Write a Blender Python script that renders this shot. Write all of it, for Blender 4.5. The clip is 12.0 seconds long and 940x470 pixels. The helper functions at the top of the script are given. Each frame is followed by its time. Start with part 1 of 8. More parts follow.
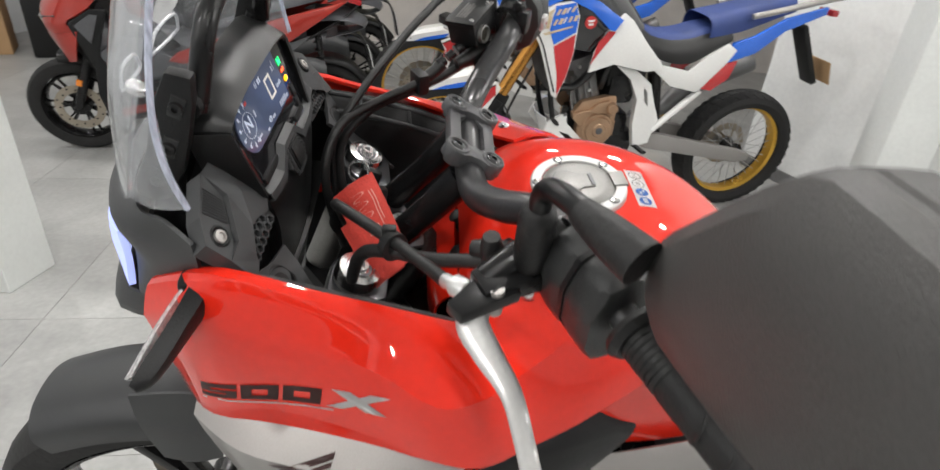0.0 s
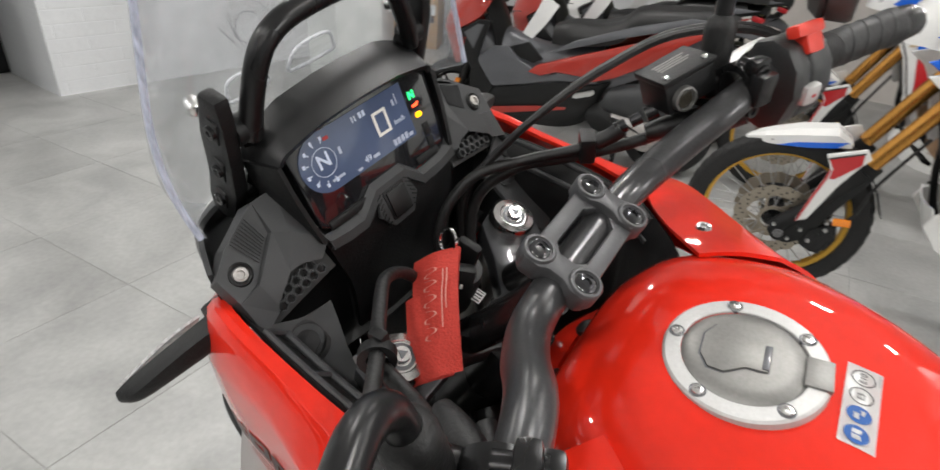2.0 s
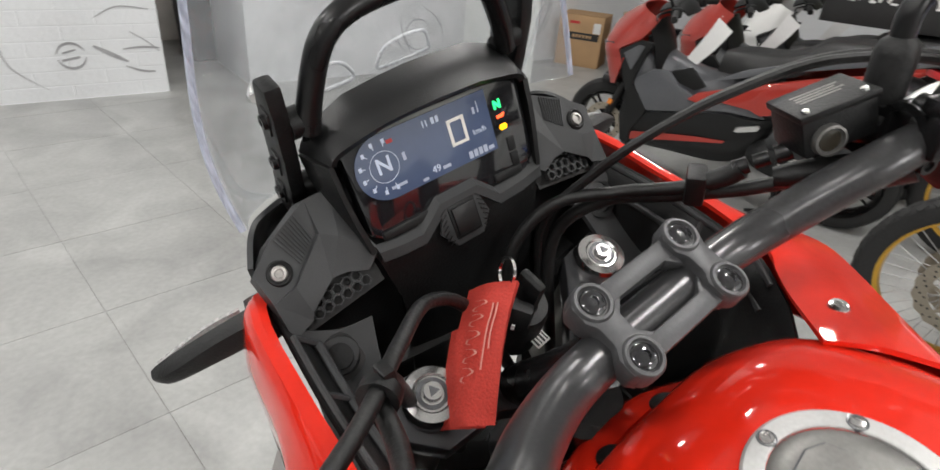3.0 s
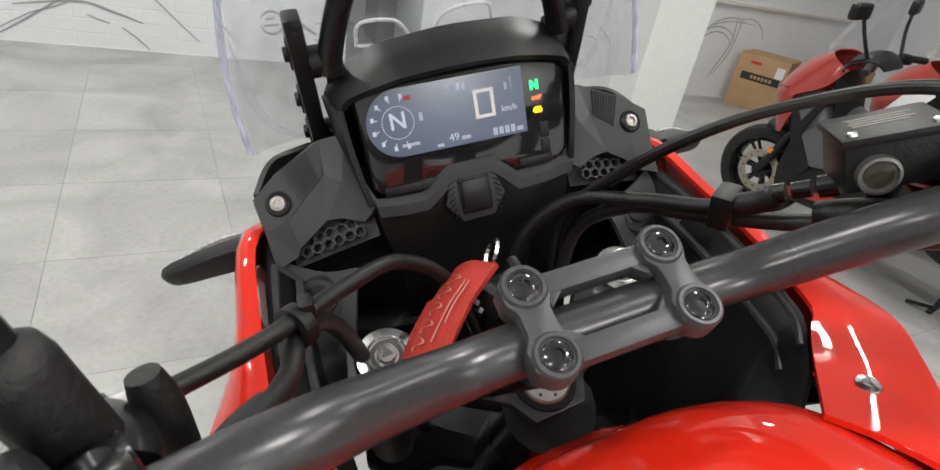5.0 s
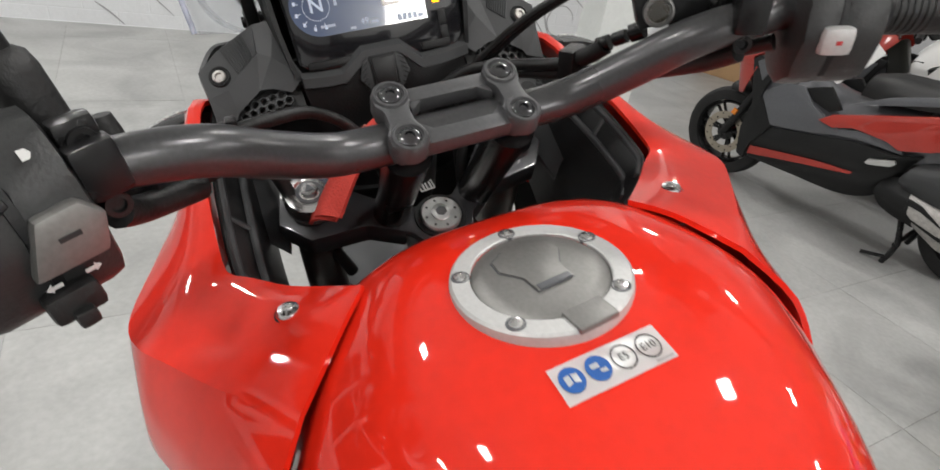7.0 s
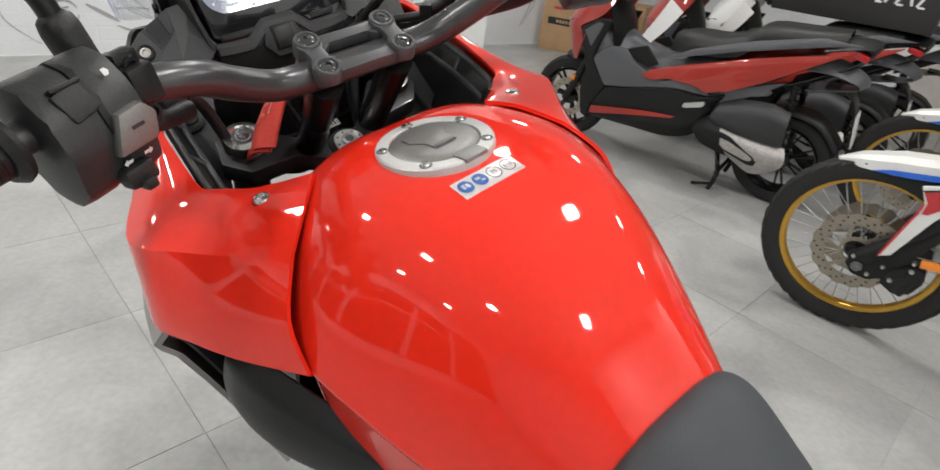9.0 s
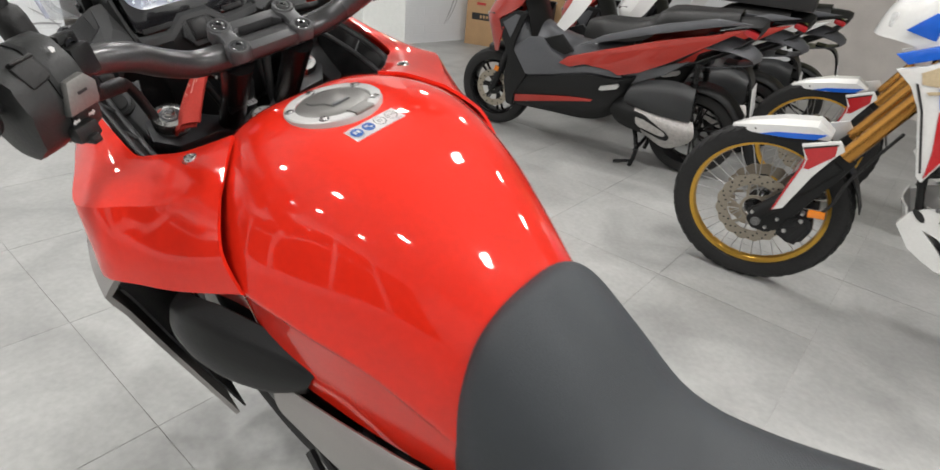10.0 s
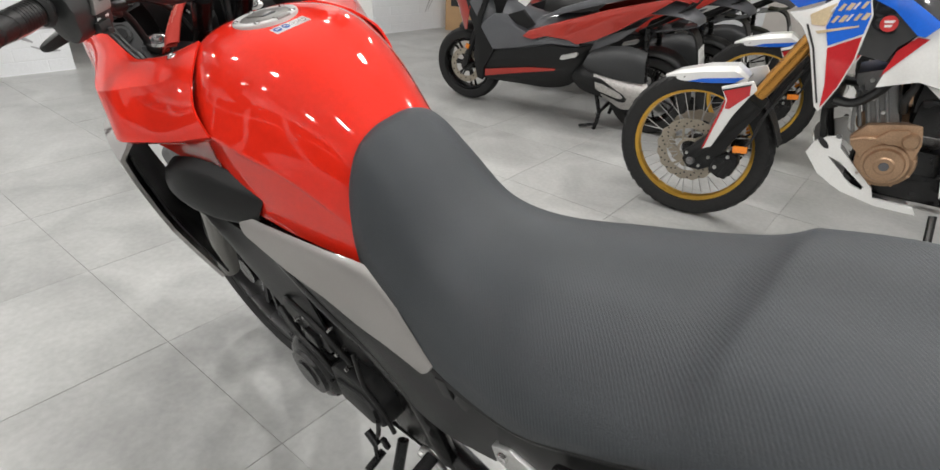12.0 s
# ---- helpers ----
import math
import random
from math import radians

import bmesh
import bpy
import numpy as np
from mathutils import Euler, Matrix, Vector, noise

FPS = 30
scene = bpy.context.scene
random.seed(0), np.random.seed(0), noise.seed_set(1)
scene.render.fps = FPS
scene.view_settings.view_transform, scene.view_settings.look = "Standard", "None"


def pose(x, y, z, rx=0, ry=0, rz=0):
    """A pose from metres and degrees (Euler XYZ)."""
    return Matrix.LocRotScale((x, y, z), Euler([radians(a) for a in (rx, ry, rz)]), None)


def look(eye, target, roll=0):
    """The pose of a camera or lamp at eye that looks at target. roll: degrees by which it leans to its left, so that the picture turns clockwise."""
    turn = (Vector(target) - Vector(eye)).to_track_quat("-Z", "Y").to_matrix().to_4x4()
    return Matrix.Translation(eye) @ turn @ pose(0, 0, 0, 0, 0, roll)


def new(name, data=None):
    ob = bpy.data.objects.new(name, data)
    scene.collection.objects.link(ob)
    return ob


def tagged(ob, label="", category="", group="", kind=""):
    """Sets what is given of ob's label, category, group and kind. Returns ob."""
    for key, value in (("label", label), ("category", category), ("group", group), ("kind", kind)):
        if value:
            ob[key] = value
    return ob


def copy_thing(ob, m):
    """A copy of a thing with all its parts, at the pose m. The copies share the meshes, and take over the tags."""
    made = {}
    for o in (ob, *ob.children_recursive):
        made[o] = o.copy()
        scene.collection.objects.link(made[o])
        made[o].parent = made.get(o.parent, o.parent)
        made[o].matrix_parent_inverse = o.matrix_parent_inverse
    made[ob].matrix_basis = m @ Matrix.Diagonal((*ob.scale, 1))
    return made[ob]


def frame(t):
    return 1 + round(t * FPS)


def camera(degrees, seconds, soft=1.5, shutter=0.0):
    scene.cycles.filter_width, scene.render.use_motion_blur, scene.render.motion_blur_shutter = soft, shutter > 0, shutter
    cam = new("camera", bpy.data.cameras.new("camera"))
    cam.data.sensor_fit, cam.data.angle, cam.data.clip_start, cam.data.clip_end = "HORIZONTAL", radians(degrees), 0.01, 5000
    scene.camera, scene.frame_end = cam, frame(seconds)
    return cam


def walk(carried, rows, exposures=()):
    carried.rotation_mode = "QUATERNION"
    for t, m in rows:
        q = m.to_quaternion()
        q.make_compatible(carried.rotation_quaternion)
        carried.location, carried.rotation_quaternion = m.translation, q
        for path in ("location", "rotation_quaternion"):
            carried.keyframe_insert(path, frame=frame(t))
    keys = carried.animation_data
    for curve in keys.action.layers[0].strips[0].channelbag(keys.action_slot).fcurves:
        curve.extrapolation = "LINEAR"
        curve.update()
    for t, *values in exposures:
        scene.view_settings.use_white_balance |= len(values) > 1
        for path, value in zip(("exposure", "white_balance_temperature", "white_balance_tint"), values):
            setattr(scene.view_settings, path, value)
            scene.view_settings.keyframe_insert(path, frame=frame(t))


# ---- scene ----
cam = camera(78.3, 12.0, shutter=0.4)
PATH = [
    (0, (0.1926, 0.1449, 1.3491), (0.1242, 1.7253, 0.4914), 4.2),
    (0.5, (0.2133, 0.2151, 1.3707), (-0.0054, 1.7766, 0.5022), 5.6),
    (1, (0.2475, 0.2808, 1.3617), (-0.2196, 1.7946, 0.5067), 5.2),
    (1.5, (0.2970, 0.3348, 1.3626), (-0.4716, 1.7181, 0.5049), 4.3),
    (2, (0.3249, 0.3699, 1.3536), (-0.6705, 1.5930, 0.4851), 4.1),
    (2.5, (0.3240, 0.4068, 1.3401), (-0.8235, 1.4877, 0.4716), 4.3),
    (3, (0.3222, 0.4500, 1.3383), (-0.9693, 1.3653, 0.4815), 5.2),
    (3.2, (0.3150, 0.4671, 1.3365), (-1.0116, 1.3266, 0.4761), 5.9),
    (4.8, (0.3510, 0.5418, 1.3185), (-1.1331, 1.0872, 0.4581), 9.6),
    (5, (0.3627, 0.5427, 1.3185), (-1.1142, 1.0917, 0.4473), 11.0),
    (5.5, (0.3951, 0.5652, 1.3041), (-1.1133, 1.0719, 0.4626), 12.0),
    (6, (0.4293, 0.5742, 1.2969), (-1.0611, 1.0962, 0.4329), 11.4),
    (6.5, (0.4671, 0.5751, 1.2942), (-0.9972, 1.1196, 0.4014), 10.8),
    (7, (0.5139, 0.5787, 1.2879), (-0.9225, 1.1637, 0.3735), 10.7),
    (7.2, (0.5265, 0.5814, 1.2879), (-0.8919, 1.1853, 0.3573), 10.5),
    (8.8, (0.6687, 0.4941, 1.2861), (-0.6327, 1.3779, 0.4113), 8.4),
    (9, (0.6795, 0.4815, 1.2843), (-0.5976, 1.4022, 0.4113), 7.9),
    (9.5, (0.7461, 0.4545, 1.2852), (-0.4698, 1.4643, 0.4239), 6.7),
    (10, (0.8208, 0.4473, 1.2897), (-0.3618, 1.5003, 0.4338), 6.0),
    (10.5, (0.9477, 0.4383, 1.2780), (-0.2151, 1.5102, 0.4185), 5.3),
    (11, (1.0494, 0.4239, 1.2555), (-0.1224, 1.4832, 0.3933), 4.2),
    (11.5, (1.1367, 0.3933, 1.2492), (-0.0495, 1.4310, 0.3789), 3.2),
    (12, (1.2087, 0.3519, 1.2609), (0.0234, 1.3896, 0.3915), 2.8),
]
walk(cam, [(t, look(eye, target, roll)) for t, eye, target, roll in PATH],
     exposures=[(0, 0.1), (0.8, -0.04), (2, -0.04), (5, 0.0), (6.5, -0.12), (7.5, -0.1), (9.5, 0.02), (11, 0.1), (12, 0.1)])

# ---- light ----
world = bpy.data.worlds.new("showroom_air")
world.use_nodes = True
world.node_tree.nodes["Background"].inputs[0].default_value = (0.9, 0.95, 1.0, 1)
world.node_tree.nodes["Background"].inputs[1].default_value = 0.05
scene.world = world
scene.view_settings.exposure = 0.0
LAMPS = [(x - (0.7 if x > 2 and y > 3 else 0), y) for x in (-3.4, -1.4, 0.4, 2.1) for y in (-2.9, -0.9, 1.75, 3.8)]
CEILING = 3.1
for lx, ly in LAMPS:
    lamp = bpy.data.lights.new("ceiling_panel_glow", "AREA")
    lamp.shape, lamp.size, lamp.size_y, lamp.energy, lamp.color = "RECTANGLE", 0.22, 0.17, 19.5, (1.0, 0.975, 0.95)
    glow = new("ceiling_panel_glow", lamp)
    glow.matrix_world = pose(lx, ly, CEILING - 0.03)

side = bpy.data.lights.new("wall_lamp_glow", "AREA")
side.shape, side.size, side.size_y, side.energy, side.color = "RECTANGLE", 0.30, 0.24, 11, (1.0, 0.985, 0.97)
side_glow = new("wall_lamp_glow", side)
side_glow.matrix_world = look((2.93, 1.37, 2.03), (-0.03, 0.69, 1.2))

# ---- materials ----


def material(name, colour, rough=0.5, metal=0.0, coat=0.0, var=0.12, scale=6.0, bump=0.0, grain=120.0, rough_var=0.1, spec=0.5):
    """A Principled surface with broad and fine variation of colour, gloss and relief."""
    m = bpy.data.materials.new(name)
    m.use_nodes = True
    nt = m.node_tree
    p = nt.nodes["Principled BSDF"]
    p.inputs["Metallic"].default_value = metal
    p.inputs["Coat Weight"].default_value = coat
    p.inputs["Coat Roughness"].default_value = 0.04
    p.inputs["Specular IOR Level"].default_value = spec
    co = nt.nodes.new("ShaderNodeTexCoord")
    broad = nt.nodes.new("ShaderNodeTexNoise")
    broad.inputs["Scale"].default_value, broad.inputs["Detail"].default_value = scale, 5
    fine = nt.nodes.new("ShaderNodeTexNoise")
    fine.inputs["Scale"].default_value, fine.inputs["Detail"].default_value = grain, 3
    nt.links.new(co.outputs["Object"], broad.inputs["Vector"])
    nt.links.new(co.outputs["Object"], fine.inputs["Vector"])
    both = nt.nodes.new("ShaderNodeMath")
    both.operation = "ADD"
    nt.links.new(broad.outputs["Fac"], both.inputs[0])
    nt.links.new(fine.outputs["Fac"], both.inputs[1])
    ramp = nt.nodes.new("ShaderNodeMapRange")
    ramp.inputs["From Min"].default_value, ramp.inputs["From Max"].default_value = 0.7, 1.3
    nt.links.new(both.outputs[0], ramp.inputs["Value"])
    mix = nt.nodes.new("ShaderNodeMix")
    mix.data_type = "RGBA"
    mix.inputs["A"].default_value = (*[c * (1 - var) for c in colour], 1)
    mix.inputs["B"].default_value = (*[min(1, c * (1 + var)) for c in colour], 1)
    nt.links.new(ramp.outputs["Result"], mix.inputs["Factor"])
    nt.links.new(mix.outputs["Result"], p.inputs["Base Color"])
    gloss = nt.nodes.new("ShaderNodeMapRange")
    gloss.inputs["From Min"].default_value, gloss.inputs["From Max"].default_value = 0.3, 0.7
    gloss.inputs["To Min"].default_value = max(0.02, rough * (1 - rough_var))
    gloss.inputs["To Max"].default_value = min(1, rough * (1 + rough_var))
    nt.links.new(broad.outputs["Fac"], gloss.inputs["Value"])
    nt.links.new(gloss.outputs["Result"], p.inputs["Roughness"])
    if bump:
        b = nt.nodes.new("ShaderNodeBump")
        b.inputs["Strength"].default_value, b.inputs["Distance"].default_value = bump, 0.002
        nt.links.new(fine.outputs["Fac"], b.inputs["Height"])
        nt.links.new(b.outputs["Normal"], p.inputs["Normal"])
    return m


def glowing(name, colour, strength):
    m = bpy.data.materials.new(name)
    m.use_nodes = True
    p = m.node_tree.nodes["Principled BSDF"]
    p.inputs["Base Color"].default_value = (*colour, 1)
    p.inputs["Emission Color"].default_value = (*colour, 1)
    p.inputs["Emission Strength"].default_value = strength
    return m


def glass(name, colour=(0.9, 0.93, 0.95), rough=0.03, haze=0.1):
    """Thin clear sheet: see-through with a faint haze, glossier towards grazing angles."""
    m = bpy.data.materials.new(name)
    m.use_nodes = True
    nt = m.node_tree
    nt.nodes.remove(nt.nodes["Principled BSDF"])
    clear = nt.nodes.new("ShaderNodeBsdfTransparent")
    clear.inputs["Color"].default_value = (*[0.8 + 0.2 * c for c in colour], 1)
    milk = nt.nodes.new("ShaderNodeBsdfDiffuse")
    milk.inputs["Color"].default_value = (*colour, 1)
    haze_noise = nt.nodes.new("ShaderNodeTexNoise")
    haze_noise.inputs["Scale"].default_value, haze_noise.inputs["Detail"].default_value = 14, 6
    amount = nt.nodes.new("ShaderNodeMapRange")
    amount.inputs["From Min"].default_value, amount.inputs["From Max"].default_value = 0.3, 0.75
    amount.inputs["To Min"].default_value, amount.inputs["To Max"].default_value = haze * 0.6, haze * 1.5
    nt.links.new(haze_noise.outputs["Fac"], amount.inputs["Value"])
    body = nt.nodes.new("ShaderNodeMixShader")
    nt.links.new(amount.outputs["Result"], body.inputs[0])
    nt.links.new(clear.outputs[0], body.inputs[1])
    nt.links.new(milk.outputs[0], body.inputs[2])
    shine = nt.nodes.new("ShaderNodeBsdfGlossy")
    shine.inputs["Roughness"].default_value = rough
    edge = nt.nodes.new("ShaderNodeLayerWeight")
    edge.inputs["Blend"].default_value = 0.5
    steep = nt.nodes.new("ShaderNodeMath")
    steep.operation = "POWER"
    steep.inputs[1].default_value = 4.0
    nt.links.new(edge.outputs["Facing"], steep.inputs[0])
    gloss = nt.nodes.new("ShaderNodeMapRange")
    gloss.inputs["To Min"].default_value, gloss.inputs["To Max"].default_value = 0.035, 0.6
    nt.links.new(steep.outputs[0], gloss.inputs["Value"])
    full = nt.nodes.new("ShaderNodeMixShader")
    nt.links.new(gloss.outputs["Result"], full.inputs[0])
    nt.links.new(body.outputs[0], full.inputs[1])
    nt.links.new(shine.outputs[0], full.inputs[2])
    nt.links.new(full.outputs[0], nt.nodes["Material Output"].inputs["Surface"])
    return m


red = material("red_lacquer", (0.75, 0.021, 0.007), 0.5, coat=1.0, var=0.05, scale=4, rough_var=0.1, spec=0.08)
red.node_tree.nodes["Principled BSDF"].inputs["Coat IOR"].default_value = 1.52
black_plastic = material("black_plastic", (0.008, 0.0083, 0.0086), 0.45, var=0.25, bump=0.2, grain=500, spec=0.35)
cover_grey = material("grained_cover_grey", (0.047, 0.0485, 0.05), 0.48, var=0.15, bump=0.12, grain=1300, spec=0.4)
frame_black = material("frame_cover_black", (0.012, 0.0123, 0.0126), 0.45, var=0.2, bump=0.15, grain=900, spec=0.4)
visor_black = material("visor_black", (0.009, 0.0093, 0.0096), 0.4, var=0.2, bump=0.12, grain=900, spec=0.5)
grey_plastic = material("charcoal_plastic", (0.038, 0.0395, 0.041), 0.45, var=0.2, bump=0.12, grain=1300, spec=0.4)
satin_black = material("satin_black_metal", (0.012, 0.012, 0.0125), 0.27, metal=0.3, var=0.2, bump=0.05, grain=300)
clamp_grey = material("cast_clamp_grey", (0.085, 0.085, 0.088), 0.45, metal=0.4, var=0.1, bump=0.1, grain=400)
bar_paint = material("dark_grey_bar_paint", (0.078, 0.078, 0.08), 0.29, metal=0.6, var=0.15, grain=400)
rubber = material("black_rubber", (0.008, 0.008, 0.008), 0.5, var=0.3, bump=0.3, grain=300)
tyre_rubber = material("tyre_rubber", (0.014, 0.014, 0.014), 0.8, var=0.35, bump=0.4, grain=120)
silver_paint = material("silver_paint", (0.34, 0.325, 0.31), 0.4, metal=0.5, coat=0.4, var=0.06, grain=700)
lever_alloy = material("polished_lever_alloy", (0.66, 0.66, 0.65), 0.34, metal=0.75, var=0.06, grain=300)
alloy = material("brushed_alloy", (0.66, 0.66, 0.65), 0.42, metal=1.0, var=0.1, grain=300)
ring_grey = material("satin_ring_grey", (0.55, 0.55, 0.54), 0.5, metal=0.4, var=0.08, grain=400)
cap_grey = material("anodised_cap_grey", (0.25, 0.245, 0.235), 0.46, metal=0.8, var=0.1, grain=400)
chrome = material("chrome", (0.74, 0.73, 0.72), 0.2, metal=1.0, var=0.05)
seat_vinyl = material("ribbed_seat_vinyl", (0.037, 0.0425, 0.048), 0.55, var=0.18, bump=0.35, grain=900)
white_lacquer = material("white_lacquer", (0.78, 0.78, 0.76), 0.25, coat=0.8, var=0.04)
blue_lacquer = material("blue_lacquer", (0.012, 0.13, 0.66), 0.25, coat=0.8, var=0.08)
at_red = material("crimson_lacquer", (0.5, 0.02, 0.025), 0.25, coat=0.8, var=0.08)
maroon = material("maroon_lacquer", (0.35, 0.034, 0.024), 0.4, coat=0.9, var=0.08, spec=0.15)
switch_black = material("switch_housing_black", (0.024, 0.025, 0.025), 0.42, var=0.2, bump=0.15, grain=500)
mirror_black = material("mirror_shell_black", (0.052, 0.05, 0.048), 0.5, var=0.2, bump=0.2, grain=700, spec=0.6)
worn_alloy = material("worn_alloy", (0.5, 0.48, 0.46), 0.5, metal=0.85, var=0.25, scale=60, bump=0.2, grain=500)
yoke_grey = material("cast_yoke_grey", (0.035, 0.036, 0.039), 0.36, metal=0.2, coat=0.4, var=0.1)
gunmetal = material("gunmetal_lacquer", (0.1, 0.103, 0.112), 0.38, metal=0.2, coat=0.5, var=0.1)
gold_rim = material("gold_anodised_rim", (0.72, 0.42, 0.07), 0.3, metal=0.85, var=0.1)
gold_fork = material("gold_fork_tube", (0.62, 0.3, 0.07), 0.26, metal=0.9, var=0.1)
bronze = material("bronze_engine_cover", (0.46, 0.30, 0.19), 0.42, metal=0.75, var=0.22, bump=0.15, grain=200)
blue_vinyl = material("blue_seat_vinyl", (0.022, 0.045, 0.17), 0.6, var=0.2, bump=0.4, grain=300)
tag_cloth = material("red_woven_tag", (0.55, 0.045, 0.03), 0.75, var=0.15, bump=0.5, grain=500)
cardboard = material("cardboard", (0.46, 0.29, 0.15), 0.8, var=0.12, bump=0.2, grain=150)
paper = material("white_label_paper", (0.75, 0.75, 0.74), 0.5, var=0.04)
sticker_white = material("glossy_white_sticker", (0.88, 0.88, 0.87), 0.3, coat=0.5, var=0.02)
ink_blue = material("blue_ink", (0.01, 0.09, 0.34), 0.5, var=0.1)
badge_blue = material("pale_blue_badge", (0.42, 0.45, 0.72), 0.4, var=0.05)
ink_black = material("black_ink", (0.02, 0.02, 0.02), 0.5, var=0.2)
ink_red = material("red_ink", (0.5, 0.03, 0.03), 0.5, var=0.1)
decal_grey = material("grey_decal", (0.62, 0.62, 0.61), 0.35, var=0.08)
decal_dark = material("dark_decal_film", (0.05, 0.012, 0.01), 0.3, var=0.1)
pale_print = material("pale_woven_print", (0.66, 0.27, 0.22), 0.7, var=0.1)
amber = material("amber_lens", (0.85, 0.25, 0.02), 0.2, coat=0.6, var=0.1)
clear_lens = glass("clear_indicator_lens", (0.85, 0.85, 0.85), 0.1, 0.5)
# Diffuse haze set high: it whitens the screen in place of reflected light.
screen_clear = glass("clear_windscreen", (0.86, 0.89, 0.92), 0.05, 0.13)
# Opaque panes, coloured dark so that the lacquer mirrors darkness.
dark_pane = material("dark_window_pane", (0.012, 0.014, 0.017), 0.04, var=0.1, spec=0.5)
screen_rim_white = glass("frosted_screen_rim", (0.85, 0.87, 0.9), 0.2, 0.6)
screen_edge = glass("windscreen_edge", (0.62, 0.66, 0.78), 0.15, 0.7)
lcd_face = material("dark_lcd", (0.075, 0.105, 0.19), 0.22, coat=1.0, var=0.05)
lcd_glow = glowing("lcd_segment", (0.5, 0.56, 0.68), 0.18)
lcd_pale = glowing("lcd_numeral", (0.62, 0.6, 0.56), 0.26)
lcd_dim = glowing("lcd_small_print", (0.36, 0.4, 0.5), 0.16)
dash_gloss = material("piano_black", (0.012, 0.012, 0.014), 0.12, coat=1.0, var=0.1)
green_led = glowing("green_led", (0.02, 0.8, 0.2), 2.0)
red_led = glowing("red_led", (1.0, 0.08, 0.02), 3.0)
yellow_led = glowing("amber_led", (1.0, 0.45, 0.0), 3.0)
headlamp_glow = glowing("headlamp_lens", (0.45, 0.53, 0.95), 0.7)
ceiling_paint = material("ceiling_paint", (0.78, 0.78, 0.77), 0.8, var=0.03)
pillar_paint = material("white_pillar_paint", (0.74, 0.76, 0.74), 0.55, var=0.04, bump=0.2, grain=60)
plaster_white = material("white_plaster", (0.84, 0.85, 0.84), 0.6, var=0.05, scale=2.0, bump=0.25, grain=40)
skirting_grey = material("grey_skirting", (0.17, 0.17, 0.17), 0.5, var=0.15)
wall_line = material("grey_wall_drawing", (0.36, 0.36, 0.37), 0.8, var=0.2)
backdrop_tan = material("tan_wall_paint", (0.66, 0.62, 0.58), 0.8, var=0.1)
poster_green = material("green_poster_print", (0.3, 0.33, 0.12), 0.5, var=0.5, scale=9)
spoke_steel = material("spoke_steel", (0.5, 0.5, 0.5), 0.5, metal=0.7, var=0.1)
disc_steel = material("brake_disc_steel", (0.40, 0.355, 0.29), 0.38, metal=0.9, var=0.1)
engine_grey = material("cast_engine_grey", (0.2, 0.2, 0.2), 0.45, metal=0.6, var=0.15, bump=0.2, grain=150)


def tile_material():
    """Matt grey stoneware: cloudy dusty mottling and dark scuffs; every tile its own tone."""
    m = material("grey_stoneware_tile", (0.39, 0.393, 0.382), 0.36, var=0.1, scale=1.6, bump=0.12, grain=45, rough_var=0.25)
    nt = m.node_tree
    p = nt.nodes["Principled BSDF"]
    old = p.inputs["Base Color"].links[0].from_socket
    co = nt.nodes.new("ShaderNodeTexCoord")
    geo = nt.nodes.new("ShaderNodeNewGeometry")
    cloud = nt.nodes.new("ShaderNodeTexNoise")
    cloud.inputs["Scale"].default_value, cloud.inputs["Detail"].default_value = 2.6, 7
    cloud.inputs["Distortion"].default_value = 0.8
    nt.links.new(geo.outputs["Position"], cloud.inputs["Vector"])
    grade = nt.nodes.new("ShaderNodeMapRange")
    grade.inputs["From Min"].default_value, grade.inputs["From Max"].default_value = 0.3, 0.7
    grade.inputs["To Min"].default_value, grade.inputs["To Max"].default_value = 0.78, 1.14
    nt.links.new(cloud.outputs["Fac"], grade.inputs["Value"])
    info = nt.nodes.new("ShaderNodeObjectInfo")
    tone = nt.nodes.new("ShaderNodeMapRange")
    tone.inputs["To Min"].default_value, tone.inputs["To Max"].default_value = 0.95, 1.04
    nt.links.new(info.outputs["Random"], tone.inputs["Value"])
    times = nt.nodes.new("ShaderNodeMath")
    times.operation = "MULTIPLY"
    nt.links.new(grade.outputs["Result"], times.inputs[0])
    nt.links.new(tone.outputs["Result"], times.inputs[1])
    mul = nt.nodes.new("ShaderNodeVectorMath")
    mul.operation = "SCALE"
    nt.links.new(old, mul.inputs[0])
    nt.links.new(times.outputs[0], mul.inputs["Scale"])
    nt.links.new(mul.outputs["Vector"], p.inputs["Base Color"])
    return m


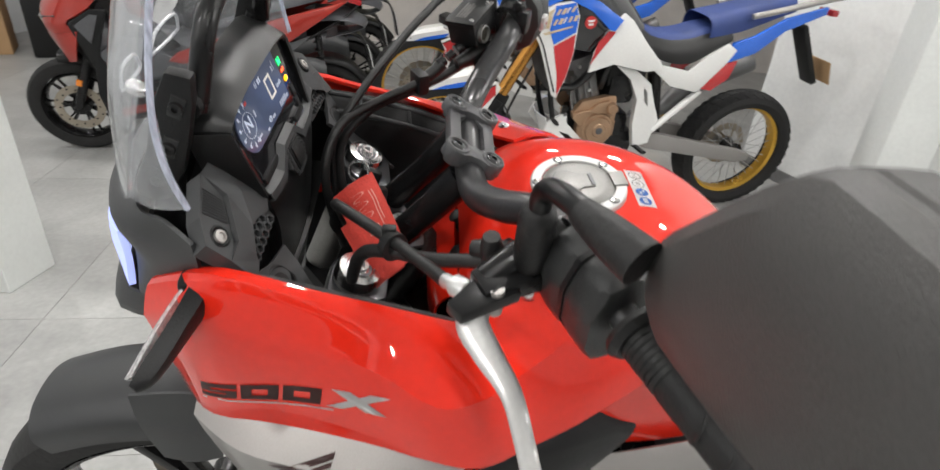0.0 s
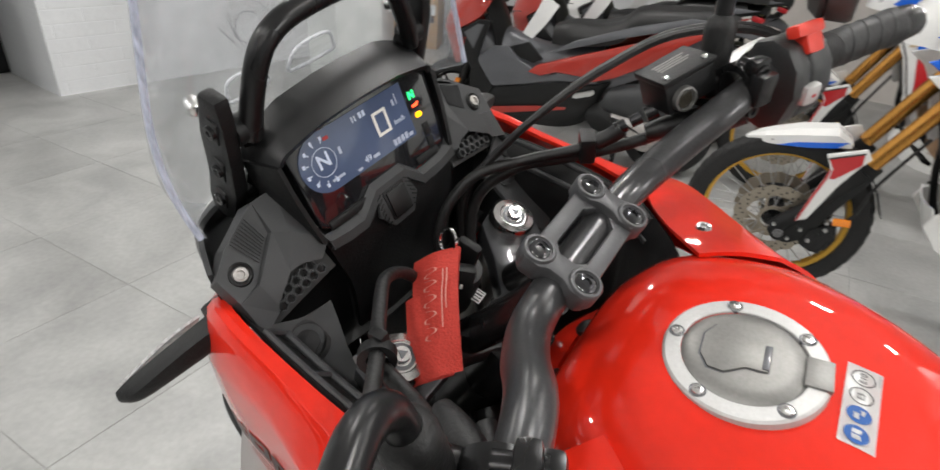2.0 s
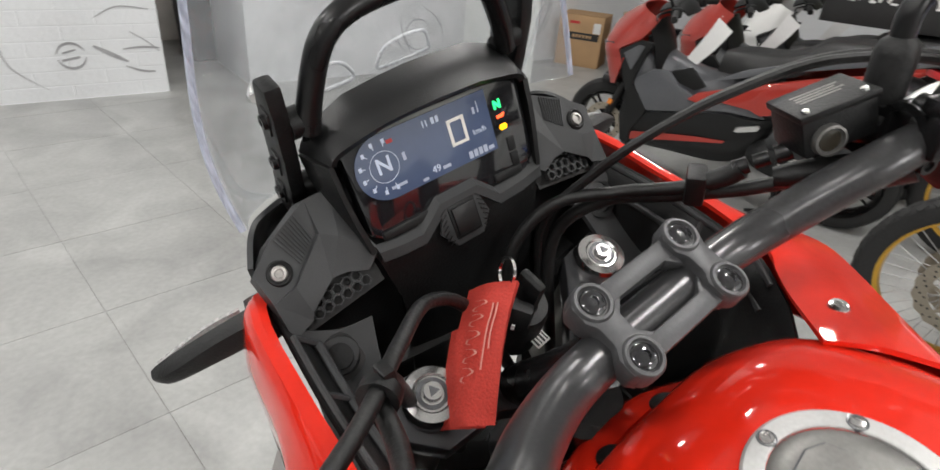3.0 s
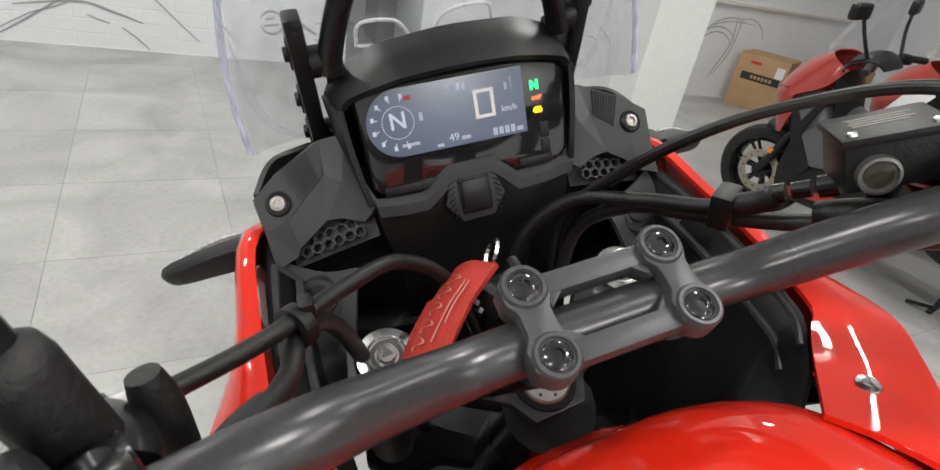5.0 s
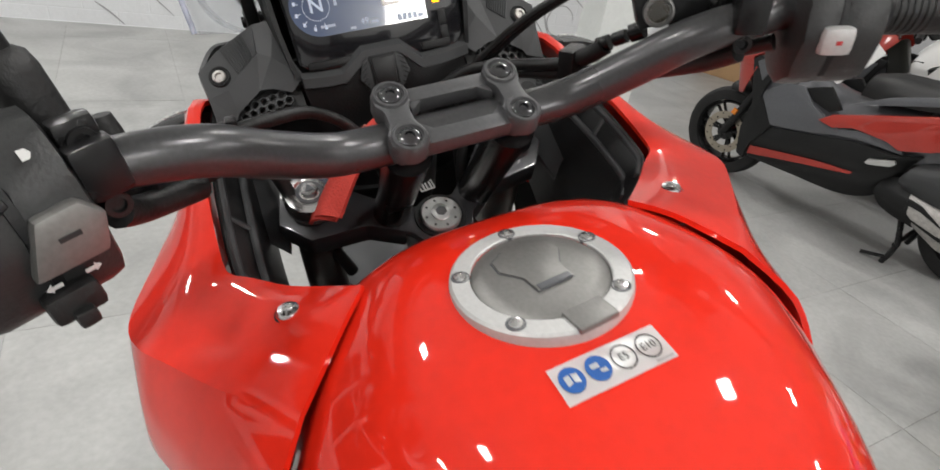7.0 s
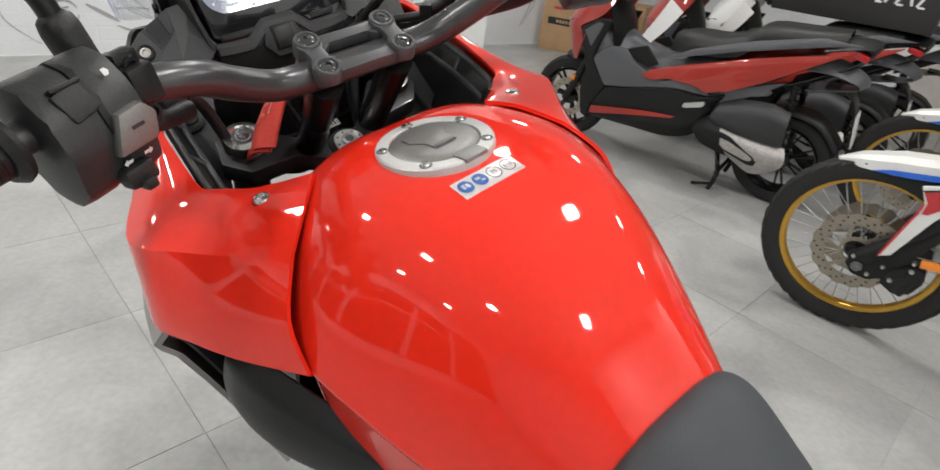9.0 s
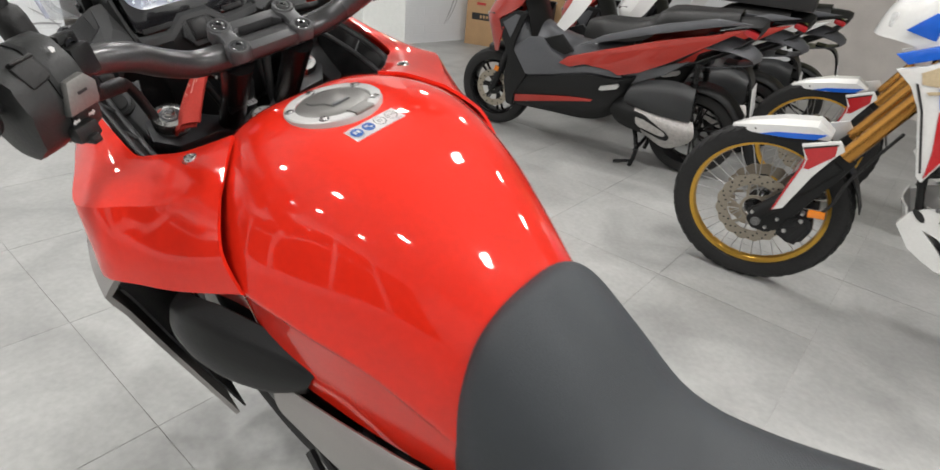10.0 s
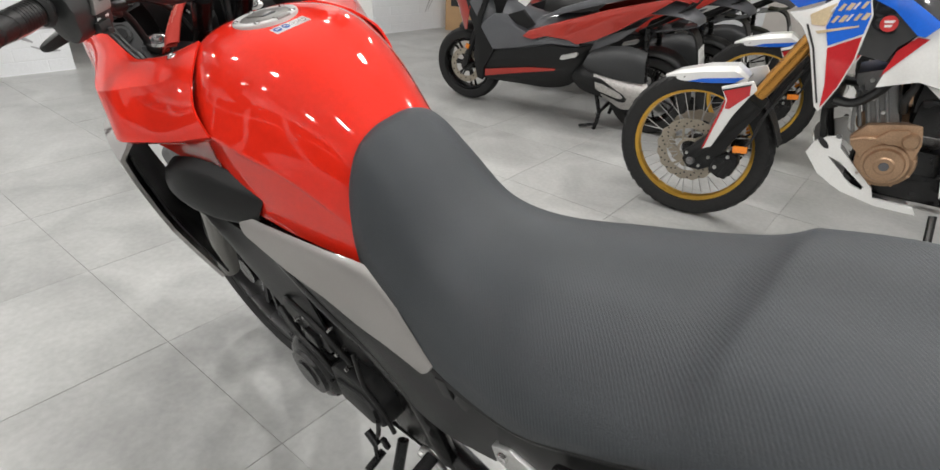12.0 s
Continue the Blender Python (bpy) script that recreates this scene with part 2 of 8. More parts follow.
def wall_material():
    """Whitewashed blockwork: shallow joints under thick paint, faint marble-like veins."""
    m = material("whitewashed_blockwork", (0.79, 0.805, 0.82), 0.6, var=0.04, scale=3, bump=0.0)
    nt = m.node_tree
    p = nt.nodes["Principled BSDF"]
    geo = nt.nodes.new("ShaderNodeNewGeometry")
    sep = nt.nodes.new("ShaderNodeSeparateXYZ")
    nt.links.new(geo.outputs["Position"], sep.inputs[0])
    flat = nt.nodes.new("ShaderNodeCombineXYZ")
    along = nt.nodes.new("ShaderNodeMath")
    along.operation = "ADD"
    nt.links.new(sep.outputs["X"], along.inputs[0])
    nt.links.new(sep.outputs["Y"], along.inputs[1])
    nt.links.new(along.outputs[0], flat.inputs[0])
    nt.links.new(sep.outputs["Z"], flat.inputs[1])
    brick = nt.nodes.new("ShaderNodeTexBrick")
    brick.inputs["Scale"].default_value = 1.0
    brick.inputs["Brick Width"].default_value, brick.inputs["Row Height"].default_value = 0.4, 0.1
    brick.inputs["Mortar Size"].default_value, brick.inputs["Mortar Smooth"].default_value = 0.006, 0.8
    nt.links.new(flat.outputs[0], brick.inputs["Vector"])
    rough = nt.nodes.new("ShaderNodeTexNoise")
    rough.inputs["Scale"].default_value, rough.inputs["Detail"].default_value = 30, 6
    nt.links.new(geo.outputs["Position"], rough.inputs["Vector"])
    add = nt.nodes.new("ShaderNodeMath")
    add.operation = "MULTIPLY_ADD"
    add.inputs[1].default_value = -0.9
    nt.links.new(brick.outputs["Fac"], add.inputs[0])
    nt.links.new(rough.outputs["Fac"], add.inputs[2])
    b = nt.nodes.new("ShaderNodeBump")
    b.inputs["Strength"].default_value, b.inputs["Distance"].default_value = 0.35, 0.006
    nt.links.new(add.outputs[0], b.inputs["Height"])
    nt.links.new(b.outputs["Normal"], p.inputs["Normal"])
    return m


def ribbed(m):
    """Fine moulded ribs across the rear of the seat, on top of the grain."""
    nt = m.node_tree
    p = nt.nodes["Principled BSDF"]
    co = nt.nodes.new("ShaderNodeTexCoord")
    turn = nt.nodes.new("ShaderNodeMapping")
    turn.inputs["Rotation"].default_value = (0, 0, radians(-42))
    nt.links.new(co.outputs["Object"], turn.inputs["Vector"])
    wave = nt.nodes.new("ShaderNodeTexWave")
    wave.inputs["Scale"].default_value, wave.inputs["Distortion"].default_value = 92, 0.25
    nt.links.new(turn.outputs[0], wave.inputs["Vector"])
    sep = nt.nodes.new("ShaderNodeSeparateXYZ")
    nt.links.new(co.outputs["Object"], sep.inputs[0])
    area = nt.nodes.new("ShaderNodeMapRange")
    area.inputs["From Min"].default_value, area.inputs["From Max"].default_value = -0.36, -0.62
    area.inputs["To Min"].default_value, area.inputs["To Max"].default_value = 0.12, 1.0
    nt.links.new(sep.outputs["X"], area.inputs["Value"])
    deep = nt.nodes.new("ShaderNodeMath")
    deep.operation = "MULTIPLY"
    nt.links.new(wave.outputs["Fac"], deep.inputs[0])
    nt.links.new(area.outputs["Result"], deep.inputs[1])
    b = nt.nodes.new("ShaderNodeBump")
    b.inputs["Strength"].default_value, b.inputs["Distance"].default_value = 0.36, 0.0006
    nt.links.new(deep.outputs[0], b.inputs["Height"])
    nt.links.new(p.inputs["Normal"].links[0].from_socket, b.inputs["Normal"])
    nt.links.new(b.outputs["Normal"], p.inputs["Normal"])


ribbed(seat_vinyl)
tile = tile_material()
wall_white = wall_material()
grout = material("dark_grey_grout", (0.37, 0.365, 0.355), 0.9, var=0.3)

# ---- shapes ----


def part(name, bm, m, parent=None, label="", angle=38):
    """Link a bmesh as one mesh object, under a thing or a part."""
    bmesh.ops.recalc_face_normals(bm, faces=bm.faces)
    me = bpy.data.meshes.new(name)
    bm.to_mesh(me)
    bm.free()
    me.polygons.foreach_set("use_smooth", [True] * len(me.polygons))
    me.set_sharp_from_angle(angle=radians(angle))
    me.materials.append(m)
    ob = new(name, me)
    ob.parent = parent
    if label:
        ob["label"] = label
    return ob


def thing(name, m, label, category, group="", kind=""):
    ob = new(name)
    ob.empty_display_size = 0.1
    ob.matrix_world = m
    return tagged(ob, label, category, group, kind)


def spline(points, n):
    """Points on a smooth curve through the given ones, n to a stretch."""
    pts = [Vector(p) for p in points]
    if n <= 1 or len(pts) < 3:
        return [a.lerp(b, k / max(n, 1)) for a, b in zip(pts, pts[1:]) for k in range(max(n, 1))] + [pts[-1]]
    out = []
    for i in range(len(pts) - 1):
        a, b, c, d = pts[max(i - 1, 0)], pts[i], pts[i + 1], pts[min(i + 2, len(pts) - 1)]
        for k in range(n):
            u = k / n
            out.append(0.5 * (2 * b + (c - a) * u + (2 * a - 5 * b + 4 * c - d) * u * u + (3 * b - a - 3 * c + d) * u ** 3))
    return out + [pts[-1]]


def grid_mesh(rows, thick=0.0):
    """A sheet through a grid of points; thick > 0 makes it a closed shell, grown against its normals."""
    bm = bmesh.new()
    vs = [[bm.verts.new(p) for p in row] for row in rows]
    for r0, r1 in zip(vs, vs[1:]):
        for i in range(len(r0) - 1):
            bm.faces.new((r0[i], r0[i + 1], r1[i + 1], r1[i]))
    if thick:
        bm.normal_update()
        shift = {v: v.co - v.normal * thick for v in bm.verts}
        top = list(bm.faces)
        twin = {v: bm.verts.new(co) for v, co in shift.items()}
        for f in top:
            bm.faces.new([twin[v] for v in reversed(f.verts)])
        for e in list(bm.edges):
            if len(e.link_faces) == 1 and e.verts[0] in twin and e.verts[1] in twin:
                a, b = e.verts
                bm.faces.new((a, b, twin[b], twin[a]))
    return bm


def skin(rows, nu=5, nv=5, thick=0.003):
    """A smooth shell through a grid of control points."""
    fine = [spline(r, nu) for r in rows]
    cols = [spline(c, nv) for c in zip(*fine)]
    return grid_mesh([list(r) for r in zip(*cols)], thick)


def creased(rows, folds, nu=4, nv=4, thick=0.004):
    """Like skin, but folded sharply along the rows named."""
    fine = [spline(r, nu) for r in rows]
    cuts = [0] + list(folds) + [len(rows) - 1]
    full = []
    for a, b in zip(cuts, cuts[1:]):
        cols = [spline(c, nv) for c in zip(*fine[a:b + 1])]
        band = [list(r) for r in zip(*cols)]
        full += band[1:] if full else band
    return grid_mesh(full, thick)


def faceted(spots, faces, thick=0.004):
    """A folded sheet of flat facets between named points, given depth."""
    bm = bmesh.new()
    vs = {k: bm.verts.new(p) for k, p in spots.items()}
    for f in faces:
        bm.faces.new([vs[k] for k in f.split()])
    bmesh.ops.recalc_face_normals(bm, faces=bm.faces)
    bmesh.ops.triangulate(bm, faces=[f for f in bm.faces if len(f.verts) > 4])
    return bm


def mirrored(half):
    """A section from the left foot over the top to the right one, from its left half (top first)."""
    return [(y, z) for y, z in reversed(half)] + [(-y, z) for y, z in half[1:]]


def saddle(sections, nu=4, nv=5, thick=0.004):
    """A shell over the long axis: (x, left half of the section)."""
    return skin([[(x, y, z) for y, z in mirrored(h)] for x, h in sections], nu, nv, thick)


def tube(path, r, n=10, smooth=4, caps=True, flat=1.0):
    """A round bar along a smooth path; r is one radius or one for each point."""
    pts = spline(path, smooth)
    rs = [r] * len(path) if isinstance(r, (int, float)) else list(r)
    rad = [v.x for v in spline([(q, 0, 0) for q in rs], smooth)]
    bm = bmesh.new()
    rings, up = [], None
    for i, p in enumerate(pts):
        d = (pts[min(i + 1, len(pts) - 1)] - pts[max(i - 1, 0)]).normalized()
        if up is None:
            up = Vector((0, 0, 1)) if abs(d.z) < 0.9 else Vector((1, 0, 0))
        side = d.cross(up).normalized()
        up = side.cross(d).normalized()
        rings.append([bm.verts.new(p + rad[i] * (math.cos(a) * side + flat * math.sin(a) * up)) for a in (2 * math.pi * k / n for k in range(n))])
    for r0, r1 in zip(rings, rings[1:]):
        for k in range(n):
            bm.faces.new((r0[k], r0[(k + 1) % n], r1[(k + 1) % n], r1[k]))
    if caps:
        bm.faces.new(rings[0])
        bm.faces.new(list(reversed(rings[-1])))
    return bm


def lathe(profile, n=32, m=None, closed=False):
    """A turned body about z from (radius, height) pairs."""
    bm = bmesh.new()
    rings = []
    for r, z in profile:
        if r < 1e-6:
            rings.append([bm.verts.new((0, 0, z))] * n)
        else:
            rings.append([bm.verts.new((r * math.cos(2 * math.pi * k / n), r * math.sin(2 * math.pi * k / n), z)) for k in range(n)])
    pairs = list(zip(rings, rings[1:])) + ([(rings[-1], rings[0])] if closed else [])
    for r0, r1 in pairs:
        for k in range(n):
            f = []
            for v in (r0[k], r0[(k + 1) % n], r1[(k + 1) % n], r1[k]):
                if v not in f:
                    f.append(v)
            if len(f) > 2:
                bm.faces.new(f)
    if not closed:
        for ring in (rings[0], rings[-1]):
            if len(set(ring)) == n:
                bm.faces.new(ring)
    if m:
        bm.transform(m)
    return bm


def plate(outline, thick, m=None, bevel=0.0):
    """A flat piece: an outline in x and y, raised by thick, its edges rounded."""
    bm = bmesh.new()
    f = bm.faces.new([bm.verts.new((x, y, 0)) for x, y in outline])
    up = bmesh.ops.extrude_face_region(bm, geom=[f])["geom"]
    bmesh.ops.translate(bm, vec=(0, 0, thick), verts=[g for g in up if isinstance(g, bmesh.types.BMVert)])
    if bevel:
        bmesh.ops.recalc_face_normals(bm, faces=bm.faces)
        bmesh.ops.bevel(bm, geom=list(bm.edges), offset=bevel, segments=2, affect="EDGES", profile=0.6, clamp_overlap=True)
    if m:
        bm.transform(m)
    return bm


def block(sx, sy, sz, m=None, bevel=0.0, seg=2, taper=1.0):
    """A box about its middle, rounded; taper narrows its top."""
    bm = bmesh.new()
    bmesh.ops.create_cube(bm, size=1)
    for v in bm.verts:
        k = taper if v.co.z > 0 else 1
        v.co = Vector((v.co.x * sx * k, v.co.y * sy * k, v.co.z * sz))
    if bevel:
        bmesh.ops.bevel(bm, geom=list(bm.edges), offset=bevel, segments=seg, affect="EDGES", profile=0.6, clamp_overlap=True)
    if m:
        bm.transform(m)
    return bm


def joined(*bms):
    """Several bmeshes in one."""
    out = bms[0]
    for b in bms[1:]:
        me = bpy.data.meshes.new("joining")
        b.to_mesh(me)
        b.free()
        out.from_mesh(me)
        bpy.data.meshes.remove(me)
    return out


def frame_of(origin, x_axis, z_axis):
    """A pose with its x and z along the given ways."""
    z = Vector(z_axis).normalized()
    x = Vector(x_axis)
    x = (x - z * x.dot(z)).normalized()
    y = z.cross(x)
    return Matrix(((x.x, y.x, z.x, origin[0]), (x.y, y.y, z.y, origin[1]), (x.z, y.z, z.z, origin[2]), (0, 0, 0, 1)))


def letters(text, size, m, thick=0.0006, shear=0.0, bold=0.0):
    """Words as a mesh, in the built-in font, centred."""
    cu = bpy.data.curves.new("lettering", "FONT")
    cu.body, cu.size, cu.extrude, cu.shear, cu.offset = text, size, thick, shear, bold
    cu.align_x, cu.align_y = "CENTER", "CENTER"
    ob = new("lettering", cu)
    bpy.context.view_layer.update()
    me = bpy.data.meshes.new_from_object(ob.evaluated_get(bpy.context.evaluated_depsgraph_get()))
    bm = bmesh.new()
    bm.from_mesh(me)
    bpy.data.objects.remove(ob)
    bpy.data.curves.remove(cu)
    bpy.data.meshes.remove(me)
    bm.transform(m)
    return bm


def dice(bm, cuts=4):
    """Cut a flat decal finer, so that it can follow a curved panel."""
    bmesh.ops.triangulate(bm, faces=bm.faces)
    bmesh.ops.subdivide_edges(bm, edges=bm.edges, cuts=cuts, use_grid_fill=True)
    return bm


def drape(bm, ob, way, lift=0.0006):
    """Lay a flat decal on a panel: each corner goes along way till it meets it."""
    from mathutils.bvhtree import BVHTree
    me = ob.data
    tree = BVHTree.FromPolygons([v.co for v in me.vertices], [p.vertices for p in me.polygons])
    way = Vector(way).normalized()
    for v in bm.verts:
        hit, normal, _, _ = tree.ray_cast(v.co - way * 0.3, way)
        if hit:
            v.co = hit - way * lift
    return bm


def both_sides(build):
    """Build a part for the left (1) and for the right (-1)."""
    return [build(1), build(-1)]


def flip(bm, s):
    if s < 0:
        bm.transform(Matrix.Diagonal((1, -1, 1, 1)))
    return bm


# ---- the room ----
AX, AS = -4.56, -0.075


def wall_x(y):
    return AX + AS * y


def slab(name, p, q, z0, z1, thick, m, label, parent=None, kind="structure"):
    """An upright wall from p to q in plan, thick to its right."""
    p, q = Vector((*p, 0)), Vector((*q, 0))
    d = q - p
    bm = block(d.length, thick, z1 - z0, Matrix.Translation((d.length / 2, -thick / 2, (z0 + z1) / 2)), 0.004, 1)
    bm.transform(Matrix.Translation(p) @ Matrix.Rotation(math.atan2(d.y, d.x), 4, "Z"))
    return tagged(part(name, bm, m, parent), label, "wall", kind=kind)


slab("wall_west", (wall_x(-4.0), -4.0), (wall_x(1.0), 1.0), 0, CEILING, -0.16, wall_white, "white painted block wall with grey line drawings")
slab("wall_west_far", (wall_x(1.62), 1.62), (wall_x(7.4), 7.4), 0, CEILING, -0.9, wall_white, "white painted block wall beside a passage")
slab("wall_north_west", (-6.2, 7.3), (-1.9, 7.3), 0, CEILING, -0.2, wall_white, "white painted wall at the back of the showroom")
slab("wall_north", (-1.9, 7.3), (4.4, 7.3), 0, CEILING, -0.2, backdrop_tan, "pale pinkish tan wall at the back of the showroom")
slab("wall_east", (1.86, 4.05), (3.2, 0.9), 0, CEILING, -0.2, plaster_white, "white plastered wall with grey skirting")
slab("wall_east_far", (4.4, 7.4), (4.4, -4.1), 0, CEILING, -0.2, wall_white, "plain white wall")
slab("wall_south", (4.4, -4.0), (-4.6, -4.0), 2.35, CEILING, -0.2, wall_white, "white lintel over the unseen added window")
slab("wall_south_plinth", (4.4, -4.0), (-4.6, -4.0), 0, 0.32, -0.2, wall_white, "low white plinth under the unseen added window")
# Unseen window, added to put dark shapes into the lacquer's reflections.
added_window = tagged(part("window_1", joined(*[block(0.16, 0.12, 2.03, pose(x, -4.08, 1.335), 0.01) for x in (-4.35, -2.9, -1.45, 0.0, 1.45, 2.9, 4.3)], block(8.9, 0.1, 0.06, pose(-0.1, -4.08, 1.75), 0.01)), pillar_paint), "white framed window with dark panes, unseen, added for reflections", "window", kind="structure")
for x in (-3.625, -2.175, -0.725, 0.725, 2.175, 3.6):
    part("pane", block(1.29, 0.012, 2.03, pose(x, -4.08, 1.335)), dark_pane, added_window, "dark window pane")
slab("wall_passage", (-6.6, 0.2), (-6.6, 3.2), 0, CEILING, -0.2, backdrop_tan, "dim wall at the end of the passage")
slab("wall_passage_side", (-6.6, 0.2), (-4.75, 0.2), 0, CEILING, -0.2, wall_white, "white side wall of the passage")
slab("skirting", (1.853, 4.04), (3.19, 0.897), 0, 0.085, 0.012, skirting_grey, "dark grey skirting along the wall")
top = part("ceiling", block(12, 13, 0.1, pose(-0.8, 1.7, CEILING + 0.06)), ceiling_paint)
tagged(top, "white painted showroom ceiling", "ceiling", kind="structure")


def pillar(x0, y0, side, turn, name, label):
    bm = block(side, side, CEILING, Matrix.Translation((x0, y0, CEILING / 2)) @ Matrix.Rotation(radians(turn), 4, "Z"), 0.008, 2)
    return tagged(part(name, bm, pillar_paint), label, "pillar", kind="structure")


pillar(-1.70, 1.94, 0.22, -4.3, "pillar_1", "square white painted pillar")
pillar(2.02, 2.85, 0.22, -4.3, "pillar_2", "square white painted pillar near the wall")

for lx, ly in LAMPS:
    lit = thing("ceiling_light", pose(lx, ly, CEILING), "slim white ceiling light panel, switched on", "ceiling light", "ceiling lights")
    part("frame", joined(block(0.28, 0.02, 0.024, pose(0, 0.1, -0.012)), block(0.28, 0.02, 0.024, pose(0, -0.1, -0.012)),
                         block(0.02, 0.18, 0.024, pose(0.13, 0, -0.012)), block(0.02, 0.18, 0.024, pose(-0.13, 0, -0.012))), pillar_paint, lit)
    part("diffuser", block(0.24, 0.18, 0.008, pose(0, 0, -0.012)), glowing("panel_diffuser", (1, 0.98, 0.95), 3.0) if (lx, ly) == LAMPS[0] else bpy.data.materials["panel_diffuser"], lit)

lamp_box = thing("wall_light", look((2.93, 1.37, 2.03), (-0.03, 0.69, 1.2)), "square white wall light, switched on", "wall light")
part("housing", block(0.34, 0.28, 0.05, pose(0, 0, 0.035), 0.008), pillar_paint, lamp_box)
part("diffuser", block(0.31, 0.25, 0.006, pose(0, 0, 0.006)), bpy.data.materials["panel_diffuser"], lamp_box)

# ---- the red adventure motorcycle in the middle ----
BIKE = Matrix(((-0.99153, 0.12615, 0.03093, 0.2455), (-0.12989, -0.96301, -0.23608, 0.998), (0.0, -0.2381, 0.97124, 0.0), (0, 0, 0, 1)))
bike = thing("motorcycle", BIKE, "red adventure motorcycle with silver side panels, leaning on its stand", "motorcycle")

# tank
TANK = [
    (0.122, [(0, 1.070), (0.035, 1.068), (0.058, 1.060), (0.072, 1.045), (0.079, 1.024), (0.082, 1.008), (0.084, 0.99), (0.085, 0.96)]),
    (0.105, [(0, 1.108), (0.04, 1.106), (0.07, 1.096), (0.088, 1.078), (0.099, 1.052), (0.103, 1.030), (0.105, 1.0), (0.105, 0.96)]),
    (0.065, [(0, 1.135), (0.05, 1.134), (0.087, 1.124), (0.116, 1.104), (0.135, 1.065), (0.140, 1.040), (0.141, 0.99), (0.14, 0.93)]),
    (-0.02, [(0, 1.141), (0.06, 1.139), (0.104, 1.126), (0.143, 1.096), (0.171, 1.050), (0.175, 1.036), (0.168, 1.018), (0.163, 0.90)]),
    (-0.10, [(0, 1.130), (0.058, 1.127), (0.100, 1.107), (0.136, 1.062), (0.157, 1.020), (0.1605, 1.009), (0.153, 0.992), (0.148, 0.868)]),
    (-0.18, [(0, 1.088), (0.048, 1.084), (0.083, 1.060), (0.110, 1.022), (0.128, 0.978), (0.1315, 0.966), (0.1275, 0.950), (0.13, 0.852)]),
    (-0.29, [(0, 0.99), (0.035, 0.985), (0.06, 0.965), (0.08, 0.93), (0.091, 0.895), (0.095, 0.880), (0.098, 0.865), (0.1, 0.832)]),
]
tank = part("fuel_tank", saddle(TANK), red, bike, "glossy red fuel tank")

# fuel cap: bright ring, grey lid, hinge tab, five screws
CAP = frame_of((0.0024, 0.0071, 1.1412), (1, -0.14, 0.0), (0.07, 0, 1))
cap = part("fuel_cap", lathe([(0.0395, 0.0), (0.0395, 0.0062), (0.0403, 0.0068), (0.0496, 0.0066), (0.0512, 0.0052), (0.052, 0.0), (0.0512, -0.02), (0.0395, -0.02)], 64, CAP, True), ring_grey, bike, "bright alloy filler ring")
part("lid", lathe([(0.0, 0.0082), (0.028, 0.0079), (0.037, 0.0066), (0.0393, 0.0045), (0.0393, -0.01)], 64, CAP), cap_grey, cap, "dark grey filler lid")
flap = [(0.024, 0.009), (0.018, 0.019), (0.008, 0.020), (-0.004, 0.012), (-0.017, 0.0115), (-0.017, -0.0115), (-0.004, -0.012), (0.008, -0.020), (0.018, -0.019), (0.024, -0.009)]
TURN = CAP @ pose(0, 0, 0, 0, 0, 14)
part("key_flap", plate(flap, 0.0018, TURN @ pose(0.002, 0, 0.0076), 0.0005), cap_grey, cap)
part("flap_groove", plate([(x * 1.05, y * 1.05) for x, y in flap], 0.0004, TURN @ pose(0.002, 0, 0.0077)), gunmetal, cap)
part("flap_lip", block(0.0045, 0.021, 0.002, TURN @ pose(-0.0135, 0, 0.0091), 0.0008), gunmetal, cap)
part("hinge_tab", block(0.016, 0.024, 0.004, TURN @ pose(-0.0435, 0, 0.0064), 0.001), cap_grey, cap)
for turn in (232.0, 299.8, 6.2, 74.5, 143.1):
    spot = CAP @ pose(0, 0, 0, 0, 0, turn) @ pose(0.0446, 0, 0.0058)
    screw = part("screw", lathe([(0.0, 0.0014), (0.0017, 0.0014), (0.0019, 0.0026), (0.0036, 0.0024), (0.0041, 0.0012), (0.0041, -0.004)], 14, spot), chrome, cap)
    part("screw_well", lathe([(0.0041, 0.0009), (0.0054, 0.0012), (0.0054, -0.003)], 16, spot), gunmetal, cap)

# fuel sticker on the tank
STK = frame_of((-0.0668, 0.0062, 1.2), (0.035, -1, 0), (0, 0, 1)) @ Matrix.Diagonal((0.885, 0.98, 1, 1))
sticker = part("sticker", drape(dice(plate([(-0.035, -0.0095), (0.035, -0.0095), (0.035, 0.0115), (-0.035, 0.0115)], 0.0001, STK), 3), tank, (0, 0, -1), 0.0008), sticker_white, bike, "white fuel label with blue and black round signs")
for k, m in enumerate((ink_blue, ink_blue, ink_black, ink_black)):
    c = STK @ pose(-0.0255 + 0.0165 * k, 0.0015, 0)
    if k < 2:
        part("sign", drape(lathe([(0.0, 0.0), (0.004, 0), (0.0072, 0.0)], 24, c), tank, (0, 0, -1), 0.0013), m, sticker)
    else:
        part("sign", drape(lathe([(0.0064, 0.0), (0.0072, 0.0), (0.0072, 0.0001), (0.0064, 0.0001)], 28, c, True), tank, (0, 0, -1), 0.0013), m, sticker)
        part("word", drape(letters(("E5", "E10")[k - 2], 0.0062, c, 0.0001), tank, (0, 0, -1), 0.0013), m, sticker)
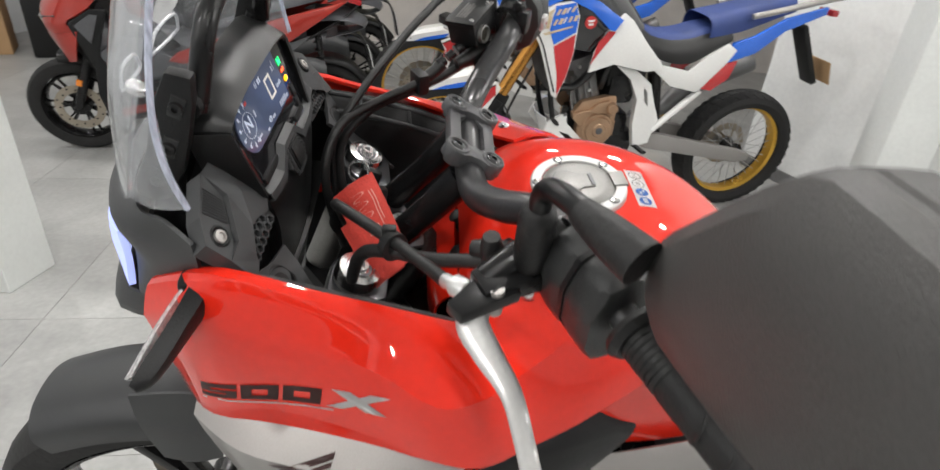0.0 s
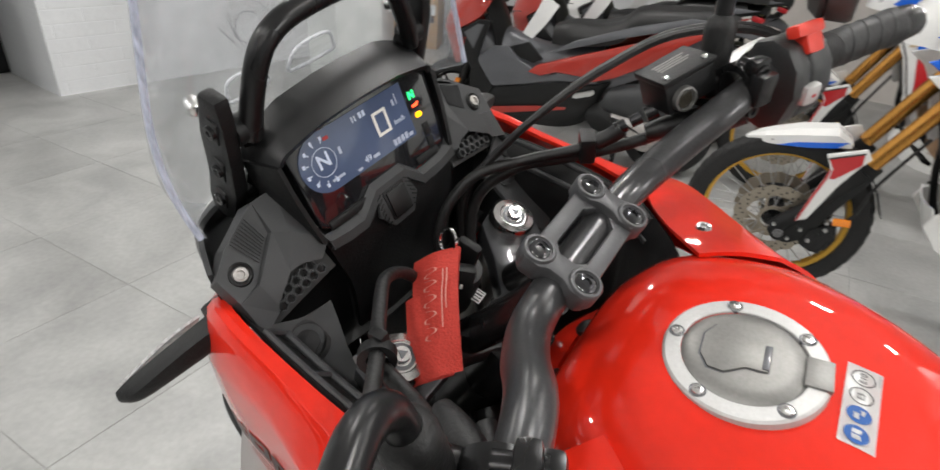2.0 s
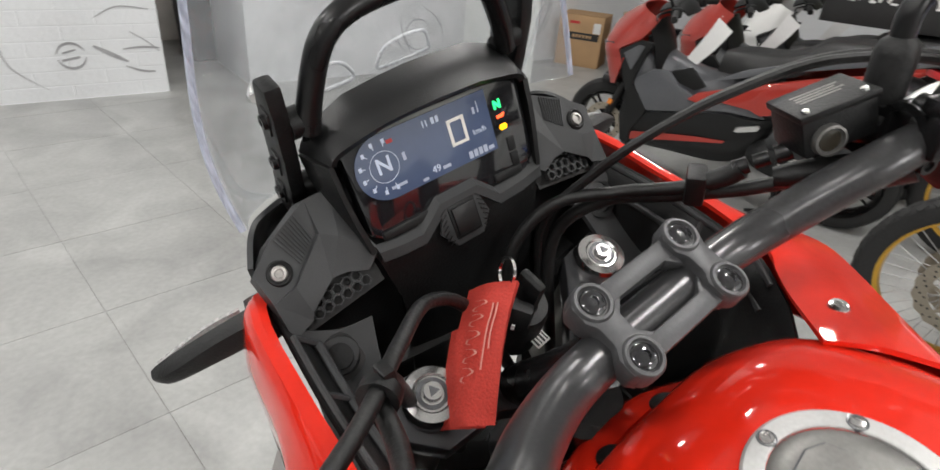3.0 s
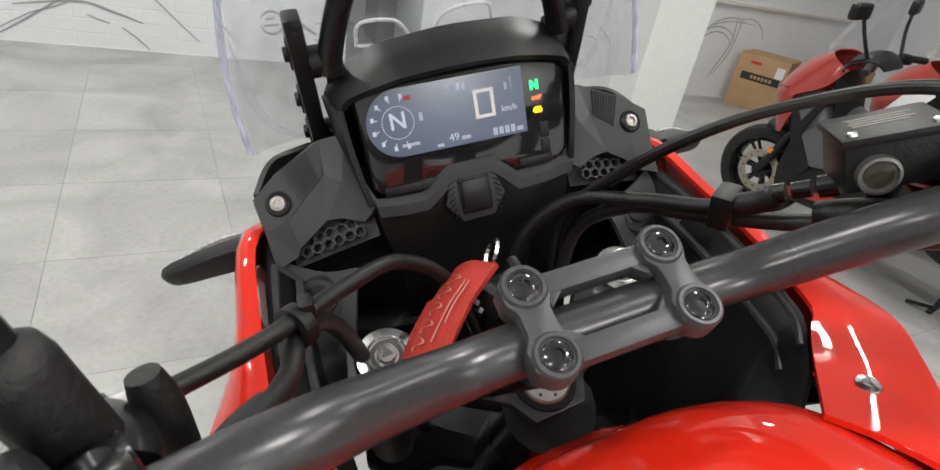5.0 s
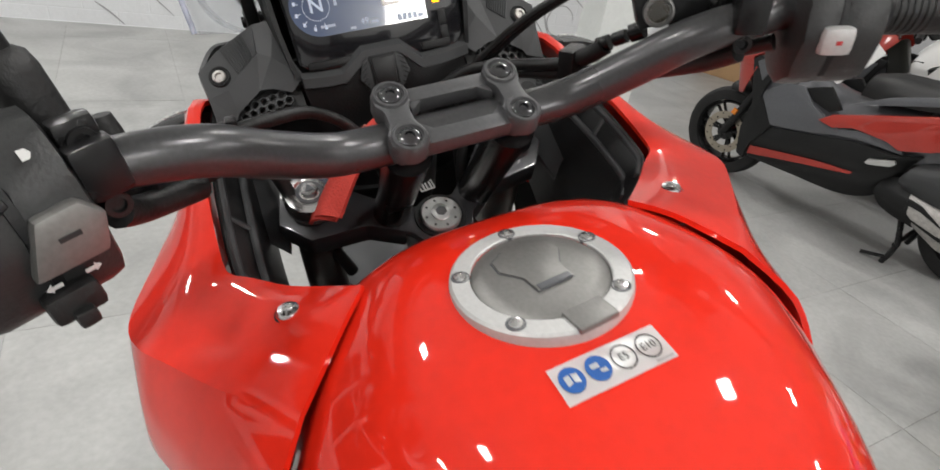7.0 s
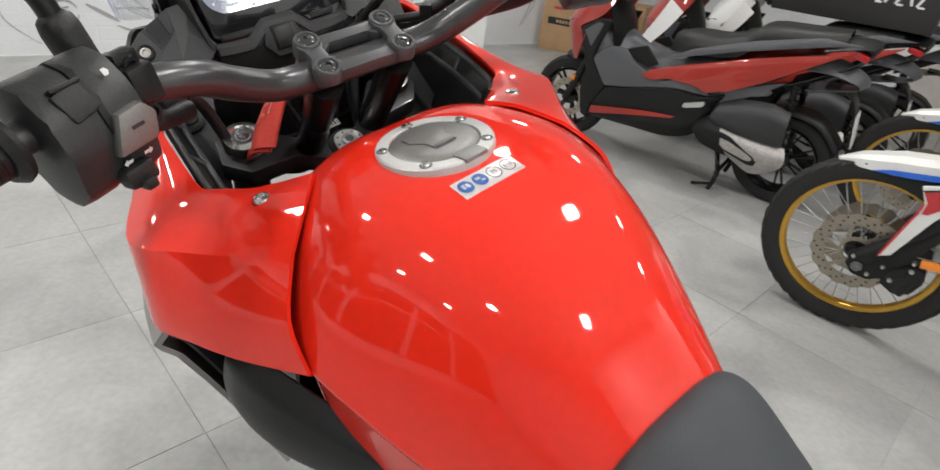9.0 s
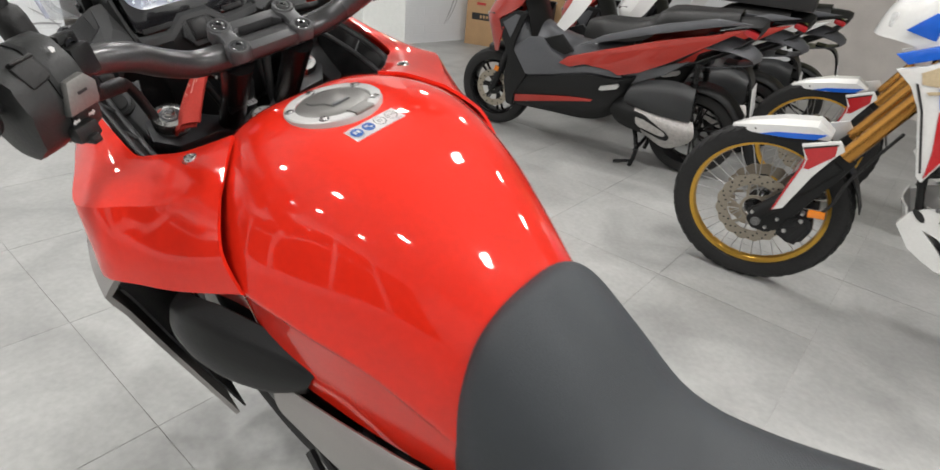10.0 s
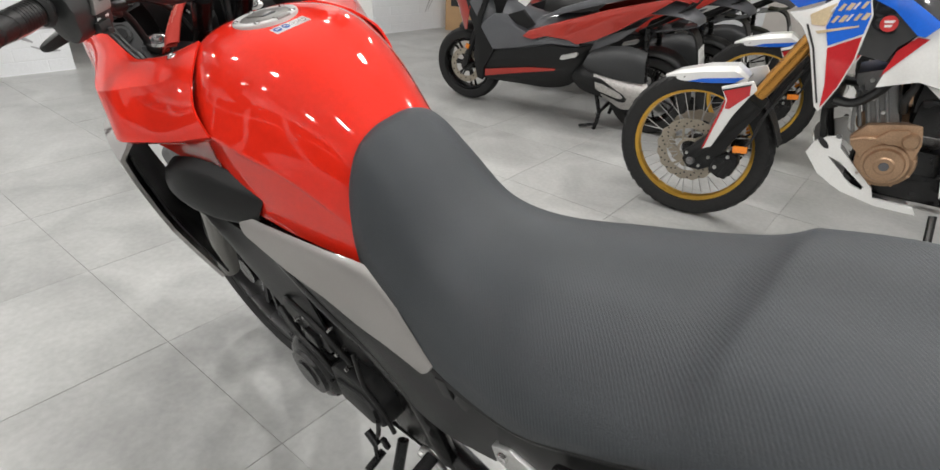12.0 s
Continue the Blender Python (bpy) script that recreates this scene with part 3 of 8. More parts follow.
part("book_sign", drape(joined(plate([(-0.004, -0.003), (-0.0005, -0.002), (-0.0005, 0.003), (-0.004, 0.0025)], 0.0001, STK @ pose(-0.0255, 0.0015, 0)),
                               plate([(0.004, -0.003), (0.0005, -0.002), (0.0005, 0.003), (0.004, 0.0025)], 0.0001, STK @ pose(-0.0255, 0.0015, 0))), tank, (0, 0, -1), 0.0016), paper, sticker)
part("pump_sign", drape(joined(plate([(-0.004, 0.0), (0.001, 0.0), (0.001, 0.003), (-0.004, 0.003)], 0.0001, STK @ pose(-0.009, 0.0015, 0)),
                               plate([(0.0, -0.003), (0.004, -0.0035), (0.004, -0.001), (0.0, -0.001)], 0.0001, STK @ pose(-0.009, 0.0015, 0))), tank, (0, 0, -1), 0.0016), paper, sticker)
part("small_print", drape(plate([(0.022, -0.0085), (0.033, -0.0085), (0.033, -0.0072), (0.022, -0.0072)], 0.0001, STK), tank, (0, 0, -1), 0.0013), decal_grey, sticker)

# side fairings
WING = [
    [(0.392, 0.128, 1.118), (0.325, 0.163, 1.160), (0.25, 0.172, 1.146), (0.19, 0.175, 1.131), (0.145, 0.1755, 1.116), (0.131, 0.172, 1.1115), (0.120, 0.159, 1.1105), (0.097, 0.136, 1.112), (0.060, 0.096, 1.126)],
    [(0.404, 0.136, 1.112), (0.334, 0.172, 1.158), (0.255, 0.183, 1.143), (0.19, 0.190, 1.127), (0.143, 0.196, 1.114), (0.124, 0.190, 1.110), (0.105, 0.175, 1.111), (0.072, 0.152, 1.115), (0.034, 0.116, 1.1235)],
    [(0.412, 0.145, 1.085), (0.350, 0.181, 1.115), (0.265, 0.194, 1.112), (0.20, 0.216, 1.103), (0.15, 0.240, 1.090), (0.115, 0.236, 1.092), (0.082, 0.214, 1.095), (0.045, 0.186, 1.097), (0.002, 0.149, 1.104)],
    [(0.402, 0.152, 1.045), (0.355, 0.184, 1.062), (0.275, 0.198, 1.066), (0.205, 0.222, 1.062), (0.15, 0.2445, 1.056), (0.105, 0.246, 1.055), (0.07, 0.228, 1.056), (0.025, 0.204, 1.058), (-0.028, 0.175, 1.072)],
    [(0.392, 0.158, 0.985), (0.362, 0.184, 0.986), (0.285, 0.203, 0.998), (0.205, 0.228, 1.011), (0.155, 0.247, 1.019), (0.11, 0.255, 1.020), (0.065, 0.237, 1.023), (0.015, 0.214, 1.026), (-0.05, 0.179, 1.036)],
    [(0.38, 0.150, 0.966), (0.355, 0.170, 0.968), (0.285, 0.19, 0.976), (0.205, 0.211, 0.994), (0.155, 0.229, 1.005), (0.11, 0.237, 1.008), (0.065, 0.219, 1.012), (0.015, 0.198, 1.016), (-0.044, 0.171, 1.026)],
]



def fairing(s):
    return part("side_fairing", flip(creased(WING, (2, 4), 4, 4, 0.004), s), red, bike, "red side fairing", 24)


wings = both_sides(fairing)
for s, wing in zip((1, -1), wings):
    # lettering on the flank
    flank = Matrix(((-s * 1.0, 0, 0, 0.311), (0, 0, s, 0.32 * s), (0.0, 1, 0, 1.0405), (0, 0, 0, 1))) @ pose(0, 0, 0, 0, 0, 13.5 * s)
    zero = [(0, 0, 0.037, 0.006), (0, 0.0145, 0.037, 0.0205), (0, 0.006, 0.0105, 0.0145), (0.0265, 0.006, 0.037, 0.0145)]
    five = [(0, 0.0145, 0.037, 0.0205), (0, 0.0118, 0.0105, 0.0145), (0, 0.0078, 0.037, 0.0118), (0.0265, 0.0055, 0.037, 0.0078), (0, 0, 0.037, 0.0055)]
    for k, bars in enumerate((five, zero, zero)):
        x0 = -0.061 + 0.0412 * k
        slant = [[(x0 + x + 0.4 * y, y - 0.010) for x, y in ((xa, ya), (xb, ya), (xb, yb), (xa, yb))] for xa, ya, xb, yb in bars]
        part("digit", drape(dice(joined(*[plate(o, 0.0001, flank) for o in slant]), 3), wing, (0, -s, 0), 0.0007), decal_dark, wing, "dark model number")
    strokes = [[(0.064, -0.010), (0.080, -0.010), (0.130, 0.0125), (0.112, 0.0125)], [(0.076, 0.0125), (0.093, 0.0125), (0.120, -0.010), (0.101, -0.010)]]
    part("letter", drape(dice(joined(*[plate(o, 0.0001, flank) for o in strokes]), 3), wing, (0, -s, 0), 0.0009), decal_grey, wing, "silver model letter")
    part("pinstripe", drape(dice(plate([(-0.062, -0.0150), (0.070, -0.0150), (0.070, -0.0130), (-0.062, -0.0130)], 0.0001, flank), 4), wing, (0, -s, 0), 0.0007), decal_grey, wing)
    # fastener at the rear upper corner
    base = (0.069, 0.142 * s, 1.1185)
    grommet = part("grommet", lathe([(0.004, 0.001), (0.009, 0.001), (0.0105, -0.001), (0.0105, -0.004)], 20, Matrix.Translation(base)), black_plastic, wing)
    part("screw", lathe([(0.0, 0.003), (0.003, 0.0035), (0.0035, 0.0055), (0.0065, 0.0045), (0.0075, 0.002), (0.0075, -0.004)], 18, Matrix.Translation(base)), chrome, wing)


# black inner panels of the fairing, with a slotted edge
def inner(s):
    rows = [[(0.325, 0.158, 1.157), (0.25, 0.167, 1.143), (0.19, 0.170, 1.128), (0.145, 0.1705, 1.113), (0.131, 0.167, 1.108), (0.116, 0.153, 1.107), (0.096, 0.132, 1.108), (0.074, 0.098, 1.112)],
            [(0.325, 0.146, 1.138), (0.25, 0.153, 1.124), (0.19, 0.156, 1.110), (0.145, 0.156, 1.096), (0.133, 0.150, 1.092), (0.118, 0.139, 1.09), (0.1, 0.122, 1.088), (0.08, 0.092, 1.09)],
            [(0.32, 0.140, 1.10), (0.25, 0.146, 1.09), (0.19, 0.148, 1.08), (0.15, 0.146, 1.06), (0.137, 0.14, 1.055), (0.122, 0.13, 1.05), (0.105, 0.115, 1.04), (0.086, 0.09, 1.03)],
            [(0.32, 0.138, 1.04), (0.265, 0.141, 0.99), (0.19, 0.135, 0.90), (0.15, 0.13, 0.90), (0.14, 0.125, 0.9), (0.128, 0.12, 0.9), (0.11, 0.11, 0.9), (0.095, 0.09, 0.9)]]
    return part("inner_panel", flip(skin(rows, 4, 3, 0.003), s), black_plastic, bike, "black inner fairing panel")


both_sides(inner)


def lip(s):
    upper = [(0.30, 0.158, 1.149), (0.25, 0.1635, 1.139), (0.19, 0.1665, 1.124), (0.147, 0.167, 1.11), (0.133, 0.164, 1.104), (0.118, 0.151, 1.103)]
    lower = [(x - 0.002, y - 0.014, z - 0.016) for x, y, z in upper]
    trim = part("edge_trim", flip(tube(upper, 0.003, 8), s), grey_plastic, bike)
    part("lower_trim", flip(tube(lower, 0.0032, 8), s), grey_plastic, trim)
    for k in (0, 1, 2, 4):
        part("slot_rib", flip(tube([upper[k], lower[k]], 0.0024, 6, 1), s), grey_plastic, trim)
    return trim


both_sides(lip)


# silver lower panels
def silver(s):
    rows = [[(0.385, 0.152, 0.980), (0.33, 0.186, 0.988), (0.25, 0.205, 0.997), (0.18, 0.226, 1.004), (0.118, 0.242, 1.003)],
            [(0.384, 0.176, 0.968), (0.33, 0.216, 0.974), (0.26, 0.238, 0.979), (0.19, 0.254, 0.982), (0.132, 0.262, 0.977)],
            [(0.370, 0.18, 0.91), (0.325, 0.214, 0.905), (0.27, 0.236, 0.904), (0.225, 0.246, 0.906), (0.186, 0.250, 0.908)],
            [(0.36, 0.172, 0.84), (0.325, 0.20, 0.815), (0.29, 0.216, 0.795), (0.26, 0.223, 0.778), (0.232, 0.226, 0.764)],
            [(0.33, 0.155, 0.73), (0.29, 0.176, 0.70), (0.25, 0.188, 0.68), (0.21, 0.194, 0.662), (0.178, 0.197, 0.645)]]
    pan = part("side_panel", flip(creased(rows, (1, 2), 4, 3, 0.007), s), silver_paint, bike, "silver lower side panel", 24)
    part("panel_lining", flip(skin([[(x + 0.004, y - 0.013, z) for x, y, z in r] for r in rows[1:]], 4, 3, 0.003), s), black_plastic, pan, "black inner lining")
    return pan


for s, pan in zip((1, -1), both_sides(silver)):
    at = Matrix(((-s, 0, 0, 0.27), (0, 0, s, 0.32 * s), (0, 1, 0, 0.982), (0, 0, 0, 1)))
    emblem = [plate(o, 0.0001, at) for o in ([(-0.034, -0.0080), (0.030, 0.0130), (0.0285, 0.0095), (-0.028, -0.0095)], [(-0.026, -0.0100), (0.028, 0.0085), (0.0265, 0.0055), (-0.020, -0.0110)], [(-0.017, -0.0112), (0.026, 0.0045), (0.022, -0.0005), (-0.010, -0.0112)])]
    part("wing_emblem", drape(dice(joined(*emblem), 2), pan, (0, -s, 0), 0.001), decal_dark, pan, "dark winged emblem")


# black knee pad below the fairing
def pad(s):
    rows = [[(0.108, 0.196, 0.955), (0.065, 0.198, 0.972), (0.015, 0.186, 0.978), (-0.035, 0.164, 0.957), (-0.076, 0.143, 0.925)],
            [(0.104, 0.216, 0.946), (0.063, 0.217, 0.958), (0.015, 0.205, 0.961), (-0.035, 0.182, 0.943), (-0.084, 0.153, 0.917)],
            [(0.094, 0.226, 0.930), (0.058, 0.227, 0.930), (0.012, 0.215, 0.927), (-0.034, 0.191, 0.914), (-0.078, 0.161, 0.901)],
            [(0.082, 0.226, 0.915), (0.048, 0.224, 0.900), (0.008, 0.211, 0.888), (-0.032, 0.187, 0.877), (-0.064, 0.164, 0.880)],
            [(0.082, 0.198, 0.912), (0.048, 0.203, 0.891), (0.008, 0.195, 0.878), (-0.032, 0.174, 0.870), (-0.060, 0.150, 0.875)]]
    return part("knee_pad", flip(creased(rows, (1,), 4, 4, 0.004), s), black_plastic, bike, "matt black rounded knee cover", 50)


both_sides(pad)


# red flank below the seam and its flute
def flank_fill(s):
    rows = [[(0.12, 0.215, 1.0), (0.05, 0.195, 1.01), (-0.03, 0.17, 1.03)], [(0.12, 0.19, 0.965), (0.06, 0.175, 0.99), (0.0, 0.16, 1.0)], [(0.12, 0.17, 0.93), (0.06, 0.16, 0.94), (0.0, 0.155, 0.95)]]
    return part("flank", flip(skin(rows, 4, 3, 0.003), s), red, bike)


both_sides(flank_fill)


# silver strip and black frame cover under the tank and seat
def strip(s):
    rows = [[(-0.03, 0.178, 0.882), (-0.12, 0.160, 0.872), (-0.2, 0.140, 0.860), (-0.285, 0.116, 0.842), (-0.36, 0.134, 0.802), (-0.43, 0.150, 0.764)],
            [(-0.034, 0.186, 0.872), (-0.12, 0.170, 0.86), (-0.2, 0.152, 0.846), (-0.285, 0.132, 0.826), (-0.36, 0.142, 0.79), (-0.428, 0.154, 0.758)],
            [(-0.045, 0.190, 0.858), (-0.12, 0.178, 0.832), (-0.2, 0.162, 0.806), (-0.27, 0.150, 0.78), (-0.34, 0.150, 0.764), (-0.42, 0.156, 0.748)],
            [(-0.06, 0.188, 0.85), (-0.13, 0.178, 0.81), (-0.2, 0.164, 0.776), (-0.255, 0.154, 0.742), (-0.33, 0.154, 0.74), (-0.408, 0.156, 0.738)]]
    return part("side_strip", flip(skin(rows, 4, 3, 0.004), s), silver_paint, bike, "silver strip under the tank", 30)


both_sides(strip)


def frame_cover(s):
    rows = [[(-0.03, 0.176, 0.872), (-0.13, 0.16, 0.83), (-0.23, 0.14, 0.77), (-0.33, 0.14, 0.755), (-0.43, 0.142, 0.757), (-0.55, 0.152, 0.785)],
            [(-0.02, 0.176, 0.85), (-0.13, 0.165, 0.79), (-0.23, 0.152, 0.72), (-0.33, 0.15, 0.69), (-0.43, 0.15, 0.67), (-0.55, 0.152, 0.70)],
            [(0.0, 0.165, 0.82), (-0.11, 0.155, 0.75), (-0.21, 0.146, 0.66), (-0.3, 0.14, 0.58), (-0.4, 0.14, 0.56), (-0.52, 0.14, 0.60)]]
    return part("frame_cover", flip(skin(rows, 3, 3, 0.004), s), frame_black, bike, "dark grey plastic frame cover")


both_sides(frame_cover)

# seat
SEAT = [
    (-0.246, [(0, 1.012), (0.03, 1.010), (0.058, 0.994), (0.078, 0.96), (0.09, 0.915), (0.097, 0.865), (0.097, 0.83)]),
    (-0.253, [(0, 1.03), (0.034, 1.027), (0.065, 1.01), (0.088, 0.973), (0.102, 0.925), (0.109, 0.87), (0.109, 0.825)]),
    (-0.275, [(0.0, 1.028), (0.0351, 1.025), (0.0674, 1.006), (0.0912, 0.968), (0.1074, 0.916), (0.114, 0.861), (0.114, 0.806)]),
    (-0.32, [(0.0, 0.991), (0.0386, 0.988), (0.0736, 0.964), (0.0975, 0.921), (0.115, 0.868), (0.1224, 0.821), (0.1233, 0.781)]),
    (-0.385, [(0.0, 0.926), (0.046, 0.922), (0.0828, 0.9), (0.1086, 0.863), (0.127, 0.820), (0.1362, 0.782), (0.1371, 0.755)]),
    (-0.47, [(0.0, 0.894), (0.057, 0.894), (0.0997, 0.88), (0.1311, 0.848), (0.1475, 0.815), (0.1530, 0.788), (0.1535, 0.764)]),
    (-0.60, [(0, 0.915), (0.06, 0.918), (0.115, 0.906), (0.153, 0.874), (0.171, 0.846), (0.175, 0.824), (0.174, 0.804)]),
    (-0.70, [(0, 0.945), (0.06, 0.949), (0.112, 0.940), (0.152, 0.912), (0.170, 0.890), (0.174, 0.875), (0.172, 0.858)]),
    (-0.755, [(0, 0.966), (0.06, 0.971), (0.112, 0.962), (0.148, 0.940), (0.168, 0.920), (0.172, 0.908), (0.170, 0.894)]),
    (-0.788, [(0, 0.992), (0.06, 0.997), (0.110, 0.989), (0.144, 0.965), (0.165, 0.940), (0.169, 0.926), (0.167, 0.913)]),
    (-0.90, [(0, 1.016), (0.06, 1.022), (0.108, 1.016), (0.138, 0.996), (0.160, 0.972), (0.164, 0.960), (0.16, 0.950)]),
    (-1.15, [(0, 1.05), (0.055, 1.052), (0.095, 1.045), (0.12, 1.026), (0.135, 1.002), (0.138, 0.99), (0.135, 0.98)]),
]
part("seat", creased([[(x, y, z) for y, z in mirrored(h)] for x, h in SEAT], (9,), 5, 5, 0.006), seat_vinyl, bike, "long stepped seat in dark grey ribbed vinyl")
for s in (1, -1):
    part("seat_base", flip(tube([(-0.40, 0.140, 0.752), (-0.47, 0.154, 0.758), (-0.6, 0.170, 0.796), (-0.70, 0.168, 0.850), (-0.76, 0.166, 0.886), (-0.9, 0.158, 0.940), (-1.14, 0.132, 0.972)], 0.009, 8), s), black_plastic, bike)
    part("tail_panel", flip(skin([[(-0.55, 0.15, 0.755), (-0.75, 0.160, 0.872), (-0.95, 0.15, 0.938), (-1.2, 0.12, 0.97)], [(-0.55, 0.155, 0.70), (-0.75, 0.16, 0.76), (-0.95, 0.15, 0.82), (-1.2, 0.11, 0.88)],
                                  [(-0.55, 0.14, 0.62), (-0.75, 0.14, 0.68), (-0.95, 0.13, 0.75), (-1.2, 0.09, 0.84)]], 4, 3, 0.004), s), black_plastic, bike, "black tail panel")
    part("grab_rail", flip(tube([(-0.86, 0.160, 0.935), (-0.93, 0.186, 0.965), (-1.05, 0.182, 1.0), (-1.2, 0.13, 1.02)], 0.011, 10, 5), s), silver_paint, bike, "silver grab rail")

# handlebar with its clamp
BAR = [(0.124, 0.004, 1.184), (0.123, 0.055, 1.185), (0.117, 0.09, 1.19), (0.1, 0.125, 1.208), (0.08, 0.155, 1.228), (0.066, 0.19, 1.238), (0.053, 0.235, 1.240), (-0.022, 0.395, 1.232)]
handlebar = part("handlebar", tube([(x, 0.008 - y, z) for x, y, z in reversed(BAR[1:])] + BAR, [0.0105, 0.0105, 0.0125, 0.0135, 0.0138, 0.0138, 0.0138, 0.0138, 0.0138, 0.0138, 0.0138, 0.0135, 0.0125, 0.0105, 0.0105], 20, 6), bar_paint, bike, "dark satin tapered handlebar")
CLAMP = frame_of((0.1245, 0.004, 1.1915), (0.038, 0, 0.017), (-0.02, 0, 0.045))
arm = [(0.027, 0.0085), (0.0225, 0.0125), (0.012, 0.0125), (0.006, 0.0085), (-0.006, 0.0085), (-0.012, 0.0125), (-0.0225, 0.0125), (-0.027, 0.0085), (-0.027, -0.0085), (-0.0225, -0.0125), (-0.012, -0.0115), (-0.006, -0.0085), (0.006, -0.0085), (0.012, -0.0115), (0.0225, -0.0125), (0.027, -0.0085)]
clamp = part("bar_clamp", joined(*[plate(arm, 0.0165, CLAMP @ pose(0, y, -0.002), 0.0022) for y in (0.0395, -0.0395)],
                                 block(0.0125, 0.064, 0.013, CLAMP @ pose(0.0185, 0, 0.0045), 0.003), block(0.0125, 0.064, 0.013, CLAMP @ pose(-0.0185, 0, 0.0045), 0.003)), clamp_grey, bike, "dark grey cast handlebar clamp")
for bx in (0.0185, -0.0185):
    for by in (0.0395, -0.0395):
        e, g = math.copysign(1, bx), math.copysign(1, by)
        part("web", plate([(0.005 * e, 0.029 * g), (0.024 * e, 0.029 * g), (0.024 * e, 0.012 * g), (0.0125 * e, 0.0205 * g)], 0.0105, CLAMP @ pose(0, 0, -0.0005), 0.001), clamp_grey, clamp)
        part("bolt", lathe([(0.0, 0.0152), (0.0028, 0.0152), (0.0031, 0.0166), (0.0058, 0.0164), (0.0076, 0.0150), (0.0078, 0.008)], 24, CLAMP @ pose(bx, by, 0)), dash_gloss, clamp, "black domed bolt")
        part("boss", lathe([(0.0078, 0.0135), (0.0092, 0.0160), (0.0108, 0.0160), (0.0120, 0.0145), (0.0122, 0.002)], 24, CLAMP @ pose(bx, by, 0)), clamp_grey, clamp)
for s in (1, -1):
    part("riser", flip(tube([(0.205, 0.040, 1.078), (0.165, 0.040, 1.125), (0.128, 0.0395, 1.172)], [0.016, 0.0155, 0.0175], 16, 3), s), satin_black, bike, "black handlebar riser")

# top yoke, stem nut, fork tubes and caps
yoke = [(0.026, 0.078), (0.03, 0.120), (-0.004, 0.13), (-0.03, 0.110), (-0.034, 0.062), (-0.055, 0.030), (-0.074, 0.020), (-0.074, -0.020), (-0.055, -0.030), (-0.034, -0.062), (-0.03, -0.110), (-0.004, -0.13), (0.03, -0.120), (0.026, -0.078), (-0.004, -0.05), (-0.03, -0.02), (-0.03, 0.02), (-0.004, 0.05)]
RAKE = frame_of((0.238, 0.004, 1.078), (0.93, 0.06, 0.37), (-0.37, 0, 0.93))
part("top_yoke", plate(yoke, 0.024, RAKE @ pose(0, 0, -0.012), 0.003), yoke_grey, bike, "dark grey cast top yoke")
STEM = RAKE @ pose(-0.049, 0, 0.019)
nut = part("stem_nut", lathe([(0.0, 0.001), (0.0068, 0.001), (0.0085, 0.0), (0.0085, -0.0016), (0.0168, -0.002), (0.0182, -0.0035), (0.0182, -0.012)], 36, STEM), alloy, bike, "bright alloy stem nut")
part("nut_seat", lathe([(0.0182, -0.006), (0.0225, -0.0055), (0.0235, -0.008), (0.0235, -0.02)], 36, STEM), black_plastic, nut)
part("hex_socket", lathe([(0.0044, 0.0012), (0.0052, 0.0014), (0.0054, 0.0)], 6, STEM), gunmetal, nut)
# Eight black dots stand for the shade in small bored holes.
for k in range(8):
    part("nut_hole_shade", lathe([(0.0, 0.0004), (0.0011, 0.0004), (0.0013, -0.001)], 8, STEM @ pose(0, 0, 0, 0, 0, 45 * k) @ pose(0.0135, 0, -0.0019)), ink_black, nut)
for s in (1, -1):
    f = RAKE @ pose(0.004, 0.098 * s, 0.006 if s > 0 else 0.0)
    leg = part("fork_tube", lathe([(0.0, 0.0), (0.0205, 0.0), (0.0205, -0.34), (0.026, -0.35), (0.026, -0.72), (0.0, -0.72)], 24, f @ pose(0, 0, 0.012)), cap_grey, bike, "grey metal fork tube")
    part("fork_cap", lathe([(0.0, 0.019), (0.0065, 0.019), (0.007, 0.0135), (0.013, 0.013), (0.0145, 0.0145), (0.0205, 0.013), (0.0222, 0.010), (0.0225, 0.0)], 28, f @ pose(0, 0, 0.012)), chrome, leg, "bright machined fork cap")
    part("cap_mark", plate([(0.0045, 0), (-0.0025, 0.004), (-0.0025, -0.004)], 0.0006, f @ pose(0, 0, 0.0312)), gunmetal, leg)
    part("cap_groove", lathe([(0.0085, 0.0136), (0.0115, 0.0137), (0.0115, 0.0142), (0.0085, 0.0141)], 24, f @ pose(0, 0, 0.012), True), gunmetal, leg)
part("steering_head", tube([(0.175, 0.004, 1.06), (0.30, 0.004, 0.80)], 0.034, 16, 2), satin_black, bike)
part("lower_yoke", plate([(x * 0.9, y * 0.98) for x, y in yoke], 0.03, RAKE @ pose(0, 0, -0.2), 0.003), black_plastic, bike)

# instrument panel
DASH = frame_of((0.3165, 0.0, 1.2155), (-0.075, -1.0, 0.02), (-0.965, 0.07, 0.262))
case = [(-0.077, -0.033), (-0.066, -0.041), (-0.02, -0.041), (-0.012, -0.034), (0.022, -0.034), (0.032, -0.041), (0.068, -0.041), (0.079, -0.03), (0.08, 0.034), (0.072, 0.041), (-0.07, 0.041), (-0.079, 0.032)]
dash = part("instrument_panel", plate(case, 0.03, DASH @ pose(0, 0, -0.028), 0.003), dash_gloss, bike, "gloss black instrument panel")
lcd_shape = [(-0.049, -0.0243), (0.046, -0.0243), (0.046, 0.0243), (-0.049, 0.0243)] + [(-0.049 - 0.0243 * math.sin(a), 0.0243 * math.cos(a)) for a in (math.pi * k / 14 for k in range(1, 14))]
lcd = part("lcd_screen", plate(lcd_shape, 0.0012, DASH @ pose(0, 0.0118, 0.0022)), lcd_face, dash, "dark blue-grey liquid crystal display")
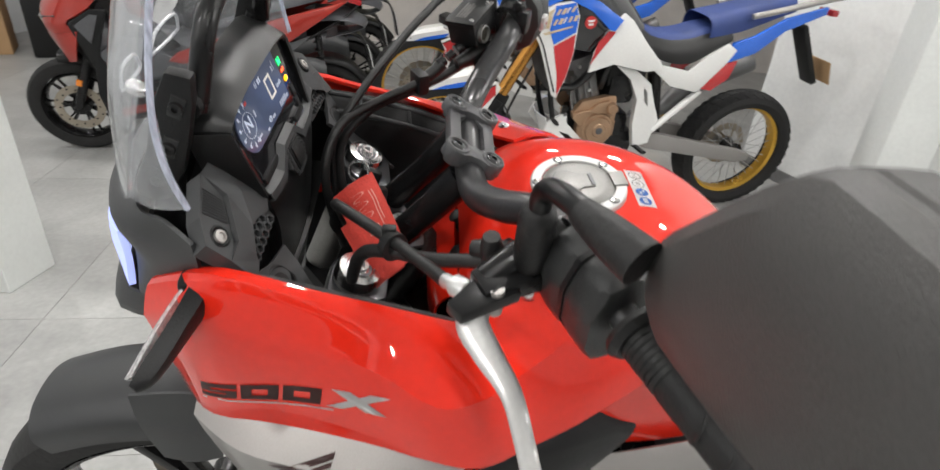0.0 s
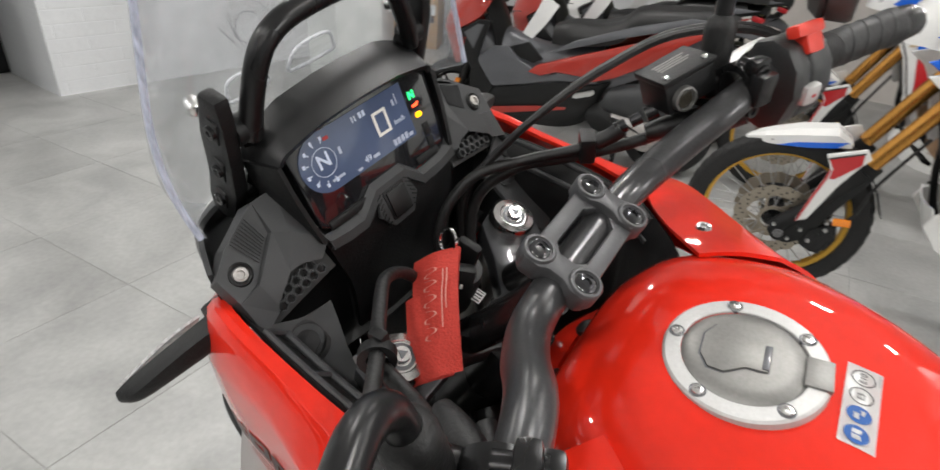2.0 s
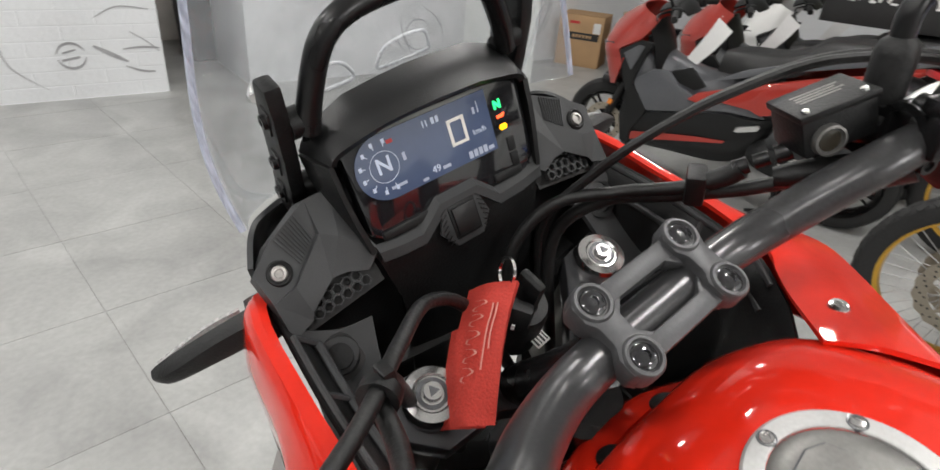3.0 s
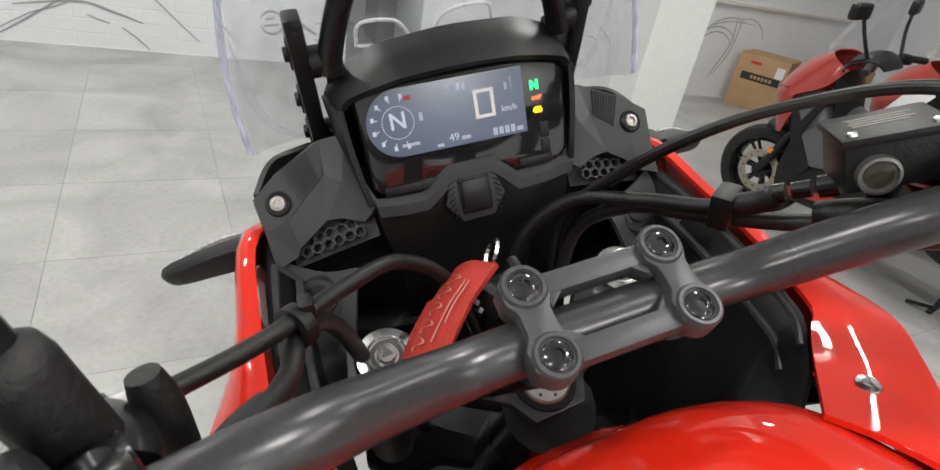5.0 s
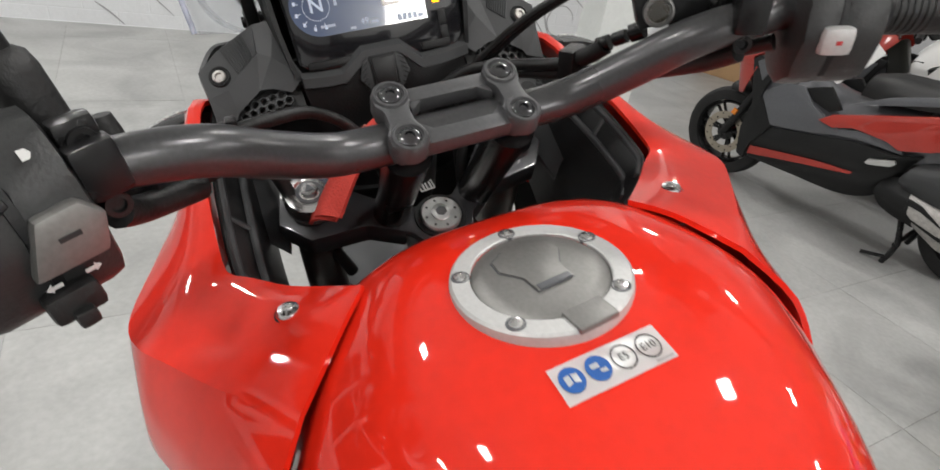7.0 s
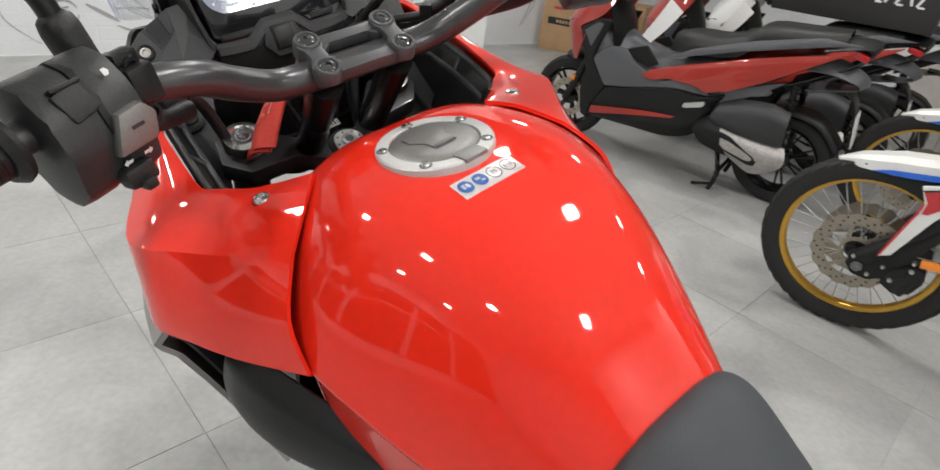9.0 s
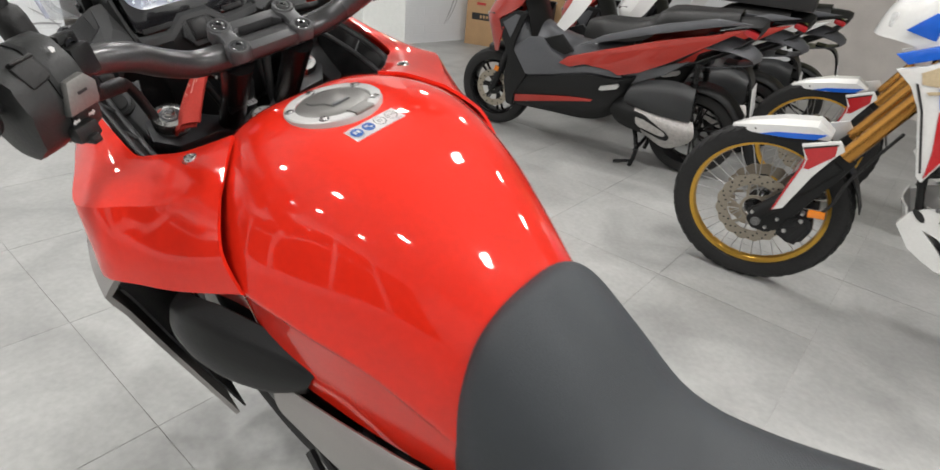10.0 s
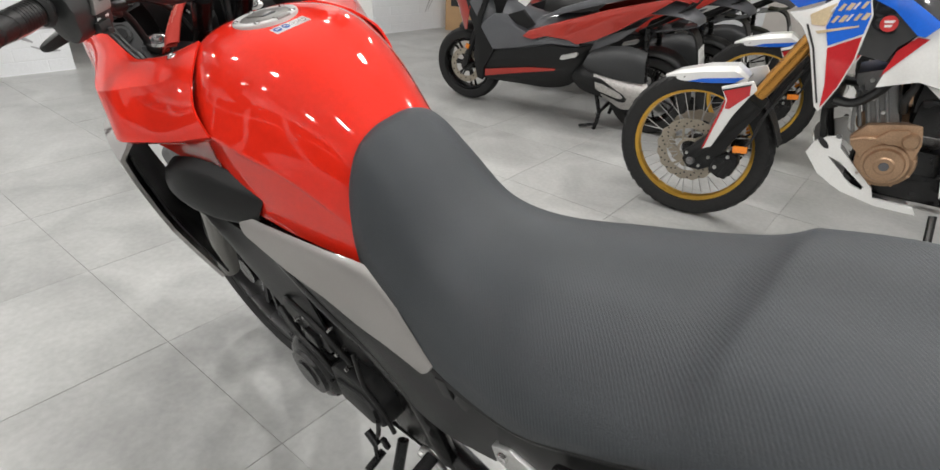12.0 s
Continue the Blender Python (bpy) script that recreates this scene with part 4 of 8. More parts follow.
F2 = DASH @ pose(0, 0.0118, 0.0036)
part("gear_letter", letters("N", 0.0165, F2 @ pose(-0.0505, 0.0012, 0), 0.0002, 0.0, 0.0003), lcd_glow, lcd)
for k, (w, h) in enumerate(((0.0155, 0.0024), (0.0155, 0.0024), (0.0026, 0.0205), (0.0026, 0.0205))):
    part("digit_bar", block(w, h, 0.0003, F2 @ pose(0.0148 + (0, 0, -0.0065, 0.0065)[k], 0.0025 + (0.0092, -0.0092, 0, 0)[k], 0)), lcd_pale, lcd)
part("unit_word", letters("km/h", 0.0062, F2 @ pose(0.0335, -0.0042, 0), 0.0002), lcd_glow, lcd)
part("trip_word", letters("49", 0.0078, F2 @ pose(-0.0115, -0.0178, 0), 0.0002), lcd_glow, lcd)
part("gear_ring", lathe([(0.0113, 0.0), (0.0117, 0.0), (0.0117, 0.0003), (0.0113, 0.0003)], 40, F2 @ pose(-0.0505, 0.0005, 0), True), lcd_glow, lcd)
part("scale_red", block(0.005, 0.0028, 0.0003, F2 @ pose(-0.041, 0.0165, 0)), ink_red, lcd)
for k in range(4):
    part("clock_bar", block(0.0009 if k < 2 else 0.0026, 0.0048, 0.0003, F2 @ pose(-0.012 + (0, 0.003, 0.0085, 0.0125)[k], 0.0175, 0)), lcd_glow, lcd)
for k in range(8):
    a = radians(75 + 30 * k)
    c = F2 @ pose(-0.0505 + 0.0185 * math.cos(a), 0.0005 + 0.0185 * math.sin(a), 0)
    part("scale_mark", joined(block(0.0024, 0.0032, 0.0003, c), block(0.0022, 0.0007, 0.0003, c @ pose(-0.0034 * math.cos(a) * 0.8, -0.0034 * math.sin(a) * 0.8, 0, 0, 0, math.degrees(a)))), lcd_glow, lcd)
for x0, y0, w, h in ((0.0205, -0.0196, 0.0035, 0.0056), (0.0252, -0.0196, 0.0035, 0.0056), (0.0299, -0.0196, 0.0035, 0.0056), (0.0346, -0.0196, 0.0035, 0.0056), (0.0402, -0.0207, 0.005, 0.003), (-0.0025, -0.0192, 0.007, 0.0026), (-0.044, -0.0165, 0.013, 0.0022), (-0.0225, -0.0215, 0.005, 0.0022), (0.0325, 0.0118, 0.0022, 0.0052), (0.0365, 0.0135, 0.0009, 0.009), (-0.0335, 0.002, 0.0026, 0.006)):
    part("readout", block(w, h, 0.0003, F2 @ pose(x0, y0, 0)), lcd_dim, lcd)
part("neutral_lamp", letters("N", 0.0088, DASH @ pose(0.0552, 0.0201, 0.0026), 0.0002, 0.0, 0.0006), green_led, dash, "green neutral lamp")
part("oil_lamp", joined(block(0.0066, 0.0026, 0.0006, DASH @ pose(0.0558, 0.0106, 0.0024), 0.0008), block(0.0024, 0.0014, 0.0006, DASH @ pose(0.0590, 0.0118, 0.0024))), red_led, dash, "red oil lamp")
part("engine_lamp", joined(block(0.0056, 0.0046, 0.0006, DASH @ pose(0.0564, 0.0017, 0.0024), 0.0012), block(0.0074, 0.0022, 0.0006, DASH @ pose(0.0564, 0.0015, 0.0024), 0.0008)), yellow_led, dash, "amber engine lamp")
for k in range(2):
    part("panel_button", block(0.007, 0.012, 0.002, DASH @ pose(0.06, -0.014 - 0.013 * k, 0.002), 0.001), black_plastic, dash)
for x0, w in ((-0.047, 0.045), (0.05, 0.028)):
    part("mode_button", block(w, 0.007, 0.004, DASH @ pose(x0, -0.036, 0.002), 0.0015), black_plastic, dash)

# everything of the cockpit sits a little askew with the steering
ASKEW = Matrix.Translation((0.331, 0.143, 1.178)) @ Matrix.Rotation(radians(-3.4), 4, "Z") @ Matrix.Rotation(radians(-1.8), 4, "X") @ Matrix.Translation((-0.331, -0.143, -1.178))


def front(name, bm, m, parent, label="", angle=38):
    bm.transform(ASKEW)
    return part(name, bm, m, parent, label, angle)


# visor over the instruments
HOOD = [[(0.364, 0.093, 1.242), (0.362, 0.082, 1.257), (0.359, 0.052, 1.272), (0.358, 0.0, 1.2765), (0.359, -0.054, 1.274), (0.362, -0.084, 1.262), (0.364, -0.093, 1.242)],
        [(0.342, 0.091, 1.245), (0.341, 0.081, 1.255), (0.339, 0.047, 1.2665), (0.338, 0.0, 1.270), (0.339, -0.047, 1.268), (0.341, -0.081, 1.258), (0.342, -0.091, 1.245)],
        [(0.325, 0.086, 1.242), (0.324, 0.078, 1.2495), (0.323, 0.042, 1.2565), (0.322, 0.0, 1.2585), (0.323, -0.042, 1.2565), (0.324, -0.078, 1.2495), (0.325, -0.086, 1.242)]]
front("visor", creased([list(r) for r in zip(*HOOD)], (2, 4), 3, 4, 0.005), visor_black, bike, "black visor over the instruments", 20)
front("dash_back", skin([[(0.352, 0.086, 1.255), (0.35, 0.03, 1.268), (0.35, -0.03, 1.268), (0.352, -0.086, 1.255)], [(0.372, 0.084, 1.215), (0.378, 0.03, 1.215), (0.378, -0.03, 1.215), (0.372, -0.084, 1.215)], [(0.385, 0.082, 1.17), (0.395, 0.03, 1.17), (0.395, -0.03, 1.17), (0.385, -0.082, 1.17)]], 4, 3, 0.004), black_plastic, bike)
for s in (1, -1):
    front("visor_cheek", flip(skin([[(0.360, 0.091, 1.243), (0.342, 0.0895, 1.244), (0.326, 0.0845, 1.242)], [(0.356, 0.088, 1.21), (0.338, 0.0865, 1.21), (0.318, 0.083, 1.21)], [(0.35, 0.08, 1.176), (0.33, 0.08, 1.174), (0.309, 0.078, 1.172)]], 3, 3, 0.004), s), black_plastic, bike)


# cockpit side covers with screw, ribs and vent
def cockpit(s):
    out = Vector((-0.79, 0.12, 0.60))
    at = {"top_out": ((0.350, 0.105, 1.2137), 0), "top_in": ((0.349, 0.086, 1.2145), 0.002), "mid": ((0.3414, 0.141, 1.199), 0), "tip": ((0.333, 0.160, 1.1866), 0), "tip_low": ((0.3185, 0.157, 1.167), 0.001),
          "low": ((0.301, 0.1565, 1.1435), 0), "hollow_in": ((0.3346, 0.109, 1.193), -0.001), "hollow_low": ((0.3204, 0.139, 1.171), -0.001), "ridge_in": ((0.3346, 0.107, 1.192), 0.004), "ridge_low": ((0.3200, 0.1385, 1.170), 0.0045),
          "apex": ((0.329, 0.096, 1.1866), 0.006), "rim_a": ((0.331, 0.083, 1.1905), 0.004), "rim_b": ((0.3145, 0.0735, 1.170), 0.003), "vent_a": ((0.3069, 0.1364, 1.1534), 0.001), "vent_b": ((0.3149, 0.1137, 1.1662), 0.002), "vent_c": ((0.3138, 0.1023, 1.1657), 0.002),
          "vent_d": ((0.3093, 0.0875, 1.161), 0.001), "vent_e": ((0.304, 0.139, 1.1493), 0), "side_out": ((0.356, 0.112, 1.2105), -0.006), "side_mid": ((0.347, 0.146, 1.195), -0.007), "side_tip": ((0.338, 0.163, 1.180), -0.008), "side_low": ((0.322, 0.160, 1.161), -0.007), "side_end": ((0.304, 0.159, 1.139), -0.006)}
    spot = {k: Vector(p) + out * d for k, (p, d) in at.items()}
    cover = front("cockpit_cover", flip(faceted(spot, ("top_out mid tip tip_low hollow_low hollow_in", "hollow_in hollow_low ridge_low ridge_in", "hollow_low tip_low ridge_low", "top_out hollow_in ridge_in",
                                                "top_out ridge_in apex top_in", "ridge_in ridge_low vent_a vent_b apex", "apex vent_b vent_c", "ridge_low tip_low low vent_e vent_a", "top_in apex rim_a", "apex vent_c vent_d rim_b rim_a",
                                                "top_out side_out side_mid mid", "mid side_mid side_tip tip", "tip side_tip side_low tip_low", "tip_low side_low side_end low")), s), cover_grey, bike, "charcoal faceted plastic cockpit cover", 8)
    screw_at = frame_of((0.3285, 0.1440, 1.1815), (0, 1, 0), out)
    front("screw", flip(lathe([(0.0, 0.0005), (0.0028, 0.0005), (0.0033, 0.0024), (0.0052, 0.002), (0.006, 0.0), (0.006, -0.003)], 18, screw_at), s), worn_alloy, cover)
    front("screw_cup", flip(lathe([(0.006, 0.0), (0.0082, 0.0012), (0.0095, 0.0), (0.0095, -0.003)], 20, screw_at), s), black_plastic, cover)
    for k in range(9):
        f = 0.12 + 0.76 * k / 8
        a = spot["top_out"].lerp(spot["mid"], 0.25 + 0.72 * f)
        b = spot["hollow_in"].lerp(spot["hollow_low"], 0.05 + 0.62 * f)
        lift = out * 0.0006
        front("rib", flip(tube([a.lerp(b, 0.06) + lift, a.lerp(b, 0.92) + lift], 0.0009, 6, 1), s), cover_grey, cover)
    lattice = frame_of((0.3085, 0.113, 1.1565), Vector((0.3045, 0.092, 1.1575)) - Vector((0.3045, 0.136, 1.1505)), out)
    # Black sheet behind the lattice, in place of the vent's own shade.
    front("vent_shade", flip(plate([(-0.034, -0.012), (0.032, -0.012), (0.034, 0.010), (0.004, 0.013), (-0.030, 0.004)], 0.002, lattice @ pose(0, 0, -0.011)), s), ink_black, cover, "black sheet for the shade in the vent opening")
    for j in range(2):
        for k in range(6 - j):
            front("vent_hole", flip(lathe([(0.0034, 0.0008), (0.0046, 0.0008), (0.0046, -0.004), (0.0034, -0.004)], 6, lattice @ pose(-0.021 + 0.0082 * k + 0.0041 * j, -0.0042 + 0.0070 * j, -0.002 - 0.001 * j) @ pose(0, 0, 0, 0, 0, 30), True), s), grey_plastic, cover)
    side = [[(0.311, 0.150, 1.142), (0.304, 0.125, 1.130), (0.298, 0.100, 1.13)], [(0.303, 0.154, 1.128), (0.296, 0.128, 1.118), (0.286, 0.106, 1.115)], [(0.29, 0.156, 1.095), (0.28, 0.132, 1.09), (0.268, 0.115, 1.085)], [(0.25, 0.158, 1.06), (0.24, 0.142, 1.055), (0.225, 0.128, 1.05)]]
    deck = front("inner_cover", flip(skin(side, 4, 3, 0.004), s), cover_grey, bike, "charcoal inner cover with a round blank")
    front("round_blank", flip(lathe([(0.0, 0.003), (0.0095, 0.003), (0.0105, 0.001), (0.0135, 0.001), (0.0145, 0.004), (0.0185, 0.003), (0.0195, -0.003)], 32, frame_of((0.293, 0.134, 1.1165), (0, 1, 0), (-0.78, 0.05, 0.62))), s), black_plastic, deck)
    return cover


both_sides(cockpit)
# rim below the instruments, running from cover to cover
rim_low = [(0.3115, 0.0765, 1.1695), (0.3095, 0.058, 1.168), (0.3095, 0.040, 1.1675), (0.3125, 0.019, 1.1825), (0.3125, -0.016, 1.1825), (0.3095, -0.034, 1.166), (0.3095, -0.058, 1.167), (0.3115, -0.080, 1.1695)]
front("dash_rim", grid_mesh([[(x + 0.004, y, z + 0.003) for x, y, z in rim_low], [(x - 0.003, y, z + 0.0005) for x, y, z in rim_low], [(x - 0.0045, y * 0.99, z - 0.0055) for x, y, z in rim_low], [(x + 0.004, y * 0.98, z - 0.009) for x, y, z in rim_low]], 0.002), cover_grey, bike, "charcoal rim below the instruments", 15)
front("lower_dash", skin([[(0.316, 0.078, 1.168), (0.313, 0.05, 1.165), (0.314, 0.0, 1.176), (0.313, -0.05, 1.165), (0.316, -0.078, 1.168)],
                         [(0.312, 0.074, 1.145), (0.308, 0.04, 1.14), (0.309, 0.0, 1.14), (0.308, -0.04, 1.14), (0.312, -0.074, 1.145)],
                         [(0.315, 0.066, 1.10), (0.312, 0.04, 1.09), (0.312, 0.0, 1.088), (0.312, -0.04, 1.09), (0.315, -0.066, 1.10)],
                         [(0.33, 0.07, 1.0), (0.33, 0.03, 0.98), (0.33, 0, 0.98), (0.33, -0.03, 0.98), (0.33, -0.07, 1.0)]], 4, 4, 0.004), black_plastic, bike, "black lower dashboard")
for s in (1, -1):
    front("dash_wing", flip(skin([[(0.318, 0.068, 1.160), (0.322, 0.105, 1.158), (0.326, 0.150, 1.15)], [(0.325, 0.064, 1.10), (0.330, 0.105, 1.10), (0.335, 0.150, 1.10)], [(0.335, 0.066, 1.0), (0.338, 0.105, 1.0), (0.34, 0.150, 1.0)]], 3, 3, 0.003), s), black_plastic, bike)
SOCKET = frame_of((0.3065, 0.003, 1.1635), (0, -1, 0), (-0.95, 0, 0.30))
shield = [(-0.0235, -0.0035), (-0.0165, 0.0175), (0.0165, 0.0175), (0.0235, -0.0035), (0.0125, -0.0185), (-0.0125, -0.0185)]
badge = front("socket_plate", plate(shield, 0.004, SOCKET, 0.001), cover_grey, bike, "ribbed charcoal socket plate")
front("socket_frame", plate([(x * 0.62, y * 0.86 + 0.001) for x, y in ((-0.0195, -0.0165), (-0.0205, 0.0165), (0.0205, 0.0165), (0.0195, -0.0165))], 0.0052, SOCKET, 0.0012), black_plastic, badge)
front("socket_cap", block(0.0205, 0.0235, 0.003, SOCKET @ pose(0, 0.001, 0.0055), 0.0012), visor_black, badge)
for k in range(7):
    for s in (1, -1):
        front("rib", block(0.0070 - 0.0003 * k, 0.0009, 0.0010, SOCKET @ pose(s * (0.0168 + 0.0006 * min(k, 4) - 0.0012 * max(k - 4, 0)), 0.013 - 0.0044 * k, 0.0042) @ pose(0, 0, 0, 0, 0, -35 * s)), black_plastic, badge)
front("cockpit_floor", skin([[(0.31, 0.12, 1.06), (0.31, 0, 1.04), (0.31, -0.12, 1.06)], [(0.40, 0.12, 1.08), (0.42, 0, 1.08), (0.40, -0.12, 1.08)], [(0.41, 0.10, 1.15), (0.43, 0, 1.16), (0.41, -0.1, 1.15)]], 4, 4, 0.004), black_plastic, bike)

# nose, headlamp, windscreen and its hoop
NOSE = [[(0.345, 0.160, 1.185), (0.37, 0.146, 1.196), (0.40, 0.125, 1.19), (0.425, 0.07, 1.185), (0.435, 0.0, 1.185)],
        [(0.345, 0.160, 1.165), (0.38, 0.148, 1.165), (0.425, 0.125, 1.168), (0.455, 0.07, 1.168), (0.47, 0.0, 1.168)],
        [(0.352, 0.156, 1.135), (0.385, 0.145, 1.12), (0.418, 0.124, 1.13), (0.448, 0.07, 1.14), (0.46, 0.0, 1.14)],
        [(0.37, 0.150, 1.10), (0.41, 0.138, 1.09), (0.438, 0.118, 1.075), (0.455, 0.07, 1.07), (0.465, 0.0, 1.07)]]
for s in (1, -1):
    front("nose_cowl", flip(skin(NOSE, 4, 4, 0.004), s), grey_plastic, bike, "charcoal nose cowl", 25)
    front("headlamp", flip(skin([[(0.434, 0.1165, 1.150), (0.446, 0.103, 1.154), (0.456, 0.075, 1.156)], [(0.434, 0.1215, 1.12), (0.455, 0.10, 1.122), (0.468, 0.07, 1.124)],
                                [(0.445, 0.119, 1.08), (0.462, 0.095, 1.08), (0.470, 0.07, 1.082)]], 4, 4, 0.006), s), headlamp_glow, bike, "bluish lit headlamp")
    front("beak", flip(skin([[(0.40, 0.122, 1.07), (0.455, 0.11, 1.065), (0.475, 0.05, 1.07), (0.48, 0.0, 1.07)], [(0.41, 0.12, 1.03), (0.475, 0.108, 1.03), (0.50, 0.055, 1.035), (0.51, 0.0, 1.035)], [(0.40, 0.1, 1.0), (0.46, 0.08, 1.0), (0.49, 0.05, 1.01), (0.50, 0.0, 1.01)]], 3, 3, 0.004), s), grey_plastic, bike, "charcoal beak below the headlamp")

GLASS = [[(0.412, 0.114, 1.19), (0.432, 0.075, 1.19), (0.44, 0.0, 1.193), (0.432, -0.075, 1.19), (0.412, -0.114, 1.19)],
         [(0.390, 0.138, 1.215), (0.418, 0.085, 1.235), (0.430, 0.0, 1.24), (0.418, -0.085, 1.235), (0.390, -0.138, 1.215)],
         [(0.368, 0.145, 1.27), (0.402, 0.088, 1.29), (0.416, 0.0, 1.295), (0.402, -0.088, 1.29), (0.368, -0.145, 1.27)],
         [(0.334, 0.128, 1.37), (0.365, 0.078, 1.39), (0.378, 0.0, 1.395), (0.365, -0.078, 1.39), (0.334, -0.128, 1.37)],
         [(0.300, 0.105, 1.48), (0.325, 0.06, 1.50), (0.332, 0.0, 1.505), (0.325, -0.06, 1.50), (0.300, -0.105, 1.48)]]
screen = front("windscreen", skin(GLASS, 6, 5, 0.0035), screen_clear, bike, "clear plastic windscreen")
screen.visible_shadow = False
for s in (1, -1):
    front("screen_wing", flip(skin([[(0.412, 0.115, 1.192), (0.376, 0.142, 1.205), (0.342, 0.152, 1.216)], [(0.391, 0.138, 1.22), (0.37, 0.148, 1.235), (0.347, 0.152, 1.255)], [(0.369, 0.145, 1.27), (0.358, 0.147, 1.285), (0.346, 0.147, 1.3)]], 4, 4, 0.0035), s), screen_clear, bike, "clear side lug of the windscreen").visible_shadow = False
    front("screen_rim", flip(tube([(0.342, 0.152, 1.217), (0.347, 0.153, 1.255), (0.346, 0.147, 1.3), (0.333, 0.129, 1.37), (0.299, 0.106, 1.48)], 0.0024, 8), s), screen_edge, bike)
    plate_way = Matrix(((1, 0, 0, 0.0), (0, 0, 1, 0.097), (0, 1, 0, 0.0), (0, 0, 0, 1)))
    arm_ob = front("bracket", flip(joined(plate([(0.334, 1.302), (0.352, 1.306), (0.372, 1.272), (0.386, 1.235), (0.404, 1.205), (0.408, 1.19), (0.396, 1.182), (0.380, 1.186), (0.362, 1.215), (0.350, 1.245), (0.338, 1.28)], 0.012, plate_way, 0.003), tube([(0.350, 0.083, 1.270), (0.350, 0.098, 1.270)], 0.011, 14, 1), tube([(0.385, 0.083, 1.205), (0.385, 0.098, 1.205)], 0.010, 14, 1), tube([(0.352, 0.082, 1.268), (0.37, 0.081, 1.225), (0.386, 0.082, 1.198)], 0.007, 8, 2)), s), black_plastic, bike, "black slotted windscreen bracket")
    for x0, z0 in ((0.350, 1.278), (0.3655, 1.241), (0.384, 1.208)):
        # Solid black bar on the face, for the shade inside a slot.
        front("slot", flip(block(0.011, 0.002, 0.020, pose(x0, 0.1095, z0, 0, -26, 0), 0.0009), s), ink_black, arm_ob)
        front("bracket_bolt", flip(lathe([(0.0, 0.001), (0.0022, 0.001), (0.0026, 0.0028), (0.005, 0.0028), (0.0055, 0.0), (0.0055, -0.004)], 14, frame_of((x0, 0.1105, z0), (1, 0, 0), (0, 1, 0))), s), satin_black, arm_ob)
    front("screen_bolt", flip(lathe([(0.0, 0.004), (0.0035, 0.0035), (0.0058, 0.0), (0.0058, -0.012)], 18, frame_of((0.372, 0.105, 1.287), (0, 0, 1), (-0.9, 0.4, 0))), s), chrome, bike)
for u0, u1, lean in ((0.012, 0.056, -1), (-0.010, -0.060, 1)):
    edge = [(u0, 1.256), (u0 + 0.1 * (u1 - u0), 1.251), (u1 - 0.08 * (u1 - u0), 1.2535), (u1, 1.259), (u1 - 0.12 * (u1 - u0), 1.2725), (u0 + 0.25 * (u1 - u0), 1.2695), (u0, 1.256)]
    front("screen_vent", tube([(0.4245 - 1.4 * y * y - 0.22 * (z - 1.26), y, z) for y, z in edge], 0.0016, 8, 4, False), screen_rim_white, bike, "rounded vent opening in the windscreen")
front("hoop", tube([(0.347, 0.086, 1.262), (0.342, 0.080, 1.285), (0.336, 0.066, 1.316), (0.334, 0.048, 1.330), (0.334, 0.02, 1.335), (0.334, -0.02, 1.335), (0.334, -0.048, 1.330), (0.336, -0.066, 1.316), (0.342, -0.080, 1.285), (0.347, -0.086, 1.262)], 0.0085, 14, 5), satin_black, bike, "black tubular hoop behind the windscreen")

# indicators
for s in (1, -1):
    lens = flip(skin([[(0.352, 0.166, 1.15), (0.36, 0.2, 1.142), (0.374, 0.232, 1.128), (0.38, 0.244, 1.12)], [(0.336, 0.168, 1.148), (0.346, 0.2, 1.14), (0.362, 0.236, 1.124), (0.376, 0.246, 1.116)], [(0.338, 0.168, 1.128), (0.35, 0.2, 1.12), (0.366, 0.234, 1.11), (0.377, 0.244, 1.110)], [(0.358, 0.166, 1.126), (0.366, 0.2, 1.118), (0.378, 0.230, 1.108), (0.383, 0.24, 1.112)]], 4, 3, 0.003), s)
    stalk = part("indicator", lens, black_plastic, bike, "black indicator housing")
    stalk.matrix_basis = pose(0.02, -0.055, -0.012) @ stalk.matrix_basis if s < 0 else stalk.matrix_basis
    part("indicator_lens", flip(skin([[(0.356, 0.174, 1.149), (0.365, 0.2, 1.142), (0.38, 0.238, 1.122)], [(0.364, 0.174, 1.138), (0.373, 0.2, 1.13), (0.386, 0.236, 1.115)], [(0.361, 0.174, 1.127), (0.37, 0.2, 1.119), (0.384, 0.232, 1.109)]], 4, 3, 0.002), s), clear_lens, stalk, "clear indicator lens")
    part("stalk_foot", flip(block(0.028, 0.02, 0.03, pose(0.35, 0.16, 1.136), 0.005), s), black_plastic, stalk)

# ---- controls, cables and running gear of the red motorcycle ----
GRIP_WAY = Vector((-0.424, 0.905, -0.04)).normalized()


def on_bar(d, s):
    """A pose on the bar's outer arm, z along it, d metres outwards of the bend."""
    p = Vector((0.053, 0.235, 1.240)) + GRIP_WAY * d
    m = frame_of(p, (0, 0, 1), GRIP_WAY)
    return m


def mount(bm, s):
    """Puts a control on its side of the bar; the right-hand ones sit a little further in."""
    flip(bm, s)
    if s < 0:
        bm.transform(pose(0.0076, 0.0243, 0.0007))
    return bm


